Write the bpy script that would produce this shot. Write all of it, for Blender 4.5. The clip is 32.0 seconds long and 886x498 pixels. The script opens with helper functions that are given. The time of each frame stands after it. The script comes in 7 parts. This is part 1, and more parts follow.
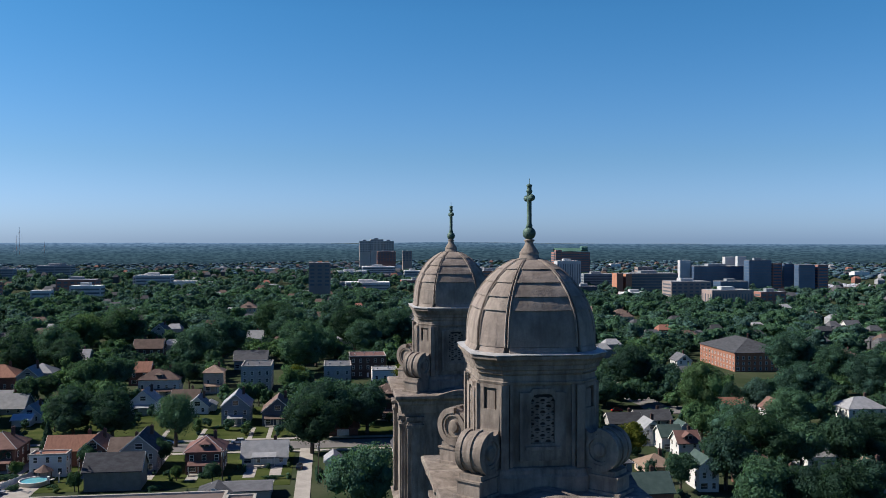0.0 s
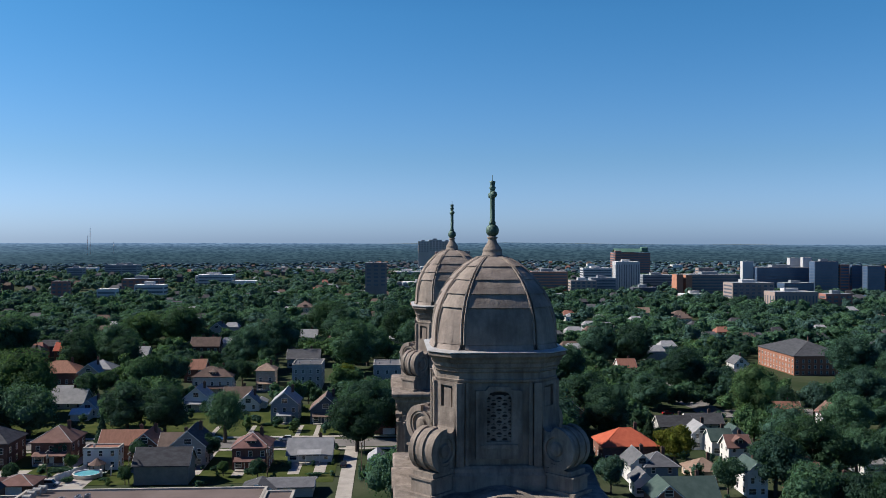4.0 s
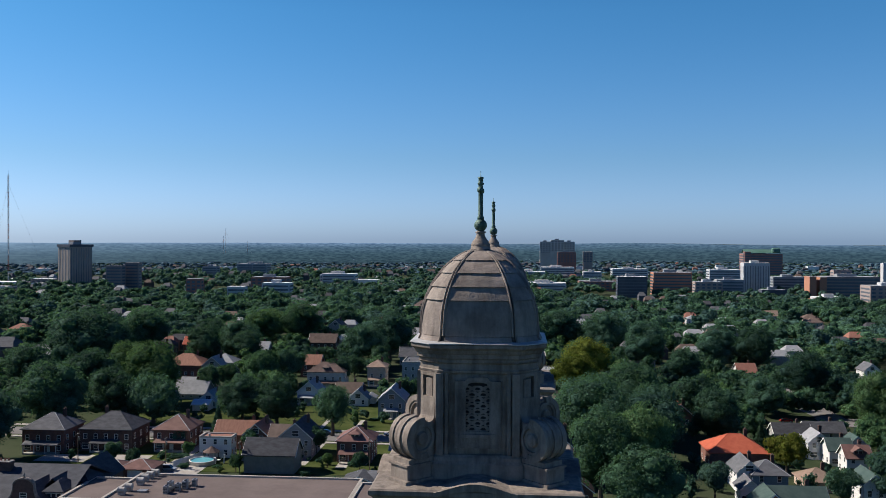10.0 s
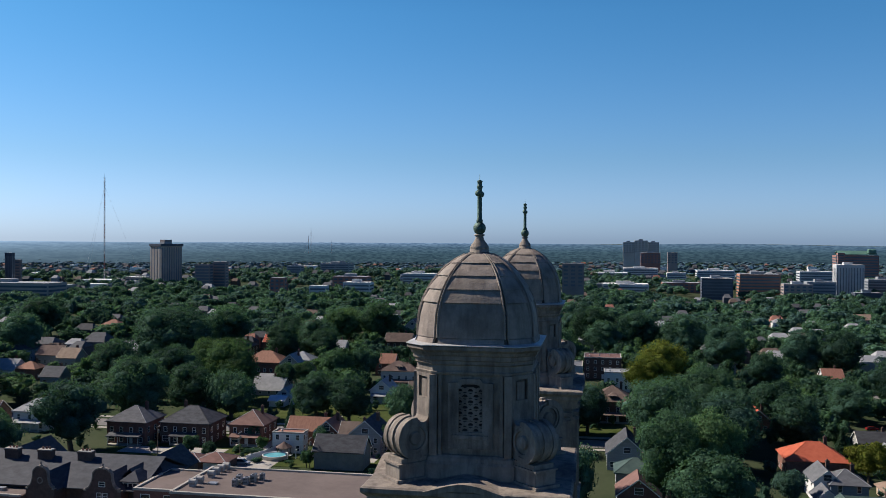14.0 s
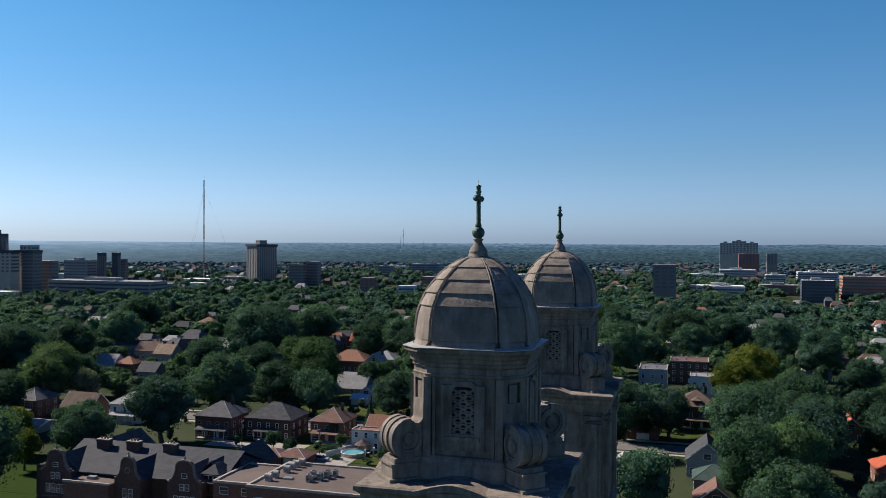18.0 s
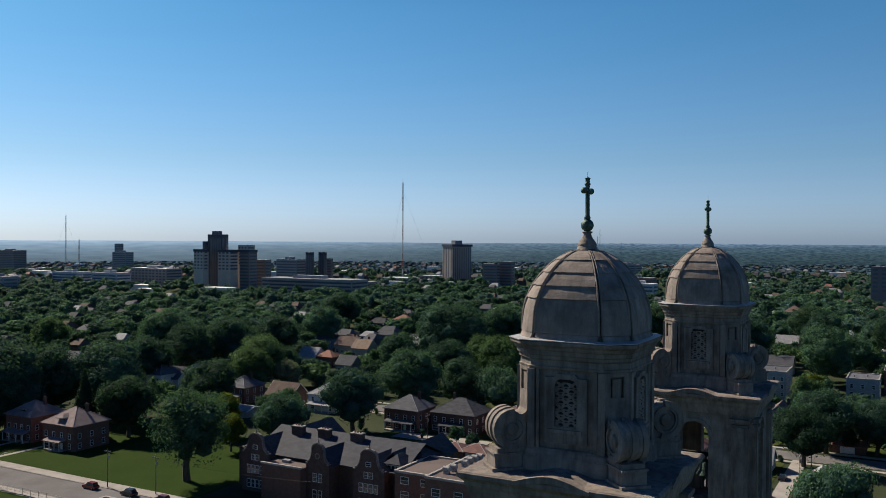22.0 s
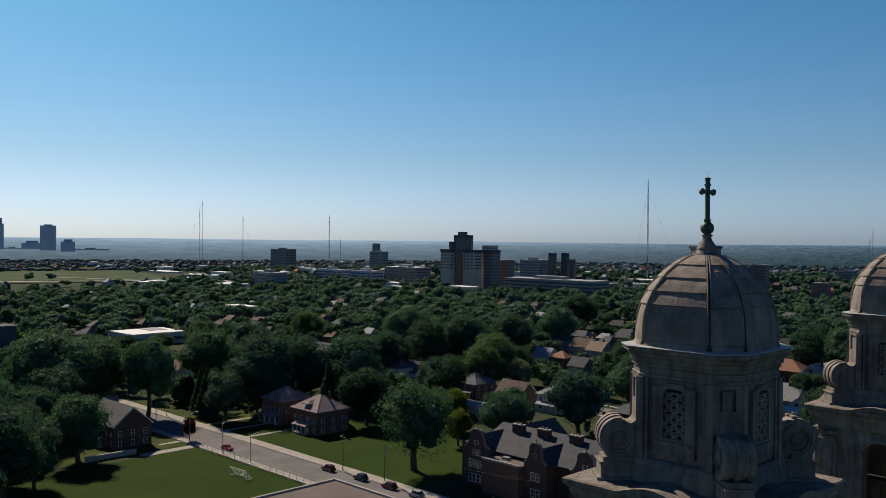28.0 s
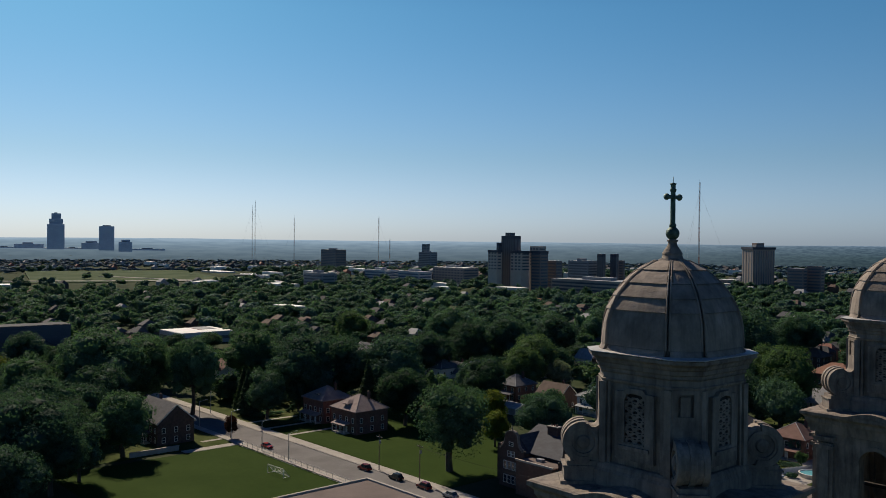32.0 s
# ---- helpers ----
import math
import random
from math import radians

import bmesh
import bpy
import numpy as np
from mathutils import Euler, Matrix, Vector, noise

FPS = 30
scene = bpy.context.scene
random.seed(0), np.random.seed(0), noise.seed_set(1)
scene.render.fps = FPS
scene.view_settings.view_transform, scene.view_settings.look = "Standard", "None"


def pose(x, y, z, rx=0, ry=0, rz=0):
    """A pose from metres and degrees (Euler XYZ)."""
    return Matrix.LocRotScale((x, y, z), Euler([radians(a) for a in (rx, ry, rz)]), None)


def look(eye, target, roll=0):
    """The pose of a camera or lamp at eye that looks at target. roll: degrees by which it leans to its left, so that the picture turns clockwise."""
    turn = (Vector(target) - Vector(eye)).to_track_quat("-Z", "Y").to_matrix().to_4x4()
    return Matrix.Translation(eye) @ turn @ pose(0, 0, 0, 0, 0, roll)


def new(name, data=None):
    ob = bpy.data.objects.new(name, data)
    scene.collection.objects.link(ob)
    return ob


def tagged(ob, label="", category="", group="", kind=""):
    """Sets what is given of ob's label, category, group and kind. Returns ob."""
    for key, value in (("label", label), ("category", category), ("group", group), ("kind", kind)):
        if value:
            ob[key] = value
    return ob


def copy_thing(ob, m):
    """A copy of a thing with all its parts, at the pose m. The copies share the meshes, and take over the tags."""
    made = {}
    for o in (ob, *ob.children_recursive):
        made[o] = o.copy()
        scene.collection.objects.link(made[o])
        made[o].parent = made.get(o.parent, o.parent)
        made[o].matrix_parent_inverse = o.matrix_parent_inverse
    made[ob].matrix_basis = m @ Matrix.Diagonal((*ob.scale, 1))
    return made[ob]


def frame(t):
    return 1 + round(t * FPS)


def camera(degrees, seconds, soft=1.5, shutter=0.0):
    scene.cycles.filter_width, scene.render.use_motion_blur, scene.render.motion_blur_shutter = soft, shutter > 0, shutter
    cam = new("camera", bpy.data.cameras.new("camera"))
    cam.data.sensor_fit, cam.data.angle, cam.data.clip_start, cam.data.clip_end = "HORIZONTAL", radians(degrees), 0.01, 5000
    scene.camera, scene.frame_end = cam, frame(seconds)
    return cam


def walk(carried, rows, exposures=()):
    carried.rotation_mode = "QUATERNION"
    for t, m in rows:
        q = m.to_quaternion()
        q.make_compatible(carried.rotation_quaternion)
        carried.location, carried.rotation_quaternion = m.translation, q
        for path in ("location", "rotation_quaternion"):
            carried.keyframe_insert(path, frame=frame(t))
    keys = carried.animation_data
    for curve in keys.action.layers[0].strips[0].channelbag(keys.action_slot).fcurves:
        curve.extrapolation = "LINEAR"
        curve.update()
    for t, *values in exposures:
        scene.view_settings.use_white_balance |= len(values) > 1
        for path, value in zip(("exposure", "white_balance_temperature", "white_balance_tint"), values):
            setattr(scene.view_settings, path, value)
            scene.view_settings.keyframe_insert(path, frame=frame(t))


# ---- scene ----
cam = camera(53.65, 32.0, soft=0.8)
PATH = [
    (0.0, pose(-9.864, -42.542, 64.175, 89.425, -0.080, -7.435)),
    (0.5, pose(-9.253, -42.636, 64.179, 89.418, -0.071, -6.637)),
    (1.0, pose(-8.620, -42.641, 64.160, 89.424, -0.079, -5.815)),
    (1.5, pose(-7.988, -42.632, 64.116, 89.417, -0.096, -5.285)),
    (2.0, pose(-7.391, -42.725, 64.089, 89.422, -0.098, -5.054)),
    (2.5, pose(-6.835, -42.814, 64.046, 89.420, -0.090, -4.861)),
    (3.0, pose(-6.230, -42.936, 64.053, 89.427, -0.104, -4.607)),
    (3.5, pose(-5.642, -42.937, 64.037, 89.444, -0.112, -4.071)),
    (5.5, pose(-3.272, -43.241, 63.944, 89.432, -0.116, -1.483)),
    (6.0, pose(-2.681, -43.294, 63.894, 89.434, -0.129, -0.592)),
    (6.5, pose(-2.118, -43.354, 63.813, 89.435, -0.152, 0.207)),
    (7.0, pose(-1.543, -43.506, 63.807, 89.428, -0.165, 0.527)),
    (7.5, pose(-1.027, -43.658, 63.776, 89.457, -0.177, 1.208)),
    (8.0, pose(-0.479, -43.847, 63.770, 89.456, -0.174, 2.032)),
    (8.5, pose(0.071, -43.832, 63.754, 89.458, -0.180, 2.733)),
    (9.0, pose(0.597, -43.894, 63.745, 89.452, -0.211, 3.390)),
    (9.5, pose(1.123, -44.039, 63.753, 89.447, -0.214, 4.049)),
    (10.0, pose(1.672, -44.130, 63.743, 89.448, -0.197, 4.625)),
    (10.5, pose(2.202, -44.113, 63.744, 89.444, -0.196, 5.244)),
    (11.0, pose(2.746, -44.123, 63.750, 89.436, -0.212, 5.835)),
    (11.5, pose(3.275, -44.212, 63.738, 89.438, -0.272, 6.555)),
    (12.0, pose(3.796, -44.217, 63.754, 89.419, -0.303, 7.285)),
    (12.5, pose(4.354, -44.207, 63.755, 89.419, -0.310, 8.014)),
    (13.0, pose(4.865, -44.262, 63.791, 89.414, -0.307, 8.654)),
    (13.5, pose(5.402, -44.245, 63.822, 89.437, -0.308, 9.344)),
    (14.0, pose(5.938, -44.145, 63.895, 89.433, -0.313, 10.045)),
    (14.5, pose(6.489, -44.022, 63.937, 89.431, -0.311, 10.765)),
    (16.5, pose(8.938, -43.958, 64.108, 89.436, -0.335, 13.373)),
    (17.0, pose(9.523, -43.879, 64.154, 89.434, -0.345, 13.954)),
    (17.5, pose(10.127, -43.800, 64.151, 89.438, -0.358, 15.001)),
    (18.0, pose(10.732, -43.739, 64.119, 89.428, -0.341, 16.095)),
    (18.5, pose(11.320, -43.575, 64.071, 89.427, -0.356, 17.608)),
    (19.0, pose(11.905, -43.537, 64.002, 89.417, -0.344, 18.981)),
    (19.5, pose(12.445, -43.452, 63.897, 89.410, -0.354, 20.816)),
    (20.0, pose(12.976, -43.283, 63.810, 89.396, -0.362, 23.035)),
    (20.5, pose(13.506, -43.175, 63.754, 89.381, -0.334, 24.867)),
    (21.0, pose(14.010, -42.948, 63.701, 89.393, -0.324, 26.747)),
    (21.5, pose(14.574, -42.791, 63.703, 89.398, -0.308, 27.417)),
    (22.0, pose(15.148, -42.610, 63.751, 89.387, -0.297, 28.919)),
    (22.5, pose(15.654, -42.394, 63.758, 89.381, -0.254, 31.402)),
    (23.0, pose(16.116, -42.085, 63.787, 89.355, -0.250, 34.452)),
    (23.5, pose(16.549, -41.684, 63.864, 89.342, -0.231, 36.333)),
    (24.0, pose(17.085, -41.322, 63.904, 89.343, -0.227, 37.211)),
    (24.5, pose(17.646, -41.173, 63.922, 89.379, -0.224, 38.005)),
    (25.0, pose(18.223, -40.994, 63.952, 89.394, -0.208, 39.013)),
    (25.5, pose(18.764, -40.685, 63.946, 89.403, -0.221, 39.965)),
    (27.5, pose(20.549, -39.296, 63.885, 89.362, -0.481, 42.364)),
    (28.0, pose(20.888, -38.896, 63.901, 89.325, -0.505, 45.010)),
    (28.5, pose(21.365, -38.687, 63.905, 89.322, -0.496, 46.227)),
    (29.0, pose(21.817, -38.379, 63.927, 89.346, -0.511, 46.753)),
    (29.5, pose(22.232, -38.053, 63.972, 89.339, -0.530, 47.408)),
    (30.0, pose(22.614, -37.731, 64.020, 89.331, -0.539, 48.048)),
    (30.5, pose(22.987, -37.328, 64.036, 89.323, -0.536, 48.971)),
    (31.0, pose(23.390, -36.984, 64.086, 89.316, -0.531, 49.479)),
    (31.5, pose(23.782, -36.657, 64.127, 89.314, -0.538, 49.441)),
    (32.0, pose(24.212, -36.377, 64.150, 89.335, -0.553, 48.329)),
]

walk(cam, PATH, exposures=[(0.0, 0.54, 6500, 10), (9.0, 0.55, 6600, 10), (16.0, 0.54, 6800, 10), (22.0, 0.32, 7200, 10), (28.0, 0.07, 7500, 10), (32.0, 0.0, 7600, 10)])

# ---- sky and sun ----
SUN_DIR = Vector((-0.75, 0.17, 0.62)).normalized()
world = bpy.data.worlds.new("sky")
scene.world = world
world.use_nodes = True
wn = world.node_tree.nodes
sky = wn.new("ShaderNodeTexSky")
sky.sky_type = "NISHITA"
sky.sun_disc = False
sky.sun_elevation = math.asin(SUN_DIR.z)
sky.sun_rotation = math.atan2(SUN_DIR.x, SUN_DIR.y)
sky.altitude = 300
sky.air_density = 1.0
sky.dust_density = 0.9
sky.ozone_density = 2.0
# clear air above, pale haze towards the horizon
wl = world.node_tree.links
up = wn.new("ShaderNodeTexCoord")
sep = wn.new("ShaderNodeSeparateXYZ")
wl.new(up.outputs["Generated"], sep.inputs[0])
rise = wn.new("ShaderNodeMapRange")
rise.interpolation_type = "SMOOTHSTEP"
rise.inputs[1].default_value, rise.inputs[2].default_value = -0.04, 0.30
wl.new(sep.outputs[2], rise.inputs[0])
tint = wn.new("ShaderNodeMix")
tint.data_type = "RGBA"
wl.new(rise.outputs[0], tint.inputs[0])
tint.inputs[6].default_value = (0.56, 0.74, 1.12, 1)
tint.inputs[7].default_value = (0.26, 0.72, 1.04, 1)
low = wn.new("ShaderNodeMapRange")
low.interpolation_type = "SMOOTHSTEP"
low.inputs[1].default_value, low.inputs[2].default_value = -0.01, 0.10
wl.new(sep.outputs[2], low.inputs[0])
haze = wn.new("ShaderNodeMix")
haze.data_type = "RGBA"
wl.new(low.outputs[0], haze.inputs[0])
haze.inputs[6].default_value = (0.60, 0.90, 1.66, 1)
wl.new(tint.outputs[2], haze.inputs[7])
high = wn.new("ShaderNodeMapRange")
high.inputs[1].default_value, high.inputs[2].default_value = 0.25, 0.60
wl.new(sep.outputs[2], high.inputs[0])
deep = wn.new("ShaderNodeMix")
deep.data_type = "RGBA"
wl.new(high.outputs[0], deep.inputs[0])
wl.new(haze.outputs[2], deep.inputs[6])
deep.inputs[7].default_value = (0.05, 0.19, 0.56, 1)
clear = wn.new("ShaderNodeMix")
clear.data_type, clear.blend_type = "RGBA", "MULTIPLY"
clear.inputs[0].default_value = 1.0
wl.new(sky.outputs[0], clear.inputs[6])
wl.new(deep.outputs[2], clear.inputs[7])
wl.new(clear.outputs[2], wn["Background"].inputs[0])
wn["Background"].inputs[1].default_value = 0.078
sun = new("sun", bpy.data.lights.new("sun", "SUN"))
sun.data.energy = 5.0
sun.data.angle = radians(0.53)
sun.data.color = (1.0, 0.92, 0.83)
sun.matrix_world = look(SUN_DIR * 100, (0, 0, 0))


# ---- materials ----
def ramp_mix(nt, fac, dark, light):
    mix = nt.nodes.new("ShaderNodeMix")
    mix.data_type = "RGBA"
    nt.links.new(fac, mix.inputs[0])
    mix.inputs[6].default_value = (*dark, 1)
    mix.inputs[7].default_value = (*light, 1)
    return mix.outputs[2]


def noise_fac(nt, scale, detail=6.0, lo=0.35, hi=0.65, stretch=(1, 1, 1), rough=0.6):
    """A noise mask in metres, stretched along an axis."""
    co = nt.nodes.new("ShaderNodeTexCoord")
    mp = nt.nodes.new("ShaderNodeMapping")
    mp.inputs[3].default_value = stretch
    nt.links.new(co.outputs["Object"], mp.inputs[0])
    tx = nt.nodes.new("ShaderNodeTexNoise")
    tx.inputs["Scale"].default_value = scale
    tx.inputs["Detail"].default_value = detail
    tx.inputs["Roughness"].default_value = rough
    nt.links.new(mp.outputs[0], tx.inputs["Vector"])
    mr = nt.nodes.new("ShaderNodeMapRange")
    mr.inputs[1].default_value, mr.inputs[2].default_value = lo, hi
    nt.links.new(tx.outputs[0], mr.inputs[0])
    return mr.outputs[0]


def mul(nt, col, fac, amount, dark=(0.4, 0.4, 0.4)):
    """Darkens a colour towards dark by a mask."""
    m = nt.nodes.new("ShaderNodeMix")
    m.data_type, m.blend_type = "RGBA", "MULTIPLY"
    s = nt.nodes.new("ShaderNodeMath")
    s.operation = "MULTIPLY"
    s.inputs[1].default_value = amount
    nt.links.new(fac, s.inputs[0])
    nt.links.new(s.outputs[0], m.inputs[0])
    nt.links.new(col, m.inputs[6])
    m.inputs[7].default_value = (*dark, 1)
    return m.outputs[2]


def material(name, a, b, scale=3.0, rough=0.8, metal=0.0, grain=25.0, bump=0.0, per_object=0.0, streak=0.0, stretch=(1, 1, 1), spec=0.4, per_island=0.0):
    """A surface of two tones, with fine grain, run-off streaks and a tone that varies from piece to piece."""
    mat = bpy.data.materials.new(name)
    mat.use_nodes = True
    nt = mat.node_tree
    bsdf = nt.nodes["Principled BSDF"]
    col = ramp_mix(nt, noise_fac(nt, scale, stretch=stretch), a, b)
    fine = noise_fac(nt, grain, 3.0, 0.3, 0.7)
    col = mul(nt, col, fine, 0.25, (0.6, 0.6, 0.6))
    if streak:
        col = mul(nt, col, noise_fac(nt, 1.1, 5.0, 0.42, 0.70, (2.2, 2.2, 0.35)), streak, (0.26, 0.25, 0.25))
        col = mul(nt, col, noise_fac(nt, 0.33, 6.0, 0.42, 0.66), streak * 0.75, (0.42, 0.41, 0.42))
    for amount, socket in ((per_object, "obj"), (per_island, "isl")):
        if amount:
            if socket == "obj":
                rnd = nt.nodes.new("ShaderNodeObjectInfo").outputs["Random"]
            else:
                rnd = nt.nodes.new("ShaderNodeNewGeometry").outputs["Random Per Island"]
            hsv = nt.nodes.new("ShaderNodeHueSaturation")
            for k, (lo, hi) in ((0, (0.5 - 0.035 * amount, 0.5 + 0.035 * amount)), (2, (1 - amount * 0.5, 1 + amount * 0.5))):
                r2 = nt.nodes.new("ShaderNodeMapRange")
                r2.inputs[3].default_value, r2.inputs[4].default_value = lo, hi
                if k == 0:
                    wob = nt.nodes.new("ShaderNodeMath")
                    wob.operation = "FRACT"
                    m7 = nt.nodes.new("ShaderNodeMath")
                    m7.operation = "MULTIPLY"
                    m7.inputs[1].default_value = 7.31
                    nt.links.new(rnd, m7.inputs[0])
                    nt.links.new(m7.outputs[0], wob.inputs[0])
                    nt.links.new(wob.outputs[0], r2.inputs[0])
                else:
                    nt.links.new(rnd, r2.inputs[0])
                nt.links.new(r2.outputs[0], hsv.inputs[k])
            nt.links.new(col, hsv.inputs[4])
            col = hsv.outputs[0]
    nt.links.new(col, bsdf.inputs["Base Color"])
    bsdf.inputs["Roughness"].default_value = rough
    bsdf.inputs["Metallic"].default_value = metal
    bsdf.inputs["Specular IOR Level"].default_value = spec
    if bump:
        bp = nt.nodes.new("ShaderNodeBump")
        bp.inputs["Strength"].default_value = bump
        bp.inputs["Distance"].default_value = 0.05
        nt.links.new(fine, bp.inputs["Height"])
        nt.links.new(bp.outputs[0], bsdf.inputs["Normal"])
    return mat


STONE = material("limestone", (0.188, 0.155, 0.129), (0.305, 0.258, 0.217), 0.9, 0.85, grain=9, bump=0.25, streak=0.7, per_object=0.10)
DOME_STONE = material("dome_limestone", (0.206, 0.170, 0.143), (0.330, 0.280, 0.238), 0.8, 0.85, grain=7, bump=0.25, streak=0.5, per_object=0.14)
JOINT = material("dark_joint", (0.07, 0.06, 0.055), (0.10, 0.09, 0.08), 3, 0.9)
COPPER = material("green_copper", (0.035, 0.07, 0.055), (0.10, 0.17, 0.14), 4, 0.6, 0.35, grain=18, bump=0.2)
PALE_CAP = material("pale_cap", (0.33, 0.33, 0.325), (0.44, 0.44, 0.43), 2, 0.5, 0.1)
# near-black standing for shade inside the openings; the bell beam has it too
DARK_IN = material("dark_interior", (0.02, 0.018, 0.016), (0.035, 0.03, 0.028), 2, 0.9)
GRASS = material("lawn_grass", (0.034, 0.052, 0.013), (0.068, 0.082, 0.028), 0.14, 0.95, grain=1.5, streak=0, spec=0.03)
FIELD = material("mown_field_grass", (0.020, 0.041, 0.006), (0.031, 0.056, 0.011), 0.03, 0.95, grain=0.8, spec=0.03)
EARTH = material("wooded_ground", (0.030, 0.046, 0.022), (0.058, 0.068, 0.040), 0.05, 1.0, grain=0.6, spec=0.03)
ASPHALT = material("worn_asphalt", (0.142, 0.137, 0.134), (0.190, 0.184, 0.180), 0.1, 0.9, grain=2.0, spec=0.03)
CONCRETE = material("pale_concrete", (0.300, 0.280, 0.252), (0.380, 0.356, 0.322), 0.3, 0.9, grain=3.0, spec=0.03)


# ---- mesh helpers ----
def part(name, bm, mat, parent=None, label="", smooth=False):
    """Links a bmesh as one mesh object under a thing or a part."""
    me = bpy.data.meshes.new(name)
    bm.normal_update()
    bm.to_mesh(me)
    bm.free()
    if smooth:
        me.shade_smooth()
    me.materials.append(mat)
    ob = new(name, me)
    if parent is not None:
        ob.parent = parent
    if label:
        tagged(ob, label)
    return ob


def linked(name, me, parent, m):
    """Another object on the same mesh."""
    ob = new(name, me)
    ob.parent = parent
    ob.matrix_basis = m
    return ob


def empty(name, m, label, category, group="", kind=""):
    ob = new(name)
    ob.matrix_basis = m
    return tagged(ob, label, category, group, kind)


def add_box(bm, x0, y0, z0, x1, y1, z1, m=None):
    v = [bm.verts.new(m @ Vector(p) if m else p) for p in ((x0, y0, z0), (x1, y0, z0), (x1, y1, z0), (x0, y1, z0), (x0, y0, z1), (x1, y0, z1), (x1, y1, z1), (x0, y1, z1))]
    for f in ((3, 2, 1, 0), (4, 5, 6, 7), (0, 1, 5, 4), (1, 2, 6, 5), (2, 3, 7, 6), (3, 0, 4, 7)):
        bm.faces.new([v[i] for i in f])
    return v


def box(*a, bevel=0.0):
    bm = bmesh.new()
    add_box(bm, *a)
    if bevel:
        bmesh.ops.bevel(bm, geom=bm.edges[:], offset=bevel, segments=1, affect="EDGES")
    return bm


def rings(bm, loops, cap=True, closed=True):
    """Skins a stack of loops with the same number of points."""
    vs = [[bm.verts.new(p) for p in lp] for lp in loops]
    n = len(vs[0])
    for a, b in zip(vs, vs[1:]):
        for i in range(n if closed else n - 1):
            j = (i + 1) % n
            bm.faces.new((a[i], a[j], b[j], b[i]))
    if cap and closed:
        bm.faces.new(vs[0][::-1])
        bm.faces.new(vs[-1])
    return vs


def lathe(profile, n=20, x=0.0, y=0.0):
    bm = bmesh.new()
    rings(bm, [[(x + r * math.cos(2 * math.pi * i / n), y + r * math.sin(2 * math.pi * i / n), z) for i in range(n)] for r, z in profile])
    return bm


def octagon(a, b, z):
    """An octagon with main faces at distance a from the axis and chamfers that begin b from their middle."""
    return [(b, -a, z), (a, -b, z), (a, b, z), (b, a, z), (-b, a, z), (-a, b, z), (-a, -b, z), (-b, -a, z)]


def oct_stack(profile, cham=1.0):
    bm = bmesh.new()
    rings(bm, [octagon(a, a - cham * 1.0, z) for a, z in profile])
    return bm


def square_stack(profile):
    bm = bmesh.new()
    rings(bm, [[(-a, -a, z), (a, -a, z), (a, a, z), (-a, a, z)] for a, z in profile])
    return bm


def prism(poly, axis_m, depth):
    """A polygon in the local xz plane, pushed along y from 0 to depth, in the pose axis_m."""
    bm = bmesh.new()
    rings(bm, [[axis_m @ Vector((x, 0, z)) for x, z in poly], [axis_m @ Vector((x, depth, z)) for x, z in poly]])
    bmesh.ops.recalc_face_normals(bm, faces=bm.faces[:])
    return bm


# ---- ground ----
def land(x, y):
    """Height of the land: level round the church, falling away, then raised far off to fit the camera's horizon."""
    r = math.hypot(x, y)
    side = min(max((x / (r + 1) + 0.12) / 0.24, 0), 1)
    z = -2.5 * side * min(max((r - 330) / 450, 0), 1) ** 1.2 - 5.0 * min(max((x - 15) / 110, 0), 1)
    z -= (1 - side) * 16.0 * min(max((r - 1450) / 1000, 0), 1)
    far = min(max((r - 2200) / 2500, 0), 1)
    return z + far ** 1.5 * (56 + 4 * math.sin(math.atan2(y, x) * 9 + 1) + 2 * math.sin(math.atan2(y, x) * 23))


def build_ground():
    bm = bmesh.new()
    radii = [0, 60, 120, 180, 240, 300, 330, 380, 430, 500, 580, 660, 740, 820, 1000, 1300, 1700, 2200, 2600, 3000, 3400, 3800, 4200, 4800]
    n = 96
    loops = []
    for r in radii[1:]:
        loops.append([(r * math.cos(2 * math.pi * i / n), r * math.sin(2 * math.pi * i / n), land(r * math.cos(2 * math.pi * i / n), r * math.sin(2 * math.pi * i / n)) - 0.05) for i in range(n)])
    vs = rings(bm, loops, cap=False)
    c = bm.verts.new((0, 0, -0.05))
    for i in range(n):
        bm.faces.new((c, vs[0][i], vs[0][(i + 1) % n]))
    tagged(part("ground", bm, EARTH, None, smooth=True), "dark wooded ground falling away to a far plain", "ground", kind="structure")


build_ground()


# ---- the twin bell towers ----
DOME = [(2.84, 58.95), (2.80, 59.25), (2.785, 59.75), (2.74, 60.3), (2.68, 60.6), (2.59, 60.9), (2.475, 61.22), (2.33, 61.53), (2.14, 61.87), (1.91, 62.18), (1.66, 62.5), (1.37, 62.78), (0.97, 63.06), (0.5, 63.32)]


def dome_at(z):
    for (r0, z0), (r1, z1) in zip(DOME, DOME[1:]):
        if z <= z1:
            k = (z - z0) / (z1 - z0)
            return r0 + (r1 - r0) * k
    return DOME[-1][0]


def dome_corner(a, z, i):
    b = a * 0.60
    return octagon(a, b, z)[i]


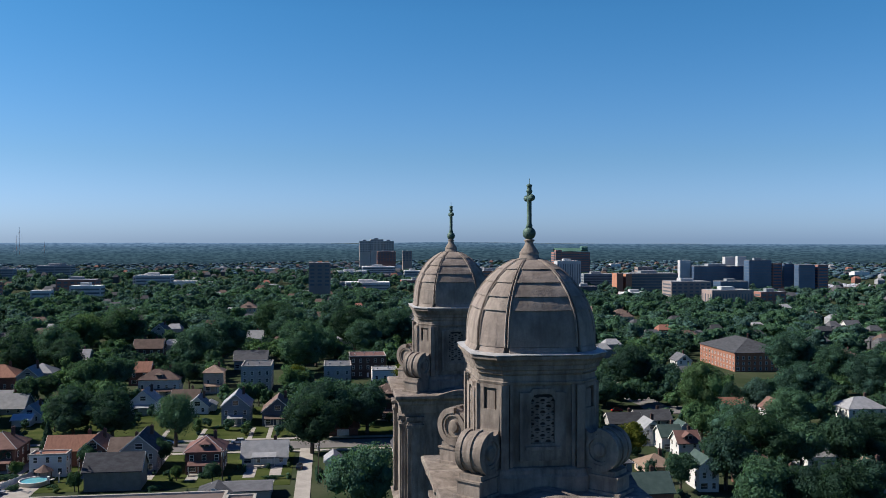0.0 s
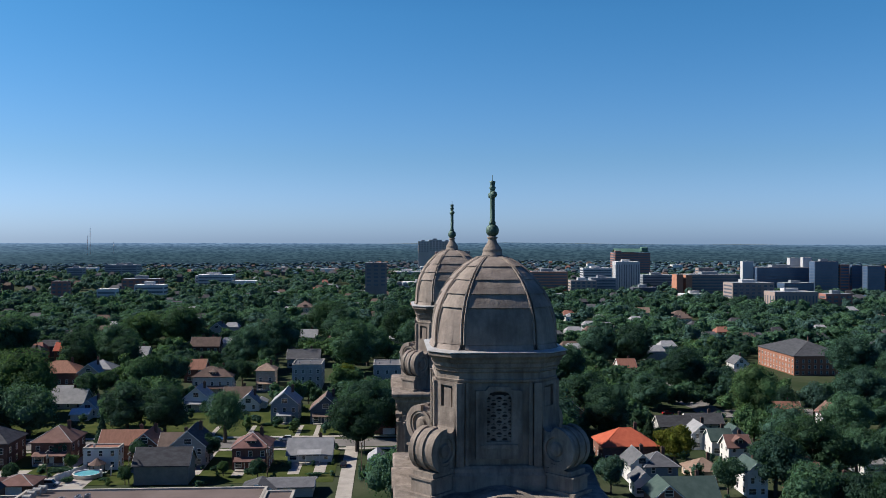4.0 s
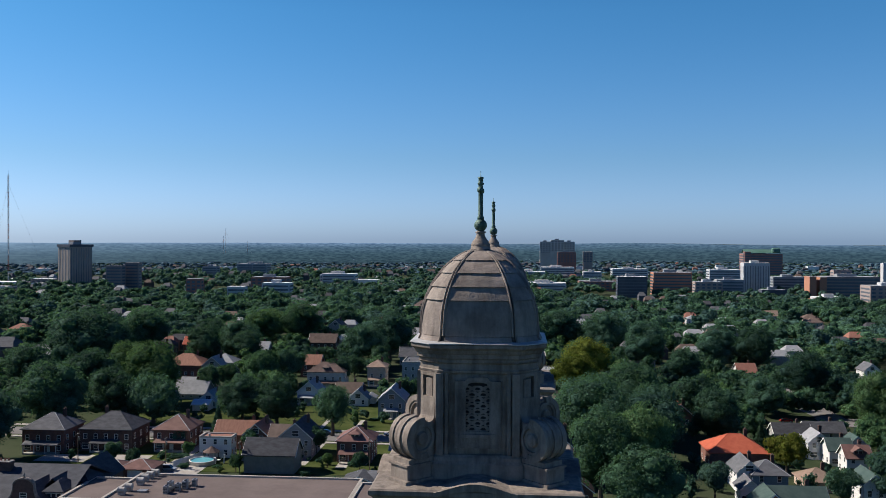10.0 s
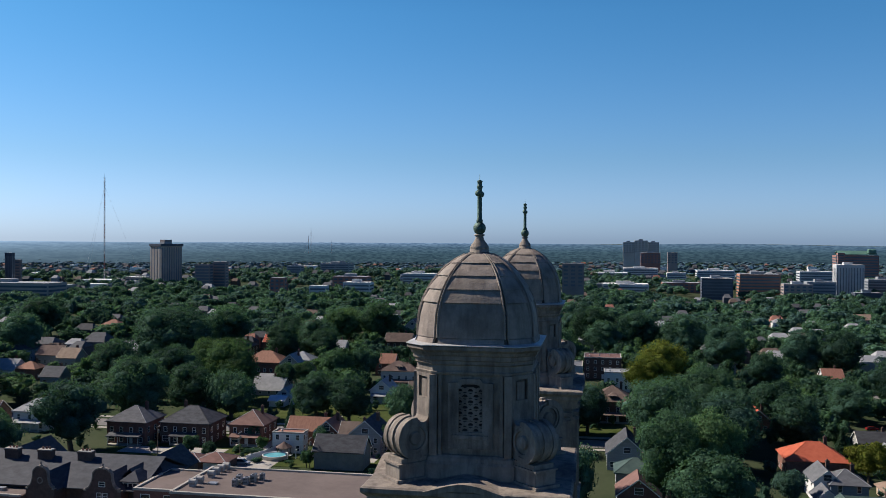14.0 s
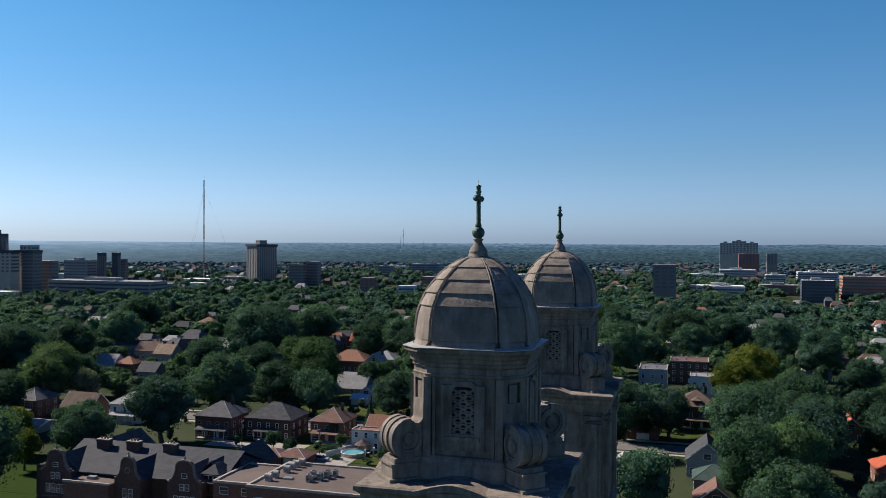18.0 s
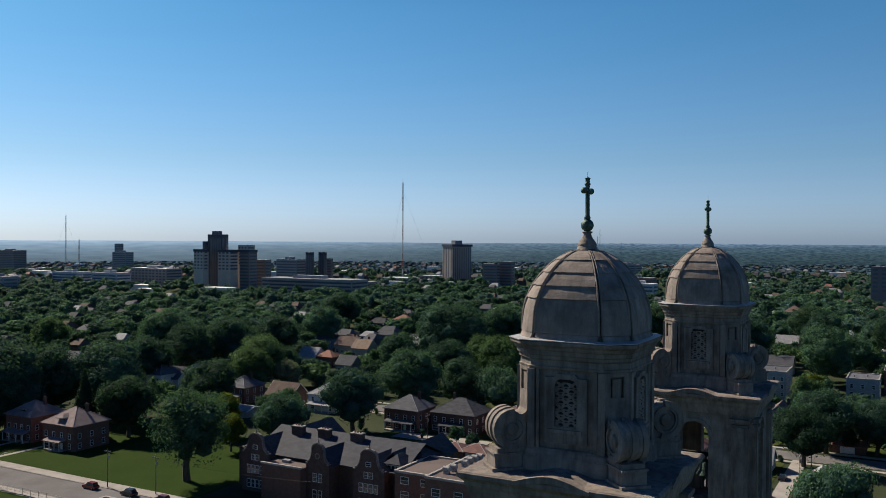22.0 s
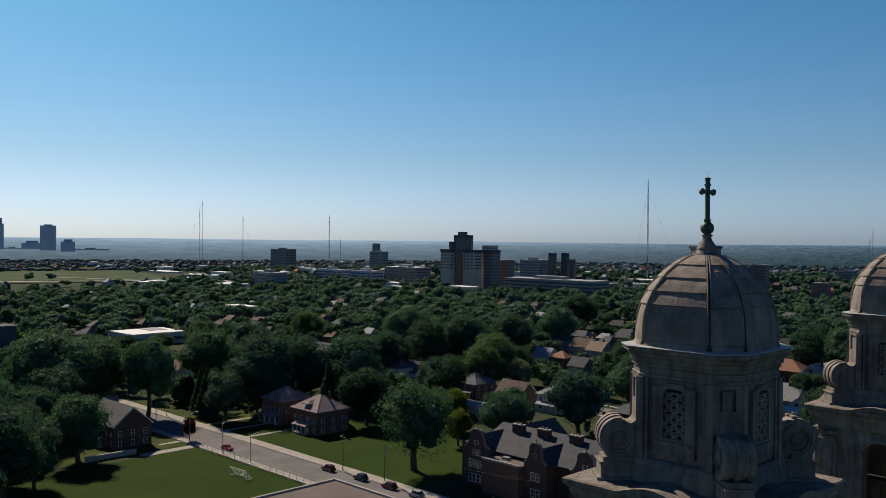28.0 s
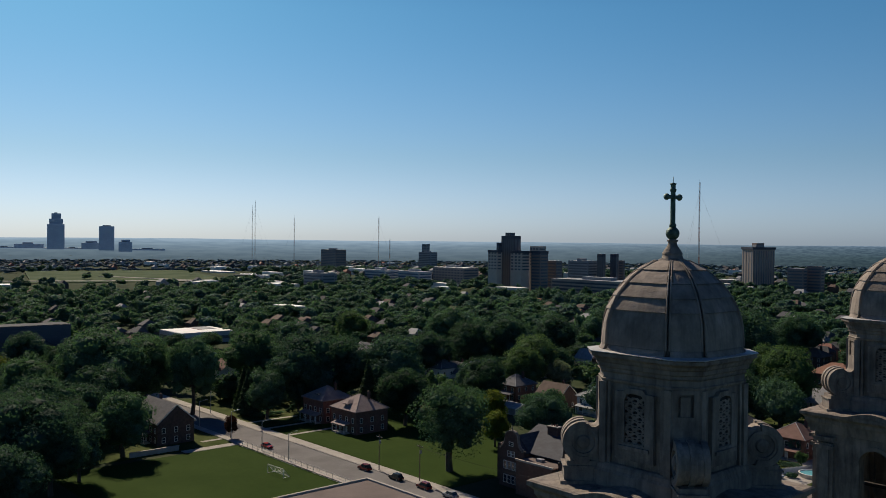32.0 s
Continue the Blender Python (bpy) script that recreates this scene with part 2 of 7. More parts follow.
def build_dome(tower):
    dome = part("dome", oct_stack_dome(), JOINT, tower, "weathered octagonal stone dome with raised ribs")
    courses = [(58.93, 59.2), (59.22, 60.88), (60.9, 61.51), (61.53, 62.16), (62.18, 62.77), (62.79, 63.22)]
    for c, (z0, z1) in enumerate(courses):
        for k in range(4):
            for half in range(2):
                bm = bmesh.new()
                i = 2 * k + half
                steps = (2, 8, 4, 4, 4, 3)[c]
                outer, inner = [], []
                for s in range(steps + 1):
                    z = z0 + (z1 - z0) * s / steps
                    a = dome_at(z)
                    lip = 0.085 * (1 - s / steps) + 0.01 if c else 0.17 - 0.1 * (s / steps) ** 0.6
                    p, q = Vector(dome_corner(a, z, (2 * k + half + 7) % 8)), Vector(dome_corner(a, z, (2 * k + half) % 8))
                    mid = ((p + q) / 2)
                    out = Vector((mid.x, mid.y, 0)).normalized()
                    gap = min(0.11, (q - p).length * 0.14)
                    d = (q - p).normalized()
                    sweep = []
                    for u in range(4):
                        w = p + d * gap + (q - p - 2 * d * gap) * (u / 3)
                        bulge = 0.09 * a / 3 * (1 - (2 * u / 3 - 1) ** 2)
                        sweep.append(w + out * (lip + bulge))
                    outer.append(sweep)
                    inner.append([w - out * 0.12 for w in sweep])
                for grid, flip in ((outer, False),):
                    vs = [[bm.verts.new(w) for w in row] for row in grid]
                    wi = [[bm.verts.new(w) for w in row] for row in inner]
                    for r in range(steps):
                        for u in range(3):
                            bm.faces.new((vs[r][u], vs[r][u + 1], vs[r + 1][u + 1], vs[r + 1][u]))
                        bm.faces.new((wi[r][0], vs[r][0], vs[r + 1][0], wi[r + 1][0]))
                        bm.faces.new((vs[r][3], wi[r][3], wi[r + 1][3], vs[r + 1][3]))
                    for u in range(3):
                        bm.faces.new((wi[0][u], wi[0][u + 1], vs[0][u + 1], vs[0][u]))
                        bm.faces.new((vs[-1][u], vs[-1][u + 1], wi[-1][u + 1], wi[-1][u]))
                part("stone_panel", bm, DOME_STONE, dome)
    # twin rolls over each of the eight corners, with a dark seam between
    for i in range(8):
        rib = None
        for off in (-1, 1):
            bm = bmesh.new()
            loops = []
            for s in range(22):
                z = 59.22 + (63.24 - 59.22) * (s / 21)
                a = dome_at(z)
                p = Vector(dome_corner(a, z, i))
                out = Vector((p.x, p.y, 0)).normalized()
                side = Vector((-out.y, out.x, 0))
                w = 0.022 + 0.02 * a / 3
                c = p + side * off * (0.03 + 0.055 * a / 3)
                loops.append([c - side * w - out * 0.12, c - side * w + out * 0.06, c + out * 0.09, c + side * w + out * 0.06, c + side * w - out * 0.12])
            rings(bm, loops)
            ob = part("rib" if rib is None else "rib_roll", bm, DOME_STONE, dome if rib is None else rib, "raised stone rib" if rib is None else "")
            rib = rib or ob
    return dome


def oct_stack_dome():
    bm = bmesh.new()
    rings(bm, [octagon(a - 0.06, (a - 0.06) * 0.60, z) for a, z in DOME])
    return bm


def arch_poly(w, z0, spring, n=14):
    """Outline of an arched opening, half width w."""
    pts = [(-w, z0), (w, z0)]
    for i in range(n + 1):
        t = math.pi * i / n
        pts.append((w * math.cos(t), spring + w * math.sin(t)))
    return pts


def wall_with_hole(outer, hole, m, depth):
    """A wall panel in the local xz plane with an opening through it."""
    bm = bmesh.new()
    loops = []
    for y in (0, depth):
        loops.append(([bm.verts.new(m @ Vector((x, y, z))) for x, z in outer], [bm.verts.new(m @ Vector((x, y, z))) for x, z in hole]))
    (o0, h0), (o1, h1) = loops
    for ring_a, ring_b in ((o0, o1), (h0, h1)):
        n = len(ring_a)
        for i in range(n):
            bm.faces.new((ring_a[i], ring_a[(i + 1) % n], ring_b[(i + 1) % n], ring_b[i]))
    for o, h in loops:
        edges = []
        for lp in (o, h):
            for i in range(len(lp)):
                edges.append(bm.edges.get((lp[i], lp[(i + 1) % len(lp)])))
        bmesh.ops.triangle_fill(bm, edges=edges, use_beauty=True)
    bmesh.ops.recalc_face_normals(bm, faces=bm.faces[:])
    return bm


def volute():
    """One scroll buttress, standing along local x, with its coiled end."""
    prof = []
    cx, cz, r = 4.22, 54.48, 0.94
    # the pilaster's foot hollows out, then the top curve goes round the coil
    prof.append((2.9, 53.3))
    prof.append((2.9, 56.3))
    prof.append((3.4, 56.3))
    prof.append((3.42, 55.7))
    for i in range(9):
        t = math.pi * (1.0 + 0.80 * i / 8)
        prof.append((3.72 + 0.30 * math.cos(t), 55.48 + 0.30 * math.sin(t)))
    for i in range(19):
        t = math.radians(84 - 15.2 * i)
        if t < math.radians(-120):
            break
        prof.append((cx + r * math.cos(t), cz + r * math.sin(t)))
    prof.append((3.7, 53.3))
    return prof


def build_volute(tower, k):
    turn = Matrix.Rotation(radians(45 + 90 * k), 4, "Z")
    body = prism(volute(), turn @ Matrix.Translation((0, -0.52, 0)), 1.04)
    sc = part("scroll_buttress", body, STONE, tower, "coiled stone scroll buttress")
    # raised bands round the coil
    for y0, y1, rr in ((-0.70, -0.42, 0.99), (-0.14, 0.14, 1.01), (0.42, 0.70, 0.99)):
        poly = []
        for i in range(25):
            t = math.radians(95 - 205 * i / 24)
            poly.append((4.22 + rr * math.cos(t), 54.48 + rr * math.sin(t)))
        for i in range(25):
            t = math.radians(-110 + 205 * i / 24)
            poly.append((4.22 + (rr - 0.3) * math.cos(t), 54.48 + (rr - 0.3) * math.sin(t)))
        part("scroll_band", prism(poly, turn @ Matrix.Translation((0, y0, 0)), y1 - y0), STONE, sc)
    for side in (-1, 1):
        bm = bmesh.new()
        ring = [[turn @ Vector((4.22 + q * math.cos(2 * math.pi * i / 20), side * y, 54.48 + q * math.sin(2 * math.pi * i / 20))) for i in range(20)] for q, y in ((0.72, 0.5), (0.72, 0.64), (0.56, 0.66), (0.54, 0.56), (0.34, 0.56), (0.28, 0.68), (0.05, 0.72))]
        rings(bm, ring)
        bmesh.ops.recalc_face_normals(bm, faces=bm.faces[:])
        part("coil_eye", bm, STONE, sc)
    # pedestal below the coil
    bm = bmesh.new()
    for x0, x1, w, z0, z1 in ((3.0, 5.12, 0.62, 52.3, 53.25), (2.95, 5.2, 0.68, 53.25, 53.34), (2.97, 5.0, 0.6, 53.34, 53.56), (2.95, 5.3, 0.74, 52.3, 52.62)):
        add_box(bm, x0, -w, z0, x1, w, z1, turn)
    part("pedestal", bm, STONE, tower, "stone pedestal block")


def build_tower(y, label):
    tower = empty("bell_tower", pose(0, 0, 0), label, "church tower", "twin church towers")
    # cross on its ball
    cross = part("cross", lathe([(0.16, 64.8), (0.17, 64.92), (0.125, 65.0), (0.115, 66.5), (0.13, 66.55), (0.17, 66.62), (0.12, 66.68), (0.12, 66.85), (0.17, 66.92), (0.05, 66.96), (0.015, 66.98), (0.012, 67.25)], 10), COPPER, tower, "dark green copper cross with rounded ends", True)
    bm = bmesh.new()
    pr = [(0.02, -0.66), (0.13, -0.62), (0.17, -0.54), (0.13, -0.45), (0.10, -0.40), (0.10, 0.40), (0.13, 0.45), (0.17, 0.54), (0.13, 0.62), (0.02, 0.66)]
    rings(bm, [[(r * math.cos(2 * math.pi * i / 10), s, 66.27 + r * math.sin(2 * math.pi * i / 10)) for i in range(10)] for r, s in pr])
    bmesh.ops.recalc_face_normals(bm, faces=bm.faces[:])
    part("cross_arm", bm, COPPER, cross, smooth=True)
    ball = [(0.325 * math.sin(math.pi * i / 12) + 0.001, 64.52 - 0.325 * math.cos(math.pi * i / 12)) for i in range(13)]
    part("ball", lathe(ball, 20), COPPER, tower, "weathered green copper ball", True)
    part("finial", lathe([(0.66, 63.1), (0.66, 63.25), (0.5, 63.3), (0.5, 63.42), (0.46, 63.44), (0.48, 63.5), (0.48, 63.58), (0.44, 63.62), (0.41, 63.7), (0.33, 63.8), (0.25, 63.92), (0.21, 64.04), (0.2, 64.1), (0.26, 64.14), (0.27, 64.2), (0.12, 64.24)], 20), STONE, tower, "turned stone finial", True)
    build_dome(tower)
    # drum below the dome: cornice, frieze, walls
    part("cornice", oct_stack([(2.88, 57.98), (2.9, 58.12), (2.98, 58.18), (2.99, 58.36), (3.06, 58.42), (3.1, 58.56), (3.2, 58.66), (3.24, 58.68), (3.24, 58.82), (3.18, 58.86), (3.02, 58.95), (2.6, 58.97)], 1.0), STONE, tower, "projecting stone cornice")
    part("cornice_cap", oct_stack([(3.16, 58.865), (3.29, 58.87), (3.29, 58.905), (2.98, 58.96)], 1.0), PALE_CAP, tower, "pale strip along the cornice edge")
    drum = part("drum", oct_stack([(2.72, 52.3), (2.72, 57.95)], 0.95), STONE, tower, "octagonal stone drum")
    part("frieze", oct_stack([(2.82, 57.45), (2.87, 57.5), (2.89, 57.6), (2.83, 57.64), (2.82, 57.9), (2.92, 57.98)], 0.97), STONE, drum)
    part("base_moulding", oct_stack([(3.1, 52.4), (3.1, 53.2), (3.02, 53.35), (3.0, 53.5), (2.9, 53.62), (2.7, 53.64)], 0.97), STONE, drum)
    for k in range(4):
        turn = Matrix.Rotation(radians(90 * k), 4, "Z")
        face = turn @ Matrix.Translation((0, -2.93, 0))
        win = part("window_surround", wall_with_hole([(-1.08, 53.95), (1.08, 53.95), (1.08, 57.1), (0.6, 57.12), (0.45, 57.3), (-0.45, 57.3), (-0.6, 57.12), (-1.08, 57.1)], [(-0.56, 54.75), (0.56, 54.75), (0.56, 56.75), (0.42, 57.0), (0.0, 57.1), (-0.42, 57.0), (-0.56, 56.75)], face, 0.22), STONE, drum, "moulded stone window surround")
        part("sill", square_box(face, -0.85, -0.1, 54.45, 0.85, 0.2, 54.62), STONE, win)
        # no real opening: a dark sheet paints the shade behind the holes
        part("inner_shade_sheet", square_box(face, -0.58, 0.19, 54.7, 0.58, 0.22, 57.0), DARK_IN, win, "dark sheet standing for the shade behind the lattice")
        # pierced stone screen with rows of small fan-shaped holes
        bm = bmesh.new()
        for row in range(8):
            z0 = 54.72 + row * 0.272
            for c in (-1, 0, 1) if row % 2 else (-1.5, -0.5, 0.5, 1.5):
                xc = c * 0.53
                ring_o, ring_i = [], []
                for i in range(12):
                    t = 2 * math.pi * i / 12
                    cu, su = math.cos(t), math.sin(t)
                    sq = 1 / max(abs(cu), abs(su))
                    ring_o.append((min(max(xc + cu * sq * 0.265, -0.56), 0.56), z0 + 0.136 + su * sq * 0.136))
                    ring_i.append((min(max(xc + cu * 0.135, -0.56), 0.56), z0 + 0.09 + (su * 0.105 if su > 0 else su * 0.03)))
                va = [bm.verts.new(face @ Vector((x, 0.07, z))) for x, z in ring_o]
                vb = [bm.verts.new(face @ Vector((x, 0.07, z))) for x, z in ring_i]
                vc = [bm.verts.new(face @ Vector((x, 0.18, z))) for x, z in ring_i]
                for i in range(12):
                    j = (i + 1) % 12
                    bm.faces.new((va[i], va[j], vb[j], vb[i]))
                    bm.faces.new((vb[i], vb[j], vc[j], vc[i]))
        bmesh.ops.recalc_face_normals(bm, faces=bm.faces[:])
        part("lattice", bm, STONE, win, "pierced stone lattice")
        for s in (-1, 1):
            bm = bmesh.new()
            for x0, x1, y0 in ((1.62, 1.98, -0.03), (1.40, 1.56, 0.06)):
                add_box(bm, min(s * x0, s * x1), y0, 53.6, max(s * x0, s * x1), 0.25, 57.46, face)
            part("pilaster", bm, STONE, drum)
        # chamfer pilaster with a sunk panel
        cham = turn @ Matrix.Rotation(radians(45), 4, "Z") @ Matrix.Translation((0, -3.40, 0))
        fr = wall_with_hole([(-0.62, 55.2), (0.62, 55.2), (0.62, 57.48), (-0.62, 57.48)], [(-0.36, 55.55), (0.36, 55.55), (0.36, 57.3), (-0.36, 57.3)], cham, 0.2)
        part("chamfer_panel", fr, STONE, drum, "sunk-panel corner pilaster")
        part("chamfer_panel_field", square_box(cham, -0.22, 0.07, 55.68, 0.22, 0.3, 57.17), STONE, drum)
        build_volute(tower, k)
    # platform and its cornice, bowed up over each arch
    part("platform", square_stack([(4.35, 51.0), (4.42, 51.3), (4.5, 51.6), (4.6, 51.75), (4.62, 51.95), (4.8, 52.12), (4.88, 52.18), (4.88, 52.38), (4.78, 52.45), (3.0, 52.52)]), STONE, tower, "square stone cornice platform")
    for k in range(4):
        turn = Matrix.Rotation(radians(90 * k), 4, "Z") @ Matrix.Translation((0, -4.95, 0))
        n = 16
        poly = [(-1.9 + 3.8 * i / n, 52.38 + 0.42 * math.sin(math.pi * i / n) ** 1.3) for i in range(n + 1)]
        poly += [(1.9 - 3.8 * i / n, 52.22 + 0.26 * math.sin(math.pi * (1 - i / n)) ** 1.3) for i in range(n + 1)]
        part("bowed_pediment", prism(poly, turn, 1.9), STONE, tower, "curved stone pediment")
    # belfry: corner piers, arched walls, open inside
    for k in range(4):
        turn = Matrix.Rotation(radians(90 * k), 4, "Z")
        face = turn @ Matrix.Translation((0, -4.1, 0))
        part("belfry_wall", wall_with_hole([(-3.0, 38.0), (3.0, 38.0), (3.0, 51.0), (-3.0, 51.0)], arch_poly(1.06, 43.2, 49.2), face, 0.9), STONE, tower, "arched stone belfry wall")
        arch = arch_poly(1.34, 43.4, 49.2)[2:]
        inner = [(x * 0.80, 49.2 + (z - 49.2) * 0.80) for x, z in arch]
        part("archivolt", prism(arch + inner[::-1], face @ Matrix.Translation((0, -0.12, 0)), 0.14), STONE, tower)
        bm = bmesh.new()
        for x in (-3.9, 2.75):
            add_box(bm, x, -0.25, 36.0, x + 1.15, 0.6, 50.3, face)
            add_box(bm, x + 0.25, -0.34, 36.0, x + 0.9, 0.0, 50.2, face)
            add_box(bm, x - 0.08, -0.42, 49.9, x + 1.23, 0.6, 50.15, face)
            add_box(bm, x - 0.12, -0.48, 50.5, x + 1.27, 0.6, 50.75, face)
        part("belfry_pilaster", bm, STONE, tower, "paired stone pilasters")
        part("corner_pier", square_box(turn, -4.1, -4.1, 36.0, -2.9, -2.9, 51.0), STONE, tower)
        rail = part("balustrade", square_box(face, -1.05, 0.15, 44.2, 1.05, 0.42, 44.35), STONE, tower)
        for i in range(8):
            xx = -1.02 + i * 0.29
            part("baluster", square_box(face, xx - 0.07, 0.2, 43.2, xx + 0.07, 0.36, 44.2), STONE, rail)
    part("shaft", square_stack([(4.25, 0.0), (4.25, 42.6), (4.55, 42.8), (4.6, 43.0), (4.1, 43.2)]), STONE, tower, "tall plain stone shaft")
    bell = part("bell", lathe([(0.75, 45.2), (0.7, 45.35), (0.5, 45.7), (0.42, 46.2), (0.2, 46.45), (0.08, 46.5), (0.08, 46.9)], 16), COPPER, tower, "hanging bronze bell", True)
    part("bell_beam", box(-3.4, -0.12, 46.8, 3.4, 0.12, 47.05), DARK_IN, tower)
    return tower


def square_box(m, x0, y0, z0, x1, y1, z1):
    bm = bmesh.new()
    add_box(bm, x0, y0, z0, x1, y1, z1, m)
    return bm


near_tower = build_tower(0, "grey limestone church bell tower with ribbed dome")
far_tower = copy_thing(near_tower, pose(0, 28.0, 0))


# ---- town materials ----
GLASS = material("window_glass", (0.02, 0.025, 0.03), (0.04, 0.05, 0.06), 0.5, 0.08, spec=0.8)
WHITE_TRIM = material("white_trim_paint", (0.62, 0.61, 0.58), (0.74, 0.73, 0.70), 1.0, 0.6)
WALLS = {
    "brick": material("red_brown_brick", (0.13, 0.065, 0.05), (0.19, 0.095, 0.07), 1.2, 0.9, grain=6, per_object=0.2),
    "orange_brick": material("orange_brick", (0.24, 0.105, 0.066), (0.31, 0.145, 0.092), 1.2, 0.9, grain=6),
    "dark_brick": material("dark_brown_brick", (0.070, 0.042, 0.034), (0.108, 0.066, 0.053), 1.2, 0.9, grain=6, per_object=0.2),
    "white": material("white_clapboard", (0.540, 0.540, 0.531), (0.648, 0.648, 0.630), 0.8, 0.7, stretch=(0.3, 0.3, 8)),
    "blue_gray": material("blue_grey_clapboard", (0.14, 0.18, 0.22), (0.20, 0.25, 0.30), 0.8, 0.7, stretch=(0.3, 0.3, 8)),
    "navy": material("navy_clapboard", (0.05, 0.07, 0.10), (0.08, 0.10, 0.14), 0.8, 0.7, stretch=(0.3, 0.3, 8)),
    "tan": material("tan_stucco", (0.42, 0.32, 0.24), (0.52, 0.41, 0.32), 0.8, 0.85),
    "gray": material("grey_siding", (0.25, 0.25, 0.25), (0.34, 0.34, 0.33), 0.8, 0.8, stretch=(0.3, 0.3, 8)),
    "taupe": material("taupe_stucco", (0.20, 0.18, 0.15), (0.26, 0.235, 0.20), 0.6, 0.9),
    "gray_brick": material("grey_painted_brick", (0.27, 0.27, 0.27), (0.36, 0.36, 0.36), 1.0, 0.9, grain=6),
    "timber": material("half_timber_plaster", (0.45, 0.42, 0.38), (0.55, 0.52, 0.47), 1.0, 0.9),
}
ROOFS = {
    "gray": material("grey_shingle", (0.085, 0.089, 0.098), (0.126, 0.130, 0.142), 0.5, 0.9, grain=4, stretch=(1, 1, 3), per_object=0.3, spec=0.15),
    "dark": material("charcoal_shingle", (0.047, 0.049, 0.055), (0.076, 0.081, 0.089), 0.5, 0.9, grain=4, stretch=(1, 1, 3), per_object=0.3, spec=0.15),
    "light": material("pale_grey_shingle", (0.220, 0.230, 0.244), (0.300, 0.309, 0.320), 0.5, 0.85, grain=4, per_object=0.2, spec=0.2),
    "brown": material("brown_shingle", (0.111, 0.081, 0.068), (0.162, 0.119, 0.102), 0.5, 0.9, grain=4, per_object=0.3, spec=0.15),
    "red_brown": material("red_brown_shingle", (0.130, 0.076, 0.066), (0.185, 0.108, 0.094), 0.5, 0.9, grain=4, per_object=0.25, spec=0.15),
    "tile": material("terracotta_tile", (0.205, 0.100, 0.072), (0.275, 0.138, 0.100), 0.6, 0.85, grain=4, stretch=(3, 1, 1), per_object=0.15, spec=0.2),
    "mauve": material("mauve_shingle", (0.204, 0.162, 0.153), (0.272, 0.221, 0.208), 0.5, 0.9, grain=4, per_object=0.2, spec=0.15),
    "orange": material("orange_red_tile", (0.357, 0.081, 0.047), (0.425, 0.106, 0.060), 0.6, 0.8, grain=4, per_object=0.05, spec=0.2),
    "green": material("dark_green_shingle", (0.043, 0.072, 0.068), (0.068, 0.102, 0.093), 0.5, 0.9, grain=4, spec=0.15),
    "tan": material("tan_shingle", (0.221, 0.162, 0.123), (0.289, 0.221, 0.170), 0.5, 0.9, grain=4, per_object=0.2, spec=0.15),
    "gravel": material("brown_gravel_roof", (0.096, 0.072, 0.065), (0.136, 0.104, 0.094), 0.12, 0.95, grain=1.2),
    "white": material("white_membrane_roof", (0.60, 0.60, 0.58), (0.70, 0.70, 0.68), 0.2, 0.8, grain=2),
}
METAL = material("galvanised_metal", (0.26, 0.27, 0.28), (0.36, 0.37, 0.38), 1.0, 0.45, 0.6)
WOOD = material("weathered_timber", (0.12, 0.09, 0.065), (0.18, 0.14, 0.10), 0.8, 0.9, stretch=(4, 4, 0.5))
BLACK = material("black_paint", (0.012, 0.012, 0.013), (0.025, 0.025, 0.027), 1.0, 0.5)


def shared(name, bm, mat):
    me = bpy.data.meshes.new(name)
    bm.normal_update()
    bm.to_mesh(me)
    bm.free()
    me.materials.append(mat)
    return me


def window_frame_bm(w, h):
    bm = bmesh.new()
    t = 0.11
    for a in ((-w / 2 - t, -0.06, -h / 2 - t, -w / 2, 0.06, h / 2 + t), (w / 2, -0.06, -h / 2 - t, w / 2 + t, 0.06, h / 2 + t), (-w / 2, -0.06, h / 2, w / 2, 0.06, h / 2 + t), (-w / 2, -0.09, -h / 2 - t, w / 2, 0.06, -h / 2), (-w / 2, -0.03, -0.04, w / 2, 0.03, 0.04)):
        add_box(bm, *a)
    return bm


WIN_FRAME = {k: shared("window_frame", window_frame_bm(w, h), WHITE_TRIM) for k, (w, h) in {"s": (0.95, 1.5), "w": (1.9, 1.5), "l": (1.3, 0.9)}.items()}
WIN_PANE = {k: shared("pane", box(-w / 2, -0.02, -h / 2, w / 2, 0.03, h / 2), GLASS) for k, (w, h) in {"s": (0.95, 1.5), "w": (1.9, 1.5), "l": (1.3, 0.9)}.items()}
DOOR_ME = shared("door", box(-0.5, -0.05, 0.0, 0.5, 0.05, 2.1, bevel=0.01), WHITE_TRIM)
POST_ME = shared("porch_post", box(-0.1, -0.1, 0, 0.1, 0.1, 2.5), WHITE_TRIM)


def chimney_bm(h):
    bm = bmesh.new()
    add_box(bm, -0.45, -0.35, 0, 0.45, 0.35, h)
    add_box(bm, -0.53, -0.43, h - 0.35, 0.53, 0.43, h - 0.15)
    add_box(bm, -0.2, -0.2, h, 0.05, 0.2, h + 0.3)
    return bm


CHIM_ME = shared("chimney", chimney_bm(2.6), WALLS["dark_brick"])


def add_window(thing, kind, m):
    ob = linked("window", WIN_PANE[kind], thing, m)
    linked("window_frame", WIN_FRAME[kind], ob, pose(0, 0, 0))
    return ob


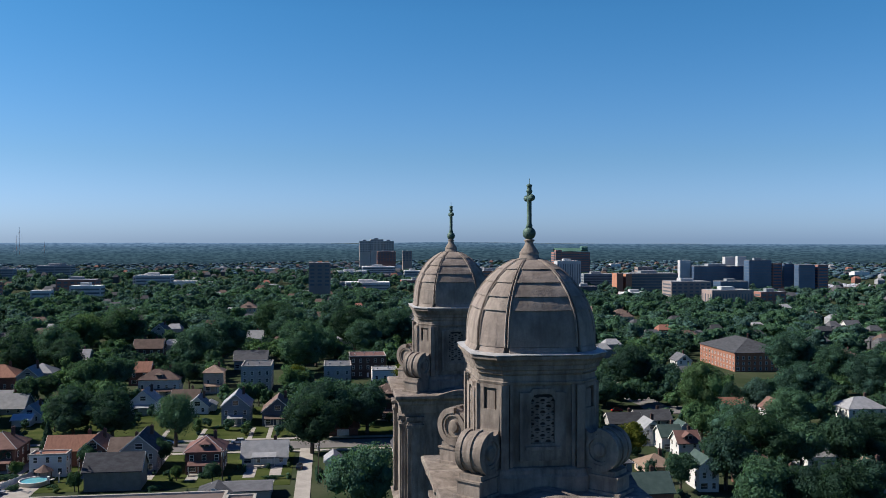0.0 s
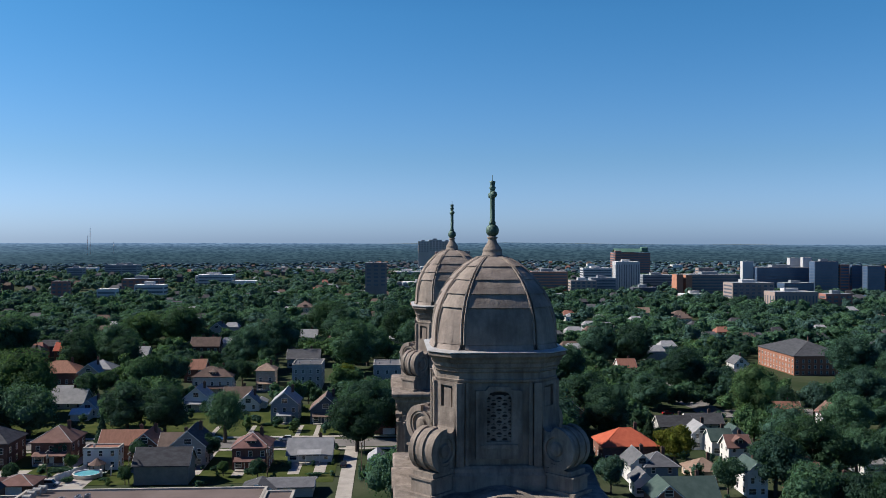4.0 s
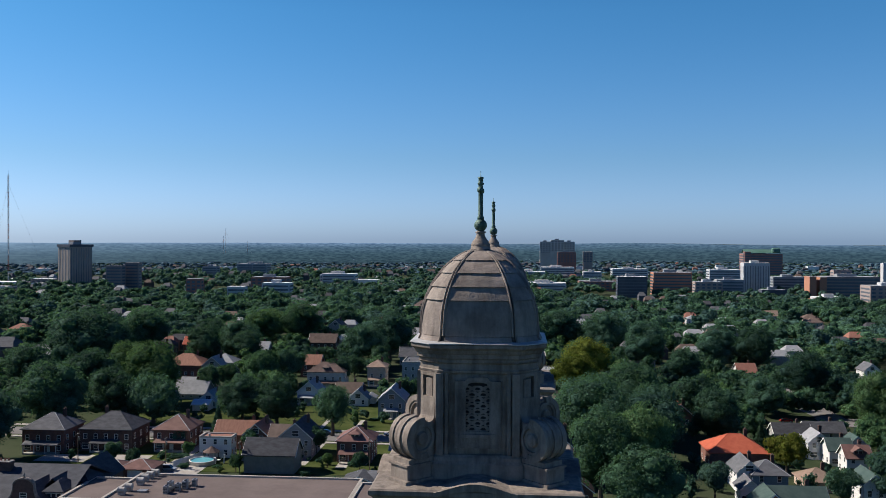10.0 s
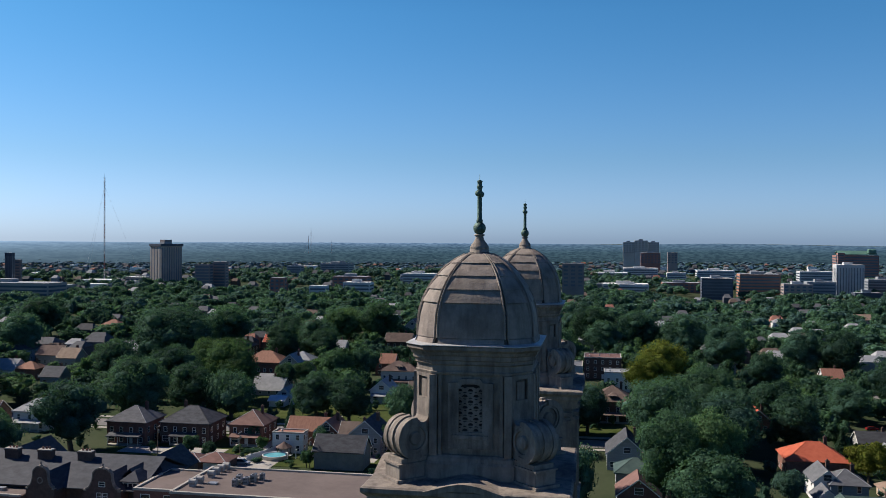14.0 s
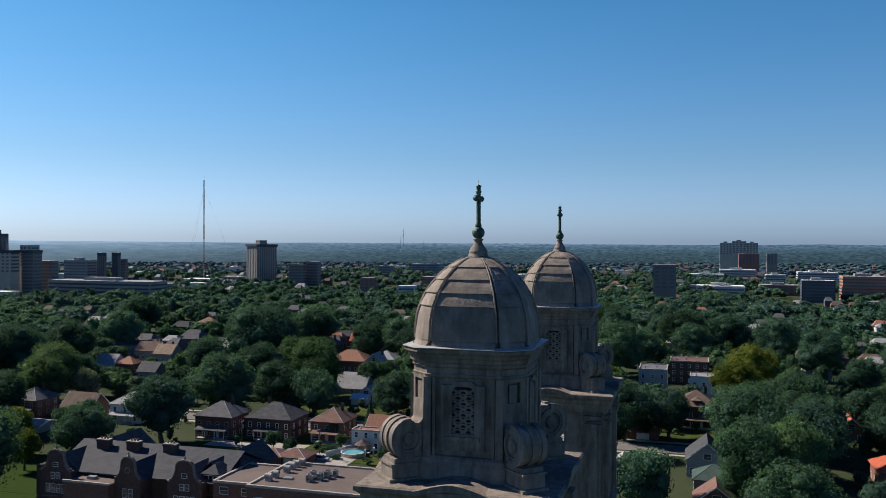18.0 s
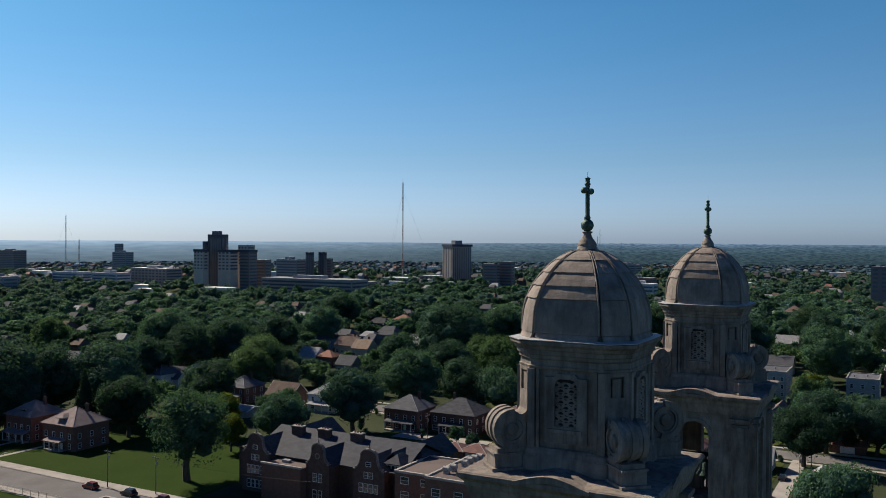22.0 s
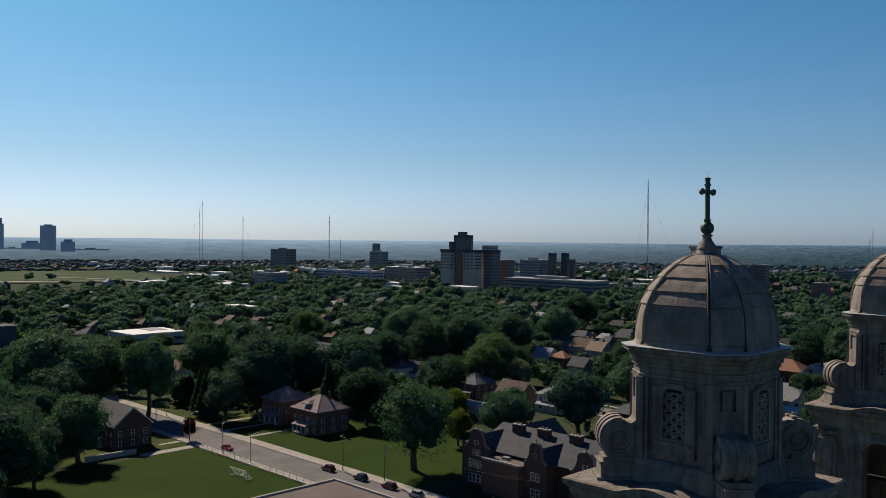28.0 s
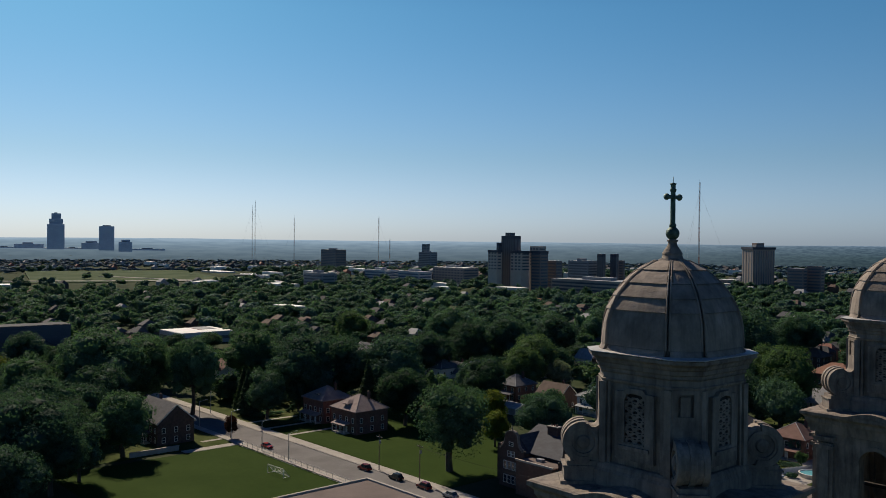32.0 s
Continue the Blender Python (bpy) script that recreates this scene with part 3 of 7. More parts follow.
def hip_roof(w, d, z0, z1, o=0.55, t=0.2):
    bm = bmesh.new()
    a, b = w / 2 + o, d / 2 + o
    rx, ry = (max(a - b, 0.25), 0.06) if a >= b else (0.06, max(b - a, 0.25))
    loops = [[(-a, -b, z0 - t), (a, -b, z0 - t), (a, b, z0 - t), (-a, b, z0 - t)], [(-a, -b, z0), (a, -b, z0), (a, b, z0), (-a, b, z0)], [(-rx, -ry, z1), (rx, -ry, z1), (rx, ry, z1), (-rx, ry, z1)]]
    rings(bm, loops)
    return bm


def hip_caps(w, d, z0, z1, o=0.55):
    """Ridge and hip cap strips."""
    bm = bmesh.new()
    a, b = w / 2 + o, d / 2 + o
    rx, ry = (max(a - b, 0.25), 0.0) if a >= b else (0.0, max(b - a, 0.25))
    ends = [((sx * a, sy * b, z0), (sx * rx, sy * ry, z1)) for sx in (-1, 1) for sy in (-1, 1)] + [((-rx, -ry, z1), (rx, ry, z1))]
    for p, q in ends:
        p, q = Vector(p), Vector(q)
        side = (q - p).cross(Vector((0, 0, 1)))
        side = side.normalized() * 0.14 if side.length > 1e-6 else Vector((0.14, 0, 0))
        up = Vector((0, 0, 0.07))
        rings(bm, [[v - side, v + side, v + side * 0.4 + up, v - side * 0.4 + up] for v in (p, q)])
    bmesh.ops.recalc_face_normals(bm, faces=bm.faces[:])
    return bm


def gable_roof(w, d, z0, z1, axis, o=0.5, t=0.22):
    """Chevron slab with its ridge along the given axis."""
    half, run = (d / 2, w / 2 + o) if axis == "x" else (w / 2, d / 2 + o)
    k = (z1 - z0) / half
    e = half + o
    poly = [(-e, z0 - o * k), (0, z1), (e, z0 - o * k), (e, z0 - o * k - t), (0, z1 - t), (-e, z0 - o * k - t)]
    bm = bmesh.new()
    if axis == "x":
        rings(bm, [[(x, p, z) for p, z in poly] for x in (-run, run)])
    else:
        rings(bm, [[(p, y, z) for p, z in poly] for y in (-run, run)])
    bmesh.ops.recalc_face_normals(bm, faces=bm.faces[:])
    return bm


def gable_walls(w, d, eave, ridge, axis):
    bm = bmesh.new()
    if axis == "x":
        poly = [(-d / 2, -0.6), (d / 2, -0.6), (d / 2, eave - 0.15), (0, ridge - 0.25), (-d / 2, eave - 0.15)]
        rings(bm, [[(x, p, z) for p, z in poly] for x in (-w / 2, w / 2)])
    else:
        poly = [(-w / 2, -0.6), (w / 2, -0.6), (w / 2, eave - 0.15), (0, ridge - 0.25), (-w / 2, eave - 0.15)]
        rings(bm, [[(p, y, z) for p, z in poly] for y in (-d / 2, d / 2)])
    bmesh.ops.recalc_face_normals(bm, faces=bm.faces[:])
    return bm


FOOT = []
COLOUR_WORDS = {"brick": "red-brown brick", "orange_brick": "orange brick", "dark_brick": "dark brick", "white": "white clapboard", "blue_gray": "blue-grey clapboard", "navy": "navy clapboard", "tan": "tan stucco", "gray": "grey siding", "taupe": "taupe stucco", "gray_brick": "grey painted brick", "timber": "half-timbered"}
ROOF_WORDS = {"mauve": "mauve-grey shingle", "gray": "grey shingle", "dark": "charcoal shingle", "light": "pale grey shingle", "brown": "brown shingle", "red_brown": "red-brown shingle", "tile": "terracotta tile", "orange": "bright orange tile", "green": "dark green shingle", "tan": "tan shingle", "gravel": "gravel flat", "white": "white flat"}


def house(x, y, w, d, ridge, style, wall, roof, turn=0, porch=0, chimney=1, dormer=0, name="house", storeys=0, wall_top=0):
    """A house at plan x, y; ridge is the height of its roof over its ground."""
    FOOT.append((x, y, max(w, d) * 0.62))
    base = land(x, y)
    eave = ridge - min(w, d) * (0.33 if style == "hip" else 0.42)
    eave = wall_top or max(eave, 2.6)
    storeys = storeys or (2 if eave > 4.6 else 1)
    shape = {"hip": "hipped", "gx": "gabled", "gy": "front-gabled", "flat": "flat"}[style]
    label = f"{COLOUR_WORDS[wall]} {name.replace('_', ' ')} with {shape} {ROOF_WORDS[roof]} roof"
    if style == "flat":
        label = f"{COLOUR_WORDS[wall]} {name.replace('_', ' ')} with {ROOF_WORDS[roof]} roof"
    h = empty(name, pose(x, y, base, 0, 0, turn), label, "garage" if name in ("garage", "shed") else "house" if name == "house" else "building", "houses in the streets" if name == "house" else "")
    if style == "hip":
        part("wall", box(-w / 2, -d / 2, -0.6, w / 2, d / 2, eave), WALLS[wall], h)
        rf = part("roof", hip_roof(w, d, eave, ridge), ROOFS[roof], h)
        part("ridge_cap", hip_caps(w, d, eave, ridge), ROOFS["light"] if roof in ("gray", "red_brown") else ROOFS[roof], rf)
    elif style == "flat":
        eave = ridge
        storeys = storeys if storeys > 2 else max(1, int(ridge / 3.1))
        part("wall", box(-w / 2, -d / 2, -0.6, w / 2, d / 2, ridge - 0.3), WALLS[wall], h)
        rf = part("roof", box(-w / 2 + 0.2, -d / 2 + 0.2, ridge - 0.5, w / 2 - 0.2, d / 2 - 0.2, ridge - 0.25), ROOFS[roof], h)
        bm = bmesh.new()
        for a in ((-w / 2 - 0.12, -d / 2 - 0.12, w / 2 + 0.12, -d / 2 + 0.3), (-w / 2 - 0.12, d / 2 - 0.3, w / 2 + 0.12, d / 2 + 0.12), (-w / 2 - 0.12, -d / 2 + 0.3, -w / 2 + 0.3, d / 2 - 0.3), (w / 2 - 0.3, -d / 2 + 0.3, w / 2 + 0.12, d / 2 - 0.3)):
            add_box(bm, a[0], a[1], ridge - 0.32, a[2], a[3], ridge + 0.12)
        part("parapet", bm, CONCRETE, h, "pale coping")
        for i in range(int(w / 5)):
            part("roof_vent", lathe([(0.3, ridge - 0.3), (0.3, ridge + 0.4), (0.45, ridge + 0.45), (0.1, ridge + 0.65)], 8, -w / 2 + 2.5 + i * 4.6, ((i * 7) % 5 - 2) * d * 0.08), METAL, rf)
    else:
        axis = style[1]
        part("wall", gable_walls(w, d, eave, ridge, axis), WALLS[wall], h)
        rf = part("roof", gable_roof(w, d, eave, ridge, axis), ROOFS[roof], h)
        half, run = (d / 2, w / 2 + 0.52) if axis == "x" else (w / 2, d / 2 + 0.52)
        k = (ridge - eave) / half
        for s in (-1, 1):
            poly = [(-half - 0.5, eave - 0.5 * k - 0.1), (0, ridge - 0.02), (half + 0.5, eave - 0.5 * k - 0.1), (half + 0.5, eave - 0.5 * k - 0.42), (0, ridge - 0.36), (-half - 0.5, eave - 0.5 * k - 0.42)]
            u0, u1 = s * run, s * (run + 0.06)
            bm = bmesh.new()
            rings(bm, [[((u, p, z) if axis == "x" else (p, u, z)) for p, z in poly] for u in (u0, u1)])
            bmesh.ops.recalc_face_normals(bm, faces=bm.faces[:])
            part("bargeboard", bm, WHITE_TRIM, rf, "white bargeboards")
    if name == "storage_building":
        return h
    if name in ("garage", "shed"):
        part("garage_door", box(-min(w, 5) / 2 * 0.8, -d / 2 - 0.06, 0, min(w, 5) / 2 * 0.8, -d / 2 + 0.02, 2.2), WHITE_TRIM, h, "white panelled garage door")
        return h
    # windows storey by storey on the sides that face the church
    for s in range(storeys):
        zc = 1.6 + s * (2.9 if style != "flat" else 3.1)
        if zc + 0.9 > eave:
            continue
        n = max(2, int(w / 3.1))
        for i in range(n):
            u = -w / 2 + (i + 0.5) * w / n
            if s == 0 and (porch or style == "flat") and i == n // 2:
                linked("door", DOOR_ME, h, pose(u, -d / 2, 0.1))
                continue
            add_window(h, "w" if (s == 0 and i == 0 and style != "flat") else "s", pose(u, -d / 2, zc))
        n = max(2, int(d / 3.6))
        for i in range(n):
            v = -d / 2 + (i + 0.5) * d / n
            add_window(h, "s", pose(w / 2, v, zc, 0, 0, 90))
            add_window(h, "s", pose(-w / 2, v, zc, 0, 0, -90))
    if style == "gy" and ridge - eave > 2.4:
        add_window(h, "w", pose(0, -d / 2, eave + 0.75))
    if dormer:
        dm = part("dormer", box(-1.3, -d / 2 * 0.75, eave + 0.2, 1.3, 0, eave + 1.9), WHITE_TRIM, rf, "dormer with small windows")
        g = gable_roof(3.0, d * 0.42, 0, 1.0, "y") if style != "hip" else hip_roof(2.8, d * 0.4, 0.1, 1.0, 0.3)
        bmesh.ops.translate(g, verts=g.verts[:], vec=(0, -d / 2 * 0.5, eave + 1.8))
        part("dormer_roof", g, ROOFS[roof], rf)
        for u in (-0.62, 0.62):
            p = linked("window", WIN_PANE["l"], h, pose(u, -d / 2 * 0.75 - 0.02, eave + 1.15) @ Matrix.Diagonal((0.75, 1, 1, 1)))
    if porch:
        pw = w * 0.8 if porch == 1 else w * 0.5
        pc = part("porch", box(-pw / 2, -d / 2 - 2.3, -0.4, pw / 2, -d / 2, 0.35), CONCRETE, h, "front porch")
        g = bmesh.new()
        rings(g, [[(-pw / 2 - 0.3, -d / 2 - 2.6, 2.75), (pw / 2 + 0.3, -d / 2 - 2.6, 2.75), (pw / 2 + 0.3, -d / 2, 3.3), (-pw / 2 - 0.3, -d / 2, 3.3)], [(-pw / 2 - 0.3, -d / 2 - 2.6, 2.95), (pw / 2 + 0.3, -d / 2 - 2.6, 2.95), (pw / 2 + 0.3, -d / 2, 3.75), (-pw / 2 - 0.3, -d / 2, 3.75)]])
        part("porch_roof", g, ROOFS[roof], h)
        for i in range(4):
            linked("porch_post", POST_ME, pc, pose(-pw / 2 + 0.15 + i * (pw - 0.3) / 3, -d / 2 - 2.15, 0.35))
        part("steps", steps_bm(-0.8, -d / 2 - 2.3, 3), CONCRETE, pc)
    if chimney and style != "flat":
        linked("chimney", CHIM_ME, h, pose(w * 0.22 * (1 if chimney == 1 else -1), d * 0.12, ridge - 1.5))
    return h


def steps_bm(x, y, n):
    bm = bmesh.new()
    for i in range(n):
        add_box(bm, x, y - 0.3 * (i + 1), -0.4, x + 1.6, y - 0.3 * i, 0.35 - 0.12 * (i + 1))
    return bm


# ---- trees ----
def leaf_mat(name, a, b, rough=0.75):
    mat = material(name, a, b, 0.9, rough, grain=3, per_object=0.7, spec=0.04, per_island=0.75)
    nt = mat.node_tree
    bsdf = nt.nodes["Principled BSDF"]
    # noise puts dark gaps between leaf clumps into the colour
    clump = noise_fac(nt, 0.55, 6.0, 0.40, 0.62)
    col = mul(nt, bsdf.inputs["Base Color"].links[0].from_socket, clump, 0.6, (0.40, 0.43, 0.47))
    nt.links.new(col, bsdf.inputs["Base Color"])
    bp = nt.nodes.new("ShaderNodeBump")
    bp.inputs["Strength"].default_value = 0.7
    bp.inputs["Distance"].default_value = 0.6
    nt.links.new(clump, bp.inputs["Height"])
    nt.links.new(bp.outputs[0], bsdf.inputs["Normal"])
    tr = nt.nodes.new("ShaderNodeBsdfTranslucent")
    tr.inputs[0].default_value = (b[0] * 1.3, b[1] * 1.45, b[2] * 0.8, 1)
    mx = nt.nodes.new("ShaderNodeMixShader")
    mx.inputs[0].default_value = 0.28
    out = nt.nodes["Material Output"]
    nt.links.new(bsdf.outputs[0], mx.inputs[1])
    nt.links.new(tr.outputs[0], mx.inputs[2])
    nt.links.new(mx.outputs[0], out.inputs[0])
    return mat


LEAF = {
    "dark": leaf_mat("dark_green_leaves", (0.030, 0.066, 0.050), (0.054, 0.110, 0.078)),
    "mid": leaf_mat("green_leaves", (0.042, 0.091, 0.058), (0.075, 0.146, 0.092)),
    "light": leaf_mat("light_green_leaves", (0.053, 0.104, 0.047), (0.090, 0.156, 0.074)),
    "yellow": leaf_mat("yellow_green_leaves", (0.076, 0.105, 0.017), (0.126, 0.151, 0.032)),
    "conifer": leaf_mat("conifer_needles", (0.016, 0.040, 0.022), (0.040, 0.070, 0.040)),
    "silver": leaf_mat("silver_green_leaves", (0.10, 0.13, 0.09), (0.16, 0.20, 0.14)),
    # paler and bluer for the farthest woods: haze put into the leaf colour
    "pale": leaf_mat("hazed_pale_leaves", (0.062, 0.118, 0.150), (0.098, 0.165, 0.205)),
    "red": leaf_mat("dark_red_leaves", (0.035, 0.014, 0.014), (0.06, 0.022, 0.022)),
    # a blue-green tree colour; in the far woods it also stands for haze
    "blue": leaf_mat("blue_green_and_haze_leaves", (0.048, 0.1, 0.082), (0.082, 0.15, 0.122)),
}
BARK = material("bark", (0.05, 0.04, 0.032), (0.09, 0.075, 0.06), 1.5, 0.95, stretch=(3, 3, 0.5))
ICO = bmesh.new()
bmesh.ops.create_icosphere(ICO, subdivisions=1, radius=1.0)
ICO_V = np.array([v.co[:] for v in ICO.verts])
ICO_F = np.array([[v.index for v in f.verts] for f in ICO.faces])
ICO.free()
ICO = bmesh.new()
bmesh.ops.create_icosphere(ICO, subdivisions=2, radius=1.0)
ICO2_V = np.array([v.co[:] for v in ICO.verts])
ICO2_F = np.array([[v.index for v in f.verts] for f in ICO.faces])
ICO.free()


def mesh_from(name, verts, tris, quads, mat):
    """A mesh from numpy arrays of triangles and quads."""
    me = bpy.data.meshes.new(name)
    nt, nq = len(tris), len(quads)
    me.vertices.add(len(verts))
    me.vertices.foreach_set("co", np.asarray(verts, dtype=np.float32).ravel())
    me.loops.add(nt * 3 + nq * 4)
    me.loops.foreach_set("vertex_index", np.concatenate([np.asarray(tris, dtype=np.int32).ravel(), np.asarray(quads, dtype=np.int32).ravel()]).astype(np.int32))
    me.polygons.add(nt + nq)
    starts = np.concatenate([np.arange(nt) * 3, nt * 3 + np.arange(nq) * 4]).astype(np.int32)
    me.polygons.foreach_set("loop_start", starts)
    me.update(calc_edges=True)
    me.validate()
    me.materials.append(mat)
    return me


def leaf_cards(rng, centres, normals, size):
    """One small leaf spray for each place, a triangle that faces roughly along its normal."""
    n = len(centres)
    nn = normals + rng.normal(0, 0.42, (n, 3))
    nn /= np.linalg.norm(nn, axis=1)[:, None]
    t = np.cross(nn, rng.normal(0, 1, (n, 3)))
    t /= np.linalg.norm(t, axis=1)[:, None] + 1e-9
    b = np.cross(nn, t)
    s = size * rng.uniform(0.6, 1.4, n)[:, None]
    v = np.stack([centres - t * s - b * s * 0.8, centres + t * s * 1.1 - b * s * 0.5, centres + t * s * 0.1 + b * s * 1.2], 1).reshape(-1, 3)
    return v, np.arange(n * 3).reshape(-1, 3)


def crown_arrays(seed, lobes, leaves, size, height=11.0, radius=5.0, low=2.1, core=0.72, taper=0.0, fine=True):
    """Crown of overlapping lobes: a dark core each, and leaf cards over them."""
    rng = np.random.default_rng(seed)
    mid, half = (height + low) / 2, (height - low) / 2
    cs, rs = [], []
    for i in range(lobes):
        u = rng.normal(0, 1, 3)
        u /= np.linalg.norm(u)
        k = rng.uniform(0.45, 0.78) if i > 1 else 0.15
        c = u * np.array([radius, radius, half]) * k
        lr = radius * rng.uniform(0.30, 0.5) if i > 1 else radius * 0.62
        f = 1 - taper * (c[2] + half) / (2 * half)
        c[:2] *= f
        cs.append(c + np.array([0, 0, mid]))
        rs.append(lr * max(f, 0.25))
    cs, rs = np.array(cs), np.array(rs)
    V, T = [], []
    iv, jf = (ICO2_V, ICO2_F) if fine else (ICO_V, ICO_F)
    off = 0
    for c, r in zip(cs, rs):
        j = 1 + rng.normal(0, 0.10, (len(iv), 1))
        V.append(c + iv * r * core * j * np.array([1, 1, 0.85]))
        T.append(jf + off)
        off += len(iv)
    if leaves:
        pick = rng.choice(len(cs), leaves, p=rs ** 2 / (rs ** 2).sum())
        u = rng.normal(0, 1, (leaves, 3))
        u[:, 2] = np.where(rng.random(leaves) < 0.7, np.abs(u[:, 2]), u[:, 2])
        u /= np.linalg.norm(u, axis=1)[:, None]
        rad = rs[pick] * rng.uniform(0.78, 1.12, leaves)
        p = cs[pick] + u * rad[:, None] * np.array([1, 1, 0.88])
        lv, lq = leaf_cards(rng, p, u, size)
        V.append(lv)
        T.append(lq + off)
    return np.concatenate(V), np.concatenate(T), np.zeros((0, 4), int)


def conifer_arrays(seed, leaves=1100, height=13.0, radius=3.0):
    rng = np.random.default_rng(seed)
    n = 14
    V, T = [], []
    ring = []
    for i in range(9):
        z = 1.0 + (height - 1.0) * i / 8
        r = radius * (1 - i / 8) * 0.75 + 0.05
        ring.append(np.stack([r * np.cos(np.arange(n) * 2 * np.pi / n), r * np.sin(np.arange(n) * 2 * np.pi / n), np.full(n, z)], 1) * (1 + rng.normal(0, 0.05, (n, 1)) * np.array([1, 1, 0])))
    V = np.concatenate(ring)
    for i in range(8):
        for k in range(n):
            a, b = i * n + k, i * n + (k + 1) % n
            T += [(a, b, b + n), (a, b + n, a + n)]
    k = 1 - np.sqrt(rng.uniform(0, 1, leaves))
    k = np.clip(k + rng.normal(0, 0.01, leaves), 0, 0.99)
    tier = 0.85 + 0.22 * np.abs(np.sin(k * 26))
    th = rng.uniform(0, 2 * np.pi, leaves)
    r = radius * (1 - k) * tier * rng.uniform(0.8, 1.1, leaves) + 0.1
    p = np.stack([r * np.cos(th), r * np.sin(th), 0.8 + k * (height - 0.8)], 1)
    nrm = np.stack([np.cos(th), np.sin(th), np.full(leaves, 0.5)], 1)
    v, q = leaf_cards(rng, p, nrm, 0.22)
    return np.concatenate([V, v]), np.concatenate([np.array(T), q + len(V)]), np.zeros((0, 4), int)


def trunk_bm(seed, height, r0, spread):
    rng = random.Random(seed)
    bm = bmesh.new()

    def limb(p, q, ra, rb, n=6):
        p, q = Vector(p), Vector(q)
        ax = (q - p).normalized()
        s = ax.orthogonal().normalized()
        u = ax.cross(s)
        mid = (p + q) / 2 + Vector((rng.uniform(-0.2, 0.2), rng.uniform(-0.2, 0.2), 0))
        rings(bm, [[c + (s * math.cos(2 * math.pi * i / n) + u * math.sin(2 * math.pi * i / n)) * r for i in range(n)] for c, r in ((p, ra), (mid, (ra + rb) / 2), (q, rb))])

    top = (rng.uniform(-0.3, 0.3), rng.uniform(-0.3, 0.3), height * 0.4)
    limb((0, 0, -0.6), top, r0 * 1.25, r0 * 0.8, 8)
    for i in range(6):
        a = 2 * math.pi * i / 6 + rng.uniform(-0.4, 0.4)
        k = rng.uniform(0.45, 0.8)
        limb(top, (math.cos(a) * spread * k, math.sin(a) * spread * k, height * rng.uniform(0.6, 0.82)), r0 * 0.5, r0 * 0.14)
    limb(top, (0.2, 0.1, height * 0.86), r0 * 0.6, r0 * 0.15)
    return bm


TREES = {}


def make_templates():
    spec = []
    for i in range(4):
        spec.append((f"round{i}", crown_arrays(10 + i, 24, 6400, 0.20, fine=False), "round"))
    for i in range(2):
        spec.append((f"tall{i}", crown_arrays(20 + i, 26, 7000, 0.19, 15.0, 4.6, 2.2, fine=False), "tall"))
    spec.append(("wide0", crown_arrays(31, 30, 7500, 0.19, 9.0, 6.8, 1.4, fine=False), "wide"))
    spec.append(("pyramid0", crown_arrays(41, 22, 6000, 0.19, 14.0, 4.2, 1.6, taper=0.7, fine=False), "tall"))
    spec.append(("big0", crown_arrays(61, 44, 15000, 0.125, 11.0, 5.0, 1.8, fine=False), "round"))
    spec.append(("big1", crown_arrays(62, 44, 15000, 0.125, 13.0, 4.8, 1.8, fine=False), "round"))
    spec.append(("lacy0", crown_arrays(71, 60, 15000, 0.105, 11.0, 5.0, 1.7, core=0.42, fine=False), "round"))
    spec.append(("conifer0", conifer_arrays(51, 3600), "conifer"))
    for n, arr, kind in spec:
        TREES[n] = arr


make_templates()
TRUNKS = {"lacy": shared("trunk", trunk_bm(9, 10.5, 0.42, 4.2), BARK), "big": shared("trunk", trunk_bm(5, 10.5, 0.36, 4.0), BARK), "round": shared("trunk", trunk_bm(1, 10.5, 0.34, 4.0), BARK), "tall": shared("trunk", trunk_bm(2, 14, 0.4, 3.6), BARK), "wide": shared("trunk", trunk_bm(3, 9, 0.45, 5.5), BARK), "conifer": shared("trunk", lathe([(0.3, -0.5), (0.25, 1.5), (0.05, 12)], 7), BARK), "pyramid": shared("trunk", trunk_bm(4, 12, 0.35, 2.5), BARK)}
CROWN_MESH = {}
TREE_WORDS = {"pale": "pale haze-tinted", "blue": "blue-green", "dark": "dark green", "mid": "green", "light": "light green", "yellow": "yellow-green", "conifer": "dark", "silver": "silver-green", "red": "dark red-leaved"}
TREE_AT = []


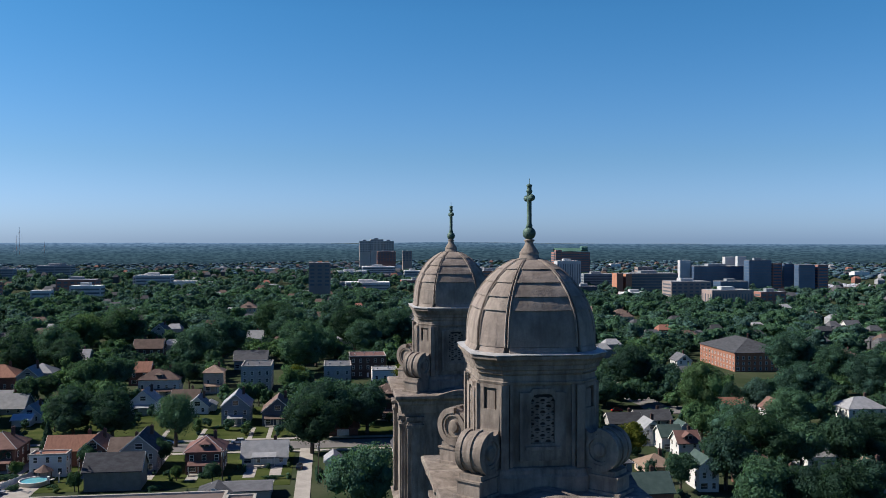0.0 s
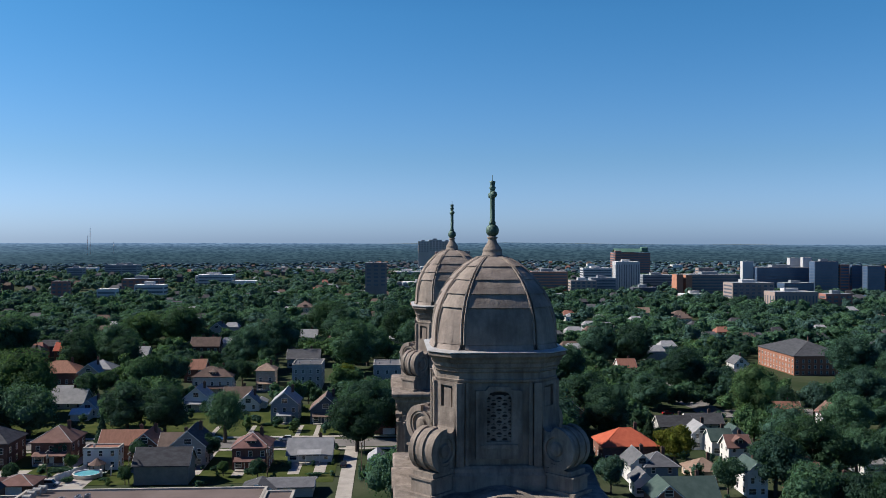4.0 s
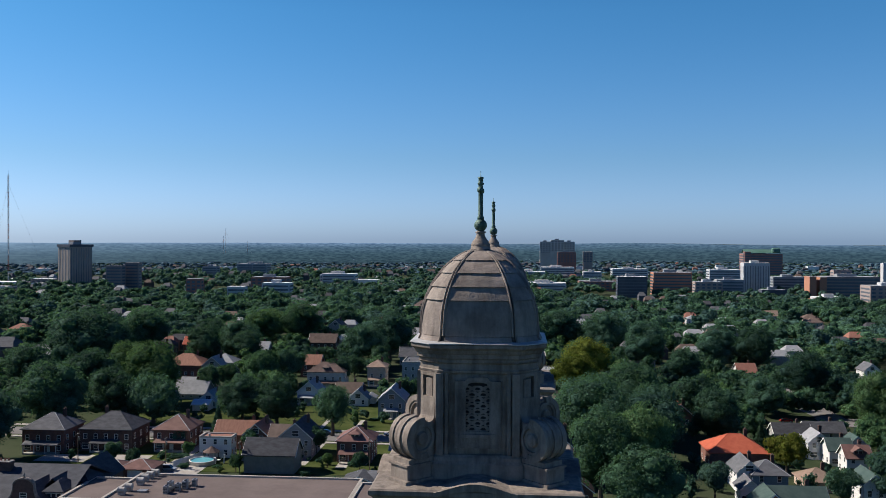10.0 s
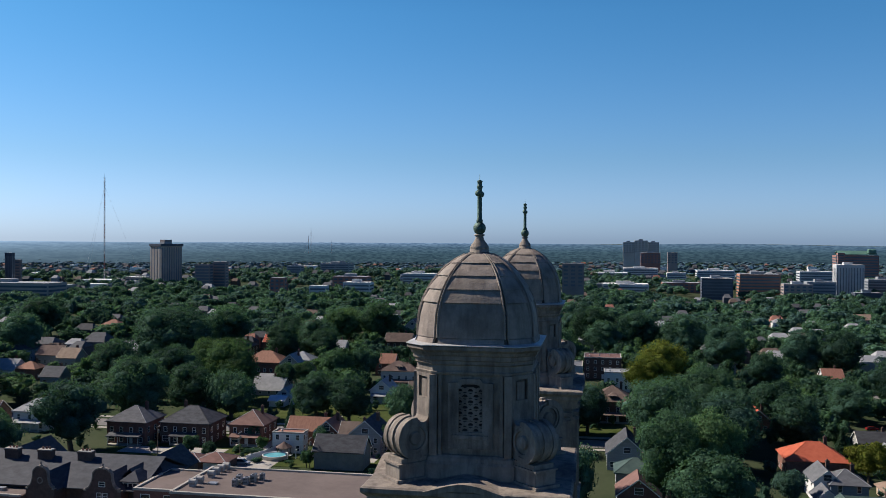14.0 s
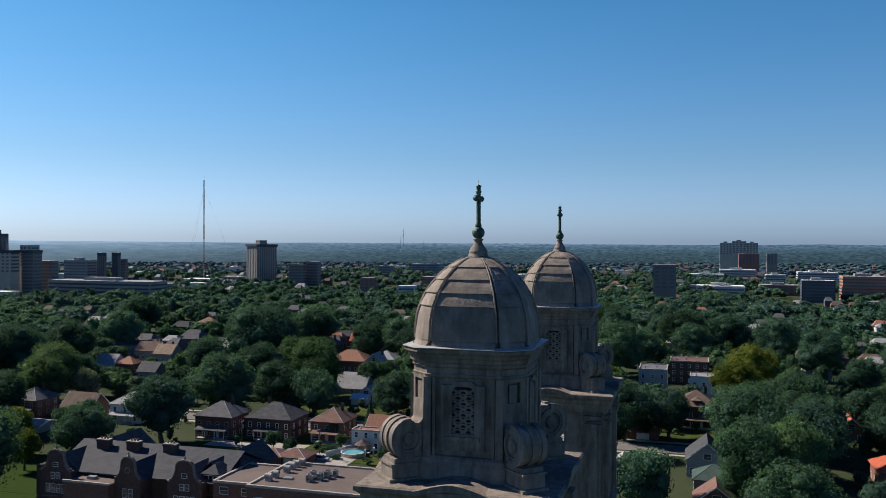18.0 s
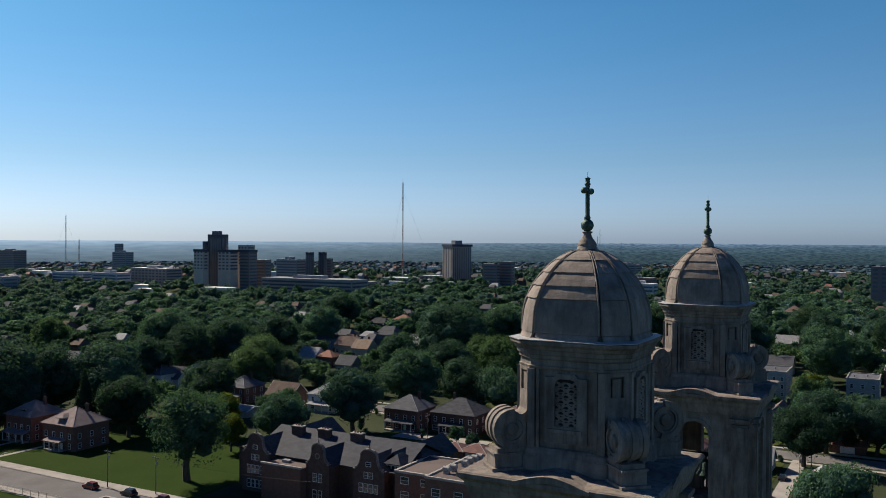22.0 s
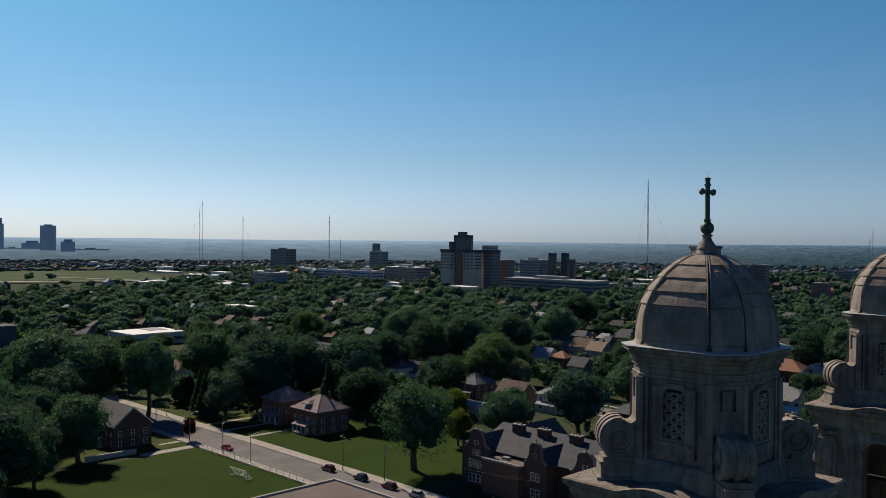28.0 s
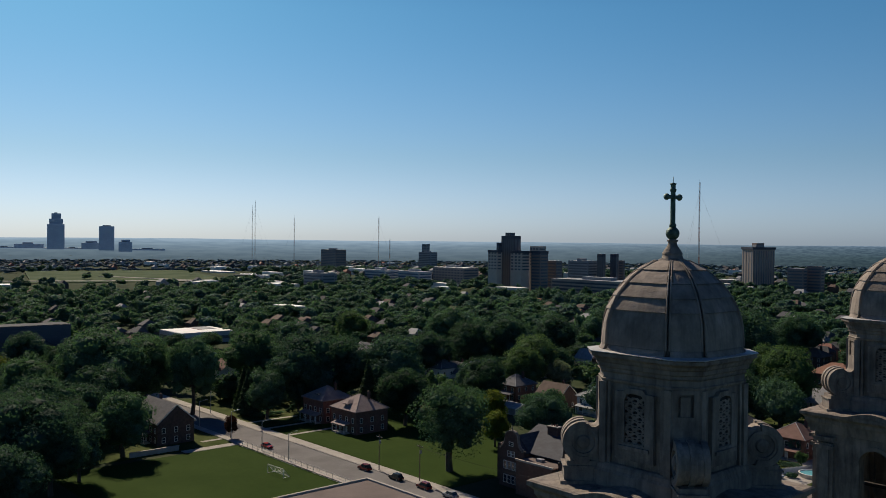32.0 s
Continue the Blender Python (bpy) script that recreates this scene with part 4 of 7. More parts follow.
def tree(x, y, h, r, shape="round0", leaf="mid", turn=0):
    """A tree of height h and crown radius r."""
    if any(math.hypot(x - tx, y - ty) < 7.5 and abs(r - tr) < 3 for tx, ty, tr in TREE_AT):
        return None
    if y > 260:
        h, r = h * 0.9, r * 0.85
    if r > 7.4 and shape[:-1] in ("round", "tall"):
        shape = "big0" if shape[:-1] == "round" else "big1"
    base = shape[:-1]
    h0, r0 = {"round": (11.0, 5.0), "big": (12.0, 4.9), "lacy": (11.0, 5.0), "tall": (15.0, 4.6), "wide": (9.0, 6.8), "pyramid": (14.0, 4.2), "conifer": (13.0, 3.0)}[base]
    key = (shape, leaf)
    if key not in CROWN_MESH:
        CROWN_MESH[key] = mesh_from("crown", *TREES[shape], LEAF[leaf])
    word = {"conifer": "conifer tree", "tall": "tall leafy tree", "big": "large old leafy tree", "lacy": "open airy old tree", "wide": "broad spreading tree", "round": "leafy tree", "pyramid": "pointed leafy tree"}[base]
    t = empty("tree", pose(x, y, land(x, y), 0, 0, turn) @ Matrix.Diagonal((r / r0, r / r0, h / h0, 1)), f"{TREE_WORDS[leaf]} {word} rooted in the ground", "tree", "trees of the town")
    linked("trunk", TRUNKS[base], t, pose(0, 0, 0))
    linked("crown", CROWN_MESH[key], t, pose(0, 0, 0))
    TREE_AT.append((x, y, r))
    return t


# ---- houses along the streets ----
house(-101.2, 218.3, 11, 12, 10, 'hip', 'brick', 'red_brown', porch=1)
house(-81.6, 220.1, 15, 8, 8.2, 'gx', 'brick', 'tile')
house(-74.9, 216.7, 7, 11, 9, 'gy', 'brick', 'tile')
house(-85.1, 207.7, 9.5, 5, 6.2, 'flat', 'white', 'tile', chimney=0)
house(-61.7, 212.9, 9.5, 12, 10.5, 'gy', 'gray', 'dark', porch=2)
house(-65.6, 212.7, 9, 8, 8.8, 'gx', 'gray', 'brown')
house(-64.7, 193.9, 14, 8.5, 9.0, 'gx', 'taupe', 'dark', name='storage_building', chimney=0)
house(-43.7, 208.7, 10, 11, 9.5, 'hip', 'brick', 'red_brown', porch=1, dormer=1)
house(-28.0, 215.3, 12.5, 9, 6.2, 'gx', 'white', 'light', porch=2)
house(-8.5, 207.5, 4.6, 6, 4.2, 'gy', 'white', 'light', name='shed', chimney=0)
house(-138.0, 212.1, 13, 12, 11, 'hip', 'brick', 'gray', porch=1)
house(-120.3, 216.1, 16, 13, 11, 'hip', 'dark_brick', 'dark', porch=2, chimney=2)
house(-98.8, 185.4, 9, 8, 4.4, 'hip', 'brick', 'red_brown', name='garage', chimney=0)
house(-105.6, 184.5, 8, 7, 4.2, 'hip', 'brick', 'red_brown', name='garage', chimney=0)
house(-37.4, 178.6, 8, 7, 3.9, 'gy', 'gray', 'dark', name='garage', chimney=0)
house(-31.2, 181.4, 14, 9, 3.6, 'gx', 'gray', 'gray', name='garage', chimney=0)
# second street
house(-77.4, 294.6, 9, 10, 9, 'gy', 'white', 'light', porch=1)
house(-64.3, 305.3, 10, 8, 6.5, 'gx', 'white', 'brown')
house(-57.8, 292.1, 8, 8, 6.5, 'gy', 'white', 'light')
house(-41.8, 272.4, 9.5, 12, 11, 'gy', 'blue_gray', 'light', porch=2)
house(-27.3, 269.5, 10.5, 11, 9.8, 'gy', 'navy', 'brown', porch=1)
house(-129.8, 300.9, 18, 11, 7, 'gx', 'gray', 'light')
house(-113.4, 283.7, 8, 10, 6.5, 'gy', 'white', 'light')
house(-114.4, 276.0, 6, 6, 4, 'gx', 'white', 'white', name='garage', chimney=0)
house(-54.2, 296.1, 4.5, 5, 3.8, 'gy', 'white', 'light', name='garage', chimney=0)
house(-128.7, 309.0, 12, 9, 7, 'gx', 'gray', 'light')
# third street
house(-78.4, 330.1, 16, 11, 11, 'hip', 'timber', 'brown', dormer=1, porch=1)
house(-92.6, 361.2, 9, 9, 10, 'gx', 'brick', 'tile')
house(-58.0, 339.2, 8, 9, 11, 'hip', 'tan', 'tan', porch=1)
house(-40.4, 343.7, 12.5, 18, 10.8, 'flat', 'gray_brick', 'gray', name='apartment_block', storeys=3)
house(-6.1, 340.0, 11.5, 17, 10.8, 'flat', 'gray_brick', 'gray', name='apartment_block', storeys=3)
house(8.4, 376.5, 17, 16, 10, 'flat', 'dark_brick', 'red_brown', name='apartment_block', storeys=3)
house(14.4, 342.1, 11, 12, 8, 'flat', 'white', 'light', name='apartment_block', storeys=2)
house(11.4, 276.8, 14, 14, 12, 'hip', 'dark_brick', 'brown', porch=1, dormer=1)
house(-105.1, 443.7, 15, 10, 11, 'gx', 'dark_brick', 'brown')
house(-134.4, 360.8, 11, 11, 10, 'hip', 'gray', 'light', chimney=2)
house(-151.7, 358.6, 19, 14, 10, 'hip', 'brick', 'tile')
house(-136.5, 353.8, 9, 11, 10, 'gy', 'gray', 'light')
house(-132.5, 410.8, 11, 10, 10, 'gx', 'gray', 'light')
house(-184.9, 406.3, 14, 12, 10, 'hip', 'dark_brick', 'brown')
house(-176.1, 431.6, 9, 9, 10, 'gx', 'brick', 'orange')
house(-116.1, 535.4, 9, 14, 11, 'gy', 'gray', 'gray')
house(-48.2, 404.4, 16, 10, 9, 'gx', 'gray', 'gray')
house(-55.7, 503.9, 12, 10, 9, 'gx', 'gray', 'light')
house(-74.6, 686.0, 14, 14, 14, 'hip', 'tan', 'brown', dormer=1, storeys=3)
# towards the school grounds
house(-219.9, 221.2, 11, 12, 9.8, 'hip', 'brick', 'gray', porch=1, chimney=1)
house(-197.3, 219.8, 12, 10, 9.5, 'gx', 'dark_brick', 'brown')
house(-179.6, 223.4, 12, 11, 10, 'hip', 'white', 'light', porch=1, dormer=1)
house(-288.5, 365.3, 11, 11, 10, 'hip', 'blue_gray', 'dark')
house(-267.1, 360.9, 13, 10, 9.5, 'gx', 'gray', 'brown')
house(-251.8, 352.9, 10, 10, 9.5, 'gx', 'gray', 'tan')
house(-247.8, 315.3, 10, 9, 8, 'hip', 'brick', 'tile')
house(-227.7, 303.8, 9, 9, 8, 'gx', 'blue_gray', 'gray')
house(-265.9, 230.9, 11, 10, 9, 'gx', 'white', 'gray')
house(-257.3, 240.6, 10, 11, 9, 'gy', 'white', 'gray')
house(-202.4, 199.9, 13, 9, 3.6, 'gx', 'gray', 'light', name='garage', chimney=0)
house(-311.2, 313.2, 11, 11, 9, 'hip', 'brick', 'red_brown', porch=1)
house(-249.4, 277.4, 11, 10, 9, 'hip', 'brick', 'gray', porch=1)
house(-258.0, 314.8, 10, 10, 9, 'gx', 'white', 'light')
house(-311.4, 492.0, 14, 11, 10, 'hip', 'brick', 'tile')
house(-231.3, 383.1, 13, 10, 9, 'gx', 'brick', 'light')
house(-233.5, 139, 12.5, 12, 12, 'hip', 'brick', 'mauve', porch=1, dormer=1)
house(-213, 138, 14, 13, 11.9, 'hip', 'brick', 'mauve', porch=2, dormer=1)
house(-340.7, 236.7, 12, 11, 10, 'gx', 'gray', 'gray')
house(-286.7, 199.2, 10, 10, 8, 'gx', 'dark_brick', 'gray')
house(-268.8, 225.2, 11, 12, 10.5, 'hip', 'white', 'gray', porch=1, dormer=1)
house(-262.4, 242.0, 10, 11, 9, 'gy', 'white', 'light')
house(-242, 82, 20, 12, 12.3, 'gx', 'dark_brick', 'gray', porch=2, chimney=2)
house(-334.5, 152.9, 9, 9, 9, 'gx', 'white', 'red_brown')
house(-461.2, 164.1, 12, 11, 9, 'hip', 'white', 'red_brown')
# streets on the other side of the towers
house(66.8, 220.5, 16.5, 13, 9.4, 'hip', 'brick', 'orange', chimney=1)
house(63.5, 195.5, 6.5, 10, 8.5, 'gy', 'white', 'gray')
house(68.4, 193.5, 9, 9, 8.5, 'hip', 'blue_gray', 'gray')
house(60.9, 182.2, 5, 6, 6.5, 'gy', 'white', 'gray', chimney=0)
house(69.0, 170.6, 13, 9, 8, 'gx', 'orange_brick', 'green')
house(61.7, 166.6, 7, 9, 8, 'gy', 'orange_brick', 'green', chimney=0)
house(83.9, 201.0, 9, 8.5, 5.5, 'hip', 'tan', 'tan')
house(91.7, 185.9, 5.5, 9, 9.5, 'gy', 'white', 'green')
house(101.3, 220.3, 7, 7, 8.5, 'gx', 'white', 'red_brown', dormer=1)
house(100.2, 231.4, 7, 7.5, 8, 'gx', 'white', 'green')
house(107.7, 238.2, 5, 6, 8, 'gy', 'white', 'green', chimney=0)
house(96.3, 238.8, 7, 8, 8.5, 'gy', 'white', 'light')
house(93.0, 241.1, 4, 6, 6, 'gy', 'white', 'light', chimney=0)
house(109.2, 270.6, 13, 8, 5.5, 'gx', 'gray', 'dark')
house(96.2, 264.1, 12, 8, 5.5, 'gx', 'gray', 'dark')
house(179.0, 410.0, 8, 10, 9, 'gy', 'white', 'gray')
house(165.4, 368.2, 11, 8, 8, 'gx', 'white', 'gray')
house(144.2, 282.2, 13, 9, 8, 'gx', 'brick', 'tile')
house(157.9, 269.7, 8, 10, 9.5, 'gy', 'white', 'red_brown')
house(191.7, 269.2, 15, 11, 9.5, 'hip', 'white', 'light', dormer=0)
house(138.2, 209.5, 9, 9, 8, 'gx', 'white', 'light')
house(107.5, 188.8, 8, 8, 8, 'gx', 'brick', 'red_brown')
house(109.8, 188.5, 6, 7, 7, 'gy', 'brick', 'tan')
house(111.4, 177.5, 10, 9, 7.5, 'gx', 'gray', 'gray')
house(140.6, 183.4, 9, 9, 8, 'gy', 'gray', 'tan')
house(147.6, 690.8, 9, 10, 10, 'hip', 'white', 'light')
house(254.9, 731.7, 14, 11, 9, 'hip', 'tan', 'brown')
house(232.3, 770.6, 14, 10, 9, 'gx', 'gray', 'tan')
house(117.3, 405.3, 9, 11, 8, 'gx', 'white', 'tile')
house(61.0, 277.2, 9, 9, 8, 'gy', 'brick', 'orange')
house(68.4, 418.5, 12, 11, 9, 'hip', 'gray', 'gray')
house(107.6, 767.0, 10, 13, 11, 'gy', 'gray', 'light')
house(242.2, 683.2, 13, 11, 10, 'hip', 'tan', 'brown')
house(396.5, 597.6, 12, 10, 9, 'gx', 'white', 'gray')
house(276.8, 414.3, 12, 10, 9, 'hip', 'gray', 'brown')
house(414.6, 681.2, 8, 9, 9, 'gy', 'tan', 'brown')
house(14.3, 210.9, 11, 13, 9.5, 'gy', 'gray', 'dark')
house(15.8, 187.3, 10, 9, 8, 'hip', 'gray', 'green')
house(15.9, 173.1, 10, 9, 7.5, 'gy', 'brick', 'red_brown')
house(-5.2, 249.7, 10, 7, 4, 'gx', 'brick', 'tile', name='garage', chimney=0)
house(67.3, 421.7, 11, 10, 8, 'gx', 'gray', 'gray')
house(13.3, 528.5, 11, 12, 8, 'gy', 'gray', 'light')
house(62.3, 855.9, 10, 11, 9, 'gy', 'white', 'red_brown')
house(109.0, 774.6, 9, 12, 10, 'gy', 'blue_gray', 'light')
house(44.9, 275.4, 10, 9, 7, 'gx', 'white', 'gray')
house(218.5, 420, 29, 44, 16.2, 'hip', 'orange_brick', 'dark', storeys=3, name='school_house', wall_top=10.2)
FOOT += [(206, 392, 15), (196, 372, 13), (210, 440, 15), (186, 350, 10)]

# ---- trees near the church ----
tree(-57.0, 236.9, 17.0, 6.3, 'lacy0', 'mid', 183)
tree(-14.9, 223.4, 18.3, 7.9, 'round0', 'dark', 238)
tree(-3.3, 266.4, 16.1, 6.8, 'round1', 'mid', 332)
tree(-90.7, 249.7, 17.6, 8.4, 'round0', 'dark', 80)
tree(141.0, 332.0, 17.0, 7.0, 'round1', 'dark', 20)
tree(-77.9, 246.9, 17.8, 7.7, 'round0', 'dark', 190)
tree(-2.0, 168.5, 13.4, 8.4, 'wide0', 'mid', 240)
tree(-23.7, 312.5, 15.3, 6.4, 'round1', 'light', 194)
tree(-90.6, 223.6, 12.1, 2.9, 'conifer0', 'dark', 278)
tree(-118.4, 315.6, 13.1, 5.3, 'round0', 'mid', 293)
tree(-106.5, 326.7, 19.2, 8.4, 'round1', 'mid', 6)
tree(-96.6, 336.3, 18.5, 8.0, 'round1', 'mid', 208)
tree(-63.3, 415.6, 29.9, 13.7, 'round2', 'dark', 93)
tree(-74.5, 396.1, 24.2, 10.9, 'round3', 'dark', 81)
tree(-69.4, 345.0, 13.6, 5.6, 'round0', 'dark', 71)
tree(-16.0, 405.3, 24.5, 11.0, 'round3', 'mid', 64)
tree(-6.9, 517.6, 30.0, 13.7, 'round1', 'dark', 0)
tree(9.5, 436.4, 24.8, 11.1, 'round0', 'mid', 107)
tree(28.8, 514.6, 24.1, 10.8, 'round1', 'mid', 84)
tree(-31.2, 465.6, 30.1, 13.8, 'round1', 'dark', 148)
tree(-36.6, 301.8, 10.5, 4.0, 'round2', 'dark', 101)
tree(-148.4, 493.0, 23.9, 10.7, 'round1', 'light', 93)
tree(-129.5, 381.2, 21.8, 9.7, 'round1', 'dark', 196)
tree(-160.5, 415.1, 24.9, 11.2, 'round2', 'dark', 11)
tree(-4.6, 247.3, 7.7, 2.6, 'round2', 'mid', 212)
tree(131.4, 276.8, 18.3, 6.3, 'pyramid0', 'light', 84)
tree(116.2, 241.5, 14.5, 6.0, 'round1', 'light', 135)
tree(119.3, 223.5, 18.5, 8.0, 'round0', 'mid', 305)
tree(158.7, 285.3, 16.8, 7.1, 'round2', 'blue', 33)
tree(147.7, 287.1, 14.8, 6.1, 'round2', 'dark', 181)
tree(175.7, 281.7, 24.7, 11.1, 'round2', 'dark', 246)
tree(149.5, 243.1, 18.5, 8.0, 'round2', 'mid', 94)
tree(114.1, 198.5, 20.0, 8.7, 'round3', 'mid', 241)
tree(127.2, 196.8, 16.7, 7.1, 'round1', 'mid', 29)
tree(142.1, 200.8, 17.3, 7.4, 'round2', 'dark', 11)
tree(97.4, 183.4, 17.3, 7.4, 'round2', 'dark', 206)
tree(83.8, 181.6, 10.6, 4.1, 'round0', 'mid', 281)
tree(91.0, 150.7, 16.6, 7.0, 'round3', 'mid', 187)
tree(107.8, 145.7, 18.5, 8.0, 'round3', 'dark', 296)
tree(100.5, 150.1, 15.7, 6.6, 'round0', 'dark', 231)
tree(155.1, 205.4, 17.9, 7.7, 'round0', 'dark', 92)
tree(217.8, 299.8, 25.8, 11.7, 'round1', 'dark', 60)
tree(227.3, 342.2, 23.5, 10.5, 'round1', 'dark', 236)
tree(132.0, 171.7, 12.4, 5.0, 'round2', 'dark', 262)
tree(213.4, 358.0, 29.7, 13.6, 'round2', 'dark', 268)
tree(31.3, 212.5, 20.5, 9.0, 'round2', 'mid', 236)
tree(33.1, 173.8, 23.5, 8.0, 'tall1', 'light', 55)
tree(39.0, 241.8, 18.9, 8.2, 'round2', 'mid', 151)
tree(26.7, 218.6, 25.0, 11.2, 'round0', 'mid', 221)
tree(31.0, 153.6, 19.5, 8.5, 'round0', 'mid', 106)
tree(36.0, 150.4, 16.8, 7.1, 'round2', 'mid', 262)
tree(34.1, 349.7, 24.9, 11.2, 'round2', 'yellow', 75)
tree(78.6, 358.1, 21.5, 9.5, 'round2', 'dark', 141)
tree(42.8, 256.0, 24.4, 10.9, 'round0', 'mid', 159)
tree(67.1, 242.5, 20.0, 8.7, 'round2', 'dark', 156)
tree(22.7, 164.2, 23.9, 8.1, 'tall1', 'mid', 90)
tree(52.5, 181.3, 10.0, 3.7, 'round0', 'blue', 320)
tree(78.6, 209.4, 13.5, 5.5, 'round1', 'yellow', 352)
tree(75.6, 224.9, 12.9, 3.1, 'conifer0', 'conifer', 158)
tree(120.7, 252.2, 25.4, 8.7, 'tall0', 'light', 247)
tree(40.8, 213.1, 22.6, 10.1, 'round1', 'dark', 24)
tree(67.9, 281.5, 19.6, 8.6, 'round0', 'dark', 307)
tree(94.2, 288.3, 20.3, 8.9, 'round3', 'mid', 16)
tree(124.7, 337.8, 26.3, 11.9, 'round1', 'dark', 304)
tree(108.9, 423.8, 27.3, 12.4, 'round2', 'dark', 128)
tree(125.2, 419.0, 29.7, 13.6, 'round3', 'dark', 333)
tree(99.3, 284.4, 18.4, 8.0, 'round0', 'dark', 326)
tree(-122.5, 250.0, 15.3, 9.9, 'wide0', 'mid', 16)
tree(-148.1, 230.7, 25.1, 11.3, 'round3', 'mid', 171)
tree(-195.9, 338.5, 35.8, 16.6, 'round1', 'dark', 66)
tree(-193.6, 405.4, 31.6, 14.5, 'round1', 'mid', 322)
tree(-138.0, 249.2, 20.1, 8.8, 'round3', 'dark', 54)
tree(-91.2, 248.0, 21.5, 9.5, 'round1', 'dark', 222)
tree(-79.9, 249.3, 19.8, 8.6, 'round2', 'dark', 76)
tree(-93.3, 219.3, 13.6, 3.2, 'conifer0', 'conifer', 30)
tree(-123.5, 312.6, 14.2, 5.8, 'round3', 'mid', 150)
tree(-136.9, 284.4, 28.2, 12.9, 'round1', 'light', 232)
tree(-158.3, 278.1, 25.7, 11.6, 'round1', 'dark', 267)
tree(-190.4, 291.9, 25.4, 11.5, 'round3', 'dark', 249)
tree(-104.9, 318.4, 19.1, 8.3, 'round2', 'mid', 245)
tree(-96.9, 334.1, 17.6, 7.6, 'round2', 'mid', 149)
tree(-149.6, 375.5, 25.5, 11.5, 'round3', 'dark', 206)
tree(-138.2, 392.4, 27.3, 12.4, 'round1', 'mid', 57)
tree(-143.9, 457.6, 26.7, 12.1, 'round3', 'light', 272)
tree(-124.7, 467.7, 31.0, 14.3, 'round1', 'mid', 321)
tree(-74.1, 332.3, 14.4, 5.9, 'round3', 'dark', 173)
tree(-166.2, 178.1, 16.4, 7.0, 'round1', 'mid', 45)
tree(-149.9, 195.7, 21.9, 9.7, 'round3', 'dark', 139)
tree(-209.7, 193.4, 20.9, 9.2, 'round2', 'dark', 32)
tree(-232.1, 244.7, 23.9, 10.7, 'round2', 'light', 355)
tree(-277.7, 276.4, 30.3, 13.9, 'round0', 'dark', 156)
tree(-150.4, 233.1, 23.2, 10.3, 'round2', 'mid', 286)
tree(-136.7, 243.9, 18.4, 7.9, 'round2', 'dark', 248)
tree(-124.2, 248.7, 14.9, 9.6, 'wide0', 'mid', 135)
tree(-157.9, 309.1, 24.7, 11.1, 'round2', 'light', 174)
tree(-216.8, 244.4, 14.8, 6.2, 'round1', 'silver', 297)
tree(-187.6, 345.1, 36.3, 16.9, 'round0', 'dark', 242)
tree(-122.8, 305.4, 14.1, 5.8, 'round2', 'mid', 166)
tree(-100.4, 263.3, 13.5, 5.5, 'round2', 'mid', 237)
tree(-166.4, 155.6, 11.5, 4.5, 'round2', 'yellow', 256)
tree(-291.5, 369.4, 28.9, 13.2, 'round2', 'mid', 178)
tree(-326.0, 433.9, 32.7, 15.1, 'round2', 'dark', 329)
tree(-280.6, 253.0, 26.1, 11.8, 'round2', 'dark', 209)
tree(-279.2, 312.4, 28.6, 13.1, 'round2', 'dark', 88)
tree(-23.3, 378.4, 30.9, 14.2, 'round3', 'mid', 186)
tree(4.3, 461.5, 31.2, 14.3, 'round2', 'dark', 265)
tree(27.5, 460.2, 29.8, 13.7, 'round1', 'dark', 271)
tree(25.9, 307.7, 22.5, 10.0, 'round1', 'yellow', 101)
tree(-11.0, 243.6, 20.3, 8.9, 'round2', 'dark', 244)
tree(-23.2, 331.1, 13.2, 5.3, 'round2', 'yellow', 354)
tree(2.6, 248.0, 17.6, 7.5, 'round0', 'dark', 343)
tree(47.1, 297.2, 21.9, 9.7, 'round3', 'dark', 87)
tree(47.2, 239.1, 20.9, 9.2, 'round3', 'mid', 154)
tree(68.3, 411.1, 29.7, 13.6, 'round2', 'dark', 14)
tree(52.1, 451.8, 30.7, 14.1, 'round1', 'mid', 81)
tree(22.6, 241.6, 20.9, 9.2, 'round3', 'mid', 319)
tree(-42.6, 507.0, 31.1, 14.3, 'round1', 'mid', 112)
tree(31.6, 258.5, 20.5, 9.0, 'round1', 'mid', 323)
tree(-270.0, 105.6, 27.0, 9.2, 'tall0', 'mid', 21)
tree(-288.4, 78.8, 32.5, 15.0, 'round3', 'mid', 115)
tree(-290.5, 95.5, 28.0, 12.7, 'round1', 'mid', 27)
tree(-265.2, 71.5, 22.4, 9.9, 'round1', 'dark', 56)
tree(-295.7, 56.6, 23.1, 10.3, 'round2', 'mid', 92)
tree(-204.9, 31.0, 25.8, 11.7, 'round3', 'dark', 99)
tree(-226.2, 63.2, 19.8, 8.7, 'round0', 'mid', 212)
tree(-208.0, 44.4, 15.1, 6.3, 'round3', 'dark', 179)
tree(-182.7, 19.1, 18.4, 8.0, 'round3', 'dark', 339)
tree(-407.7, 89.7, 19.9, 8.7, 'round0', 'dark', 302)
tree(-200.0, 34.8, 18.2, 7.9, 'round1', 'dark', 121)
tree(-244.7, 45.3, 23.5, 10.5, 'round2', 'dark', 0)
tree(-235.5, 50.2, 18.0, 7.7, 'round2', 'dark', 207)
tree(-303.5, 148.8, 26.7, 12.1, 'round2', 'mid', 209)
tree(-183.4, 22.8, 21.9, 9.7, 'round0', 'dark', 352)
tree(-214.3, 39.4, 21.1, 9.3, 'round2', 'dark', 18)
tree(-247.0, 122.6, 17.9, 7.7, 'round2', 'dark', 48)
tree(-228.5, 31.7, 22.7, 10.1, 'round2', 'dark', 279)
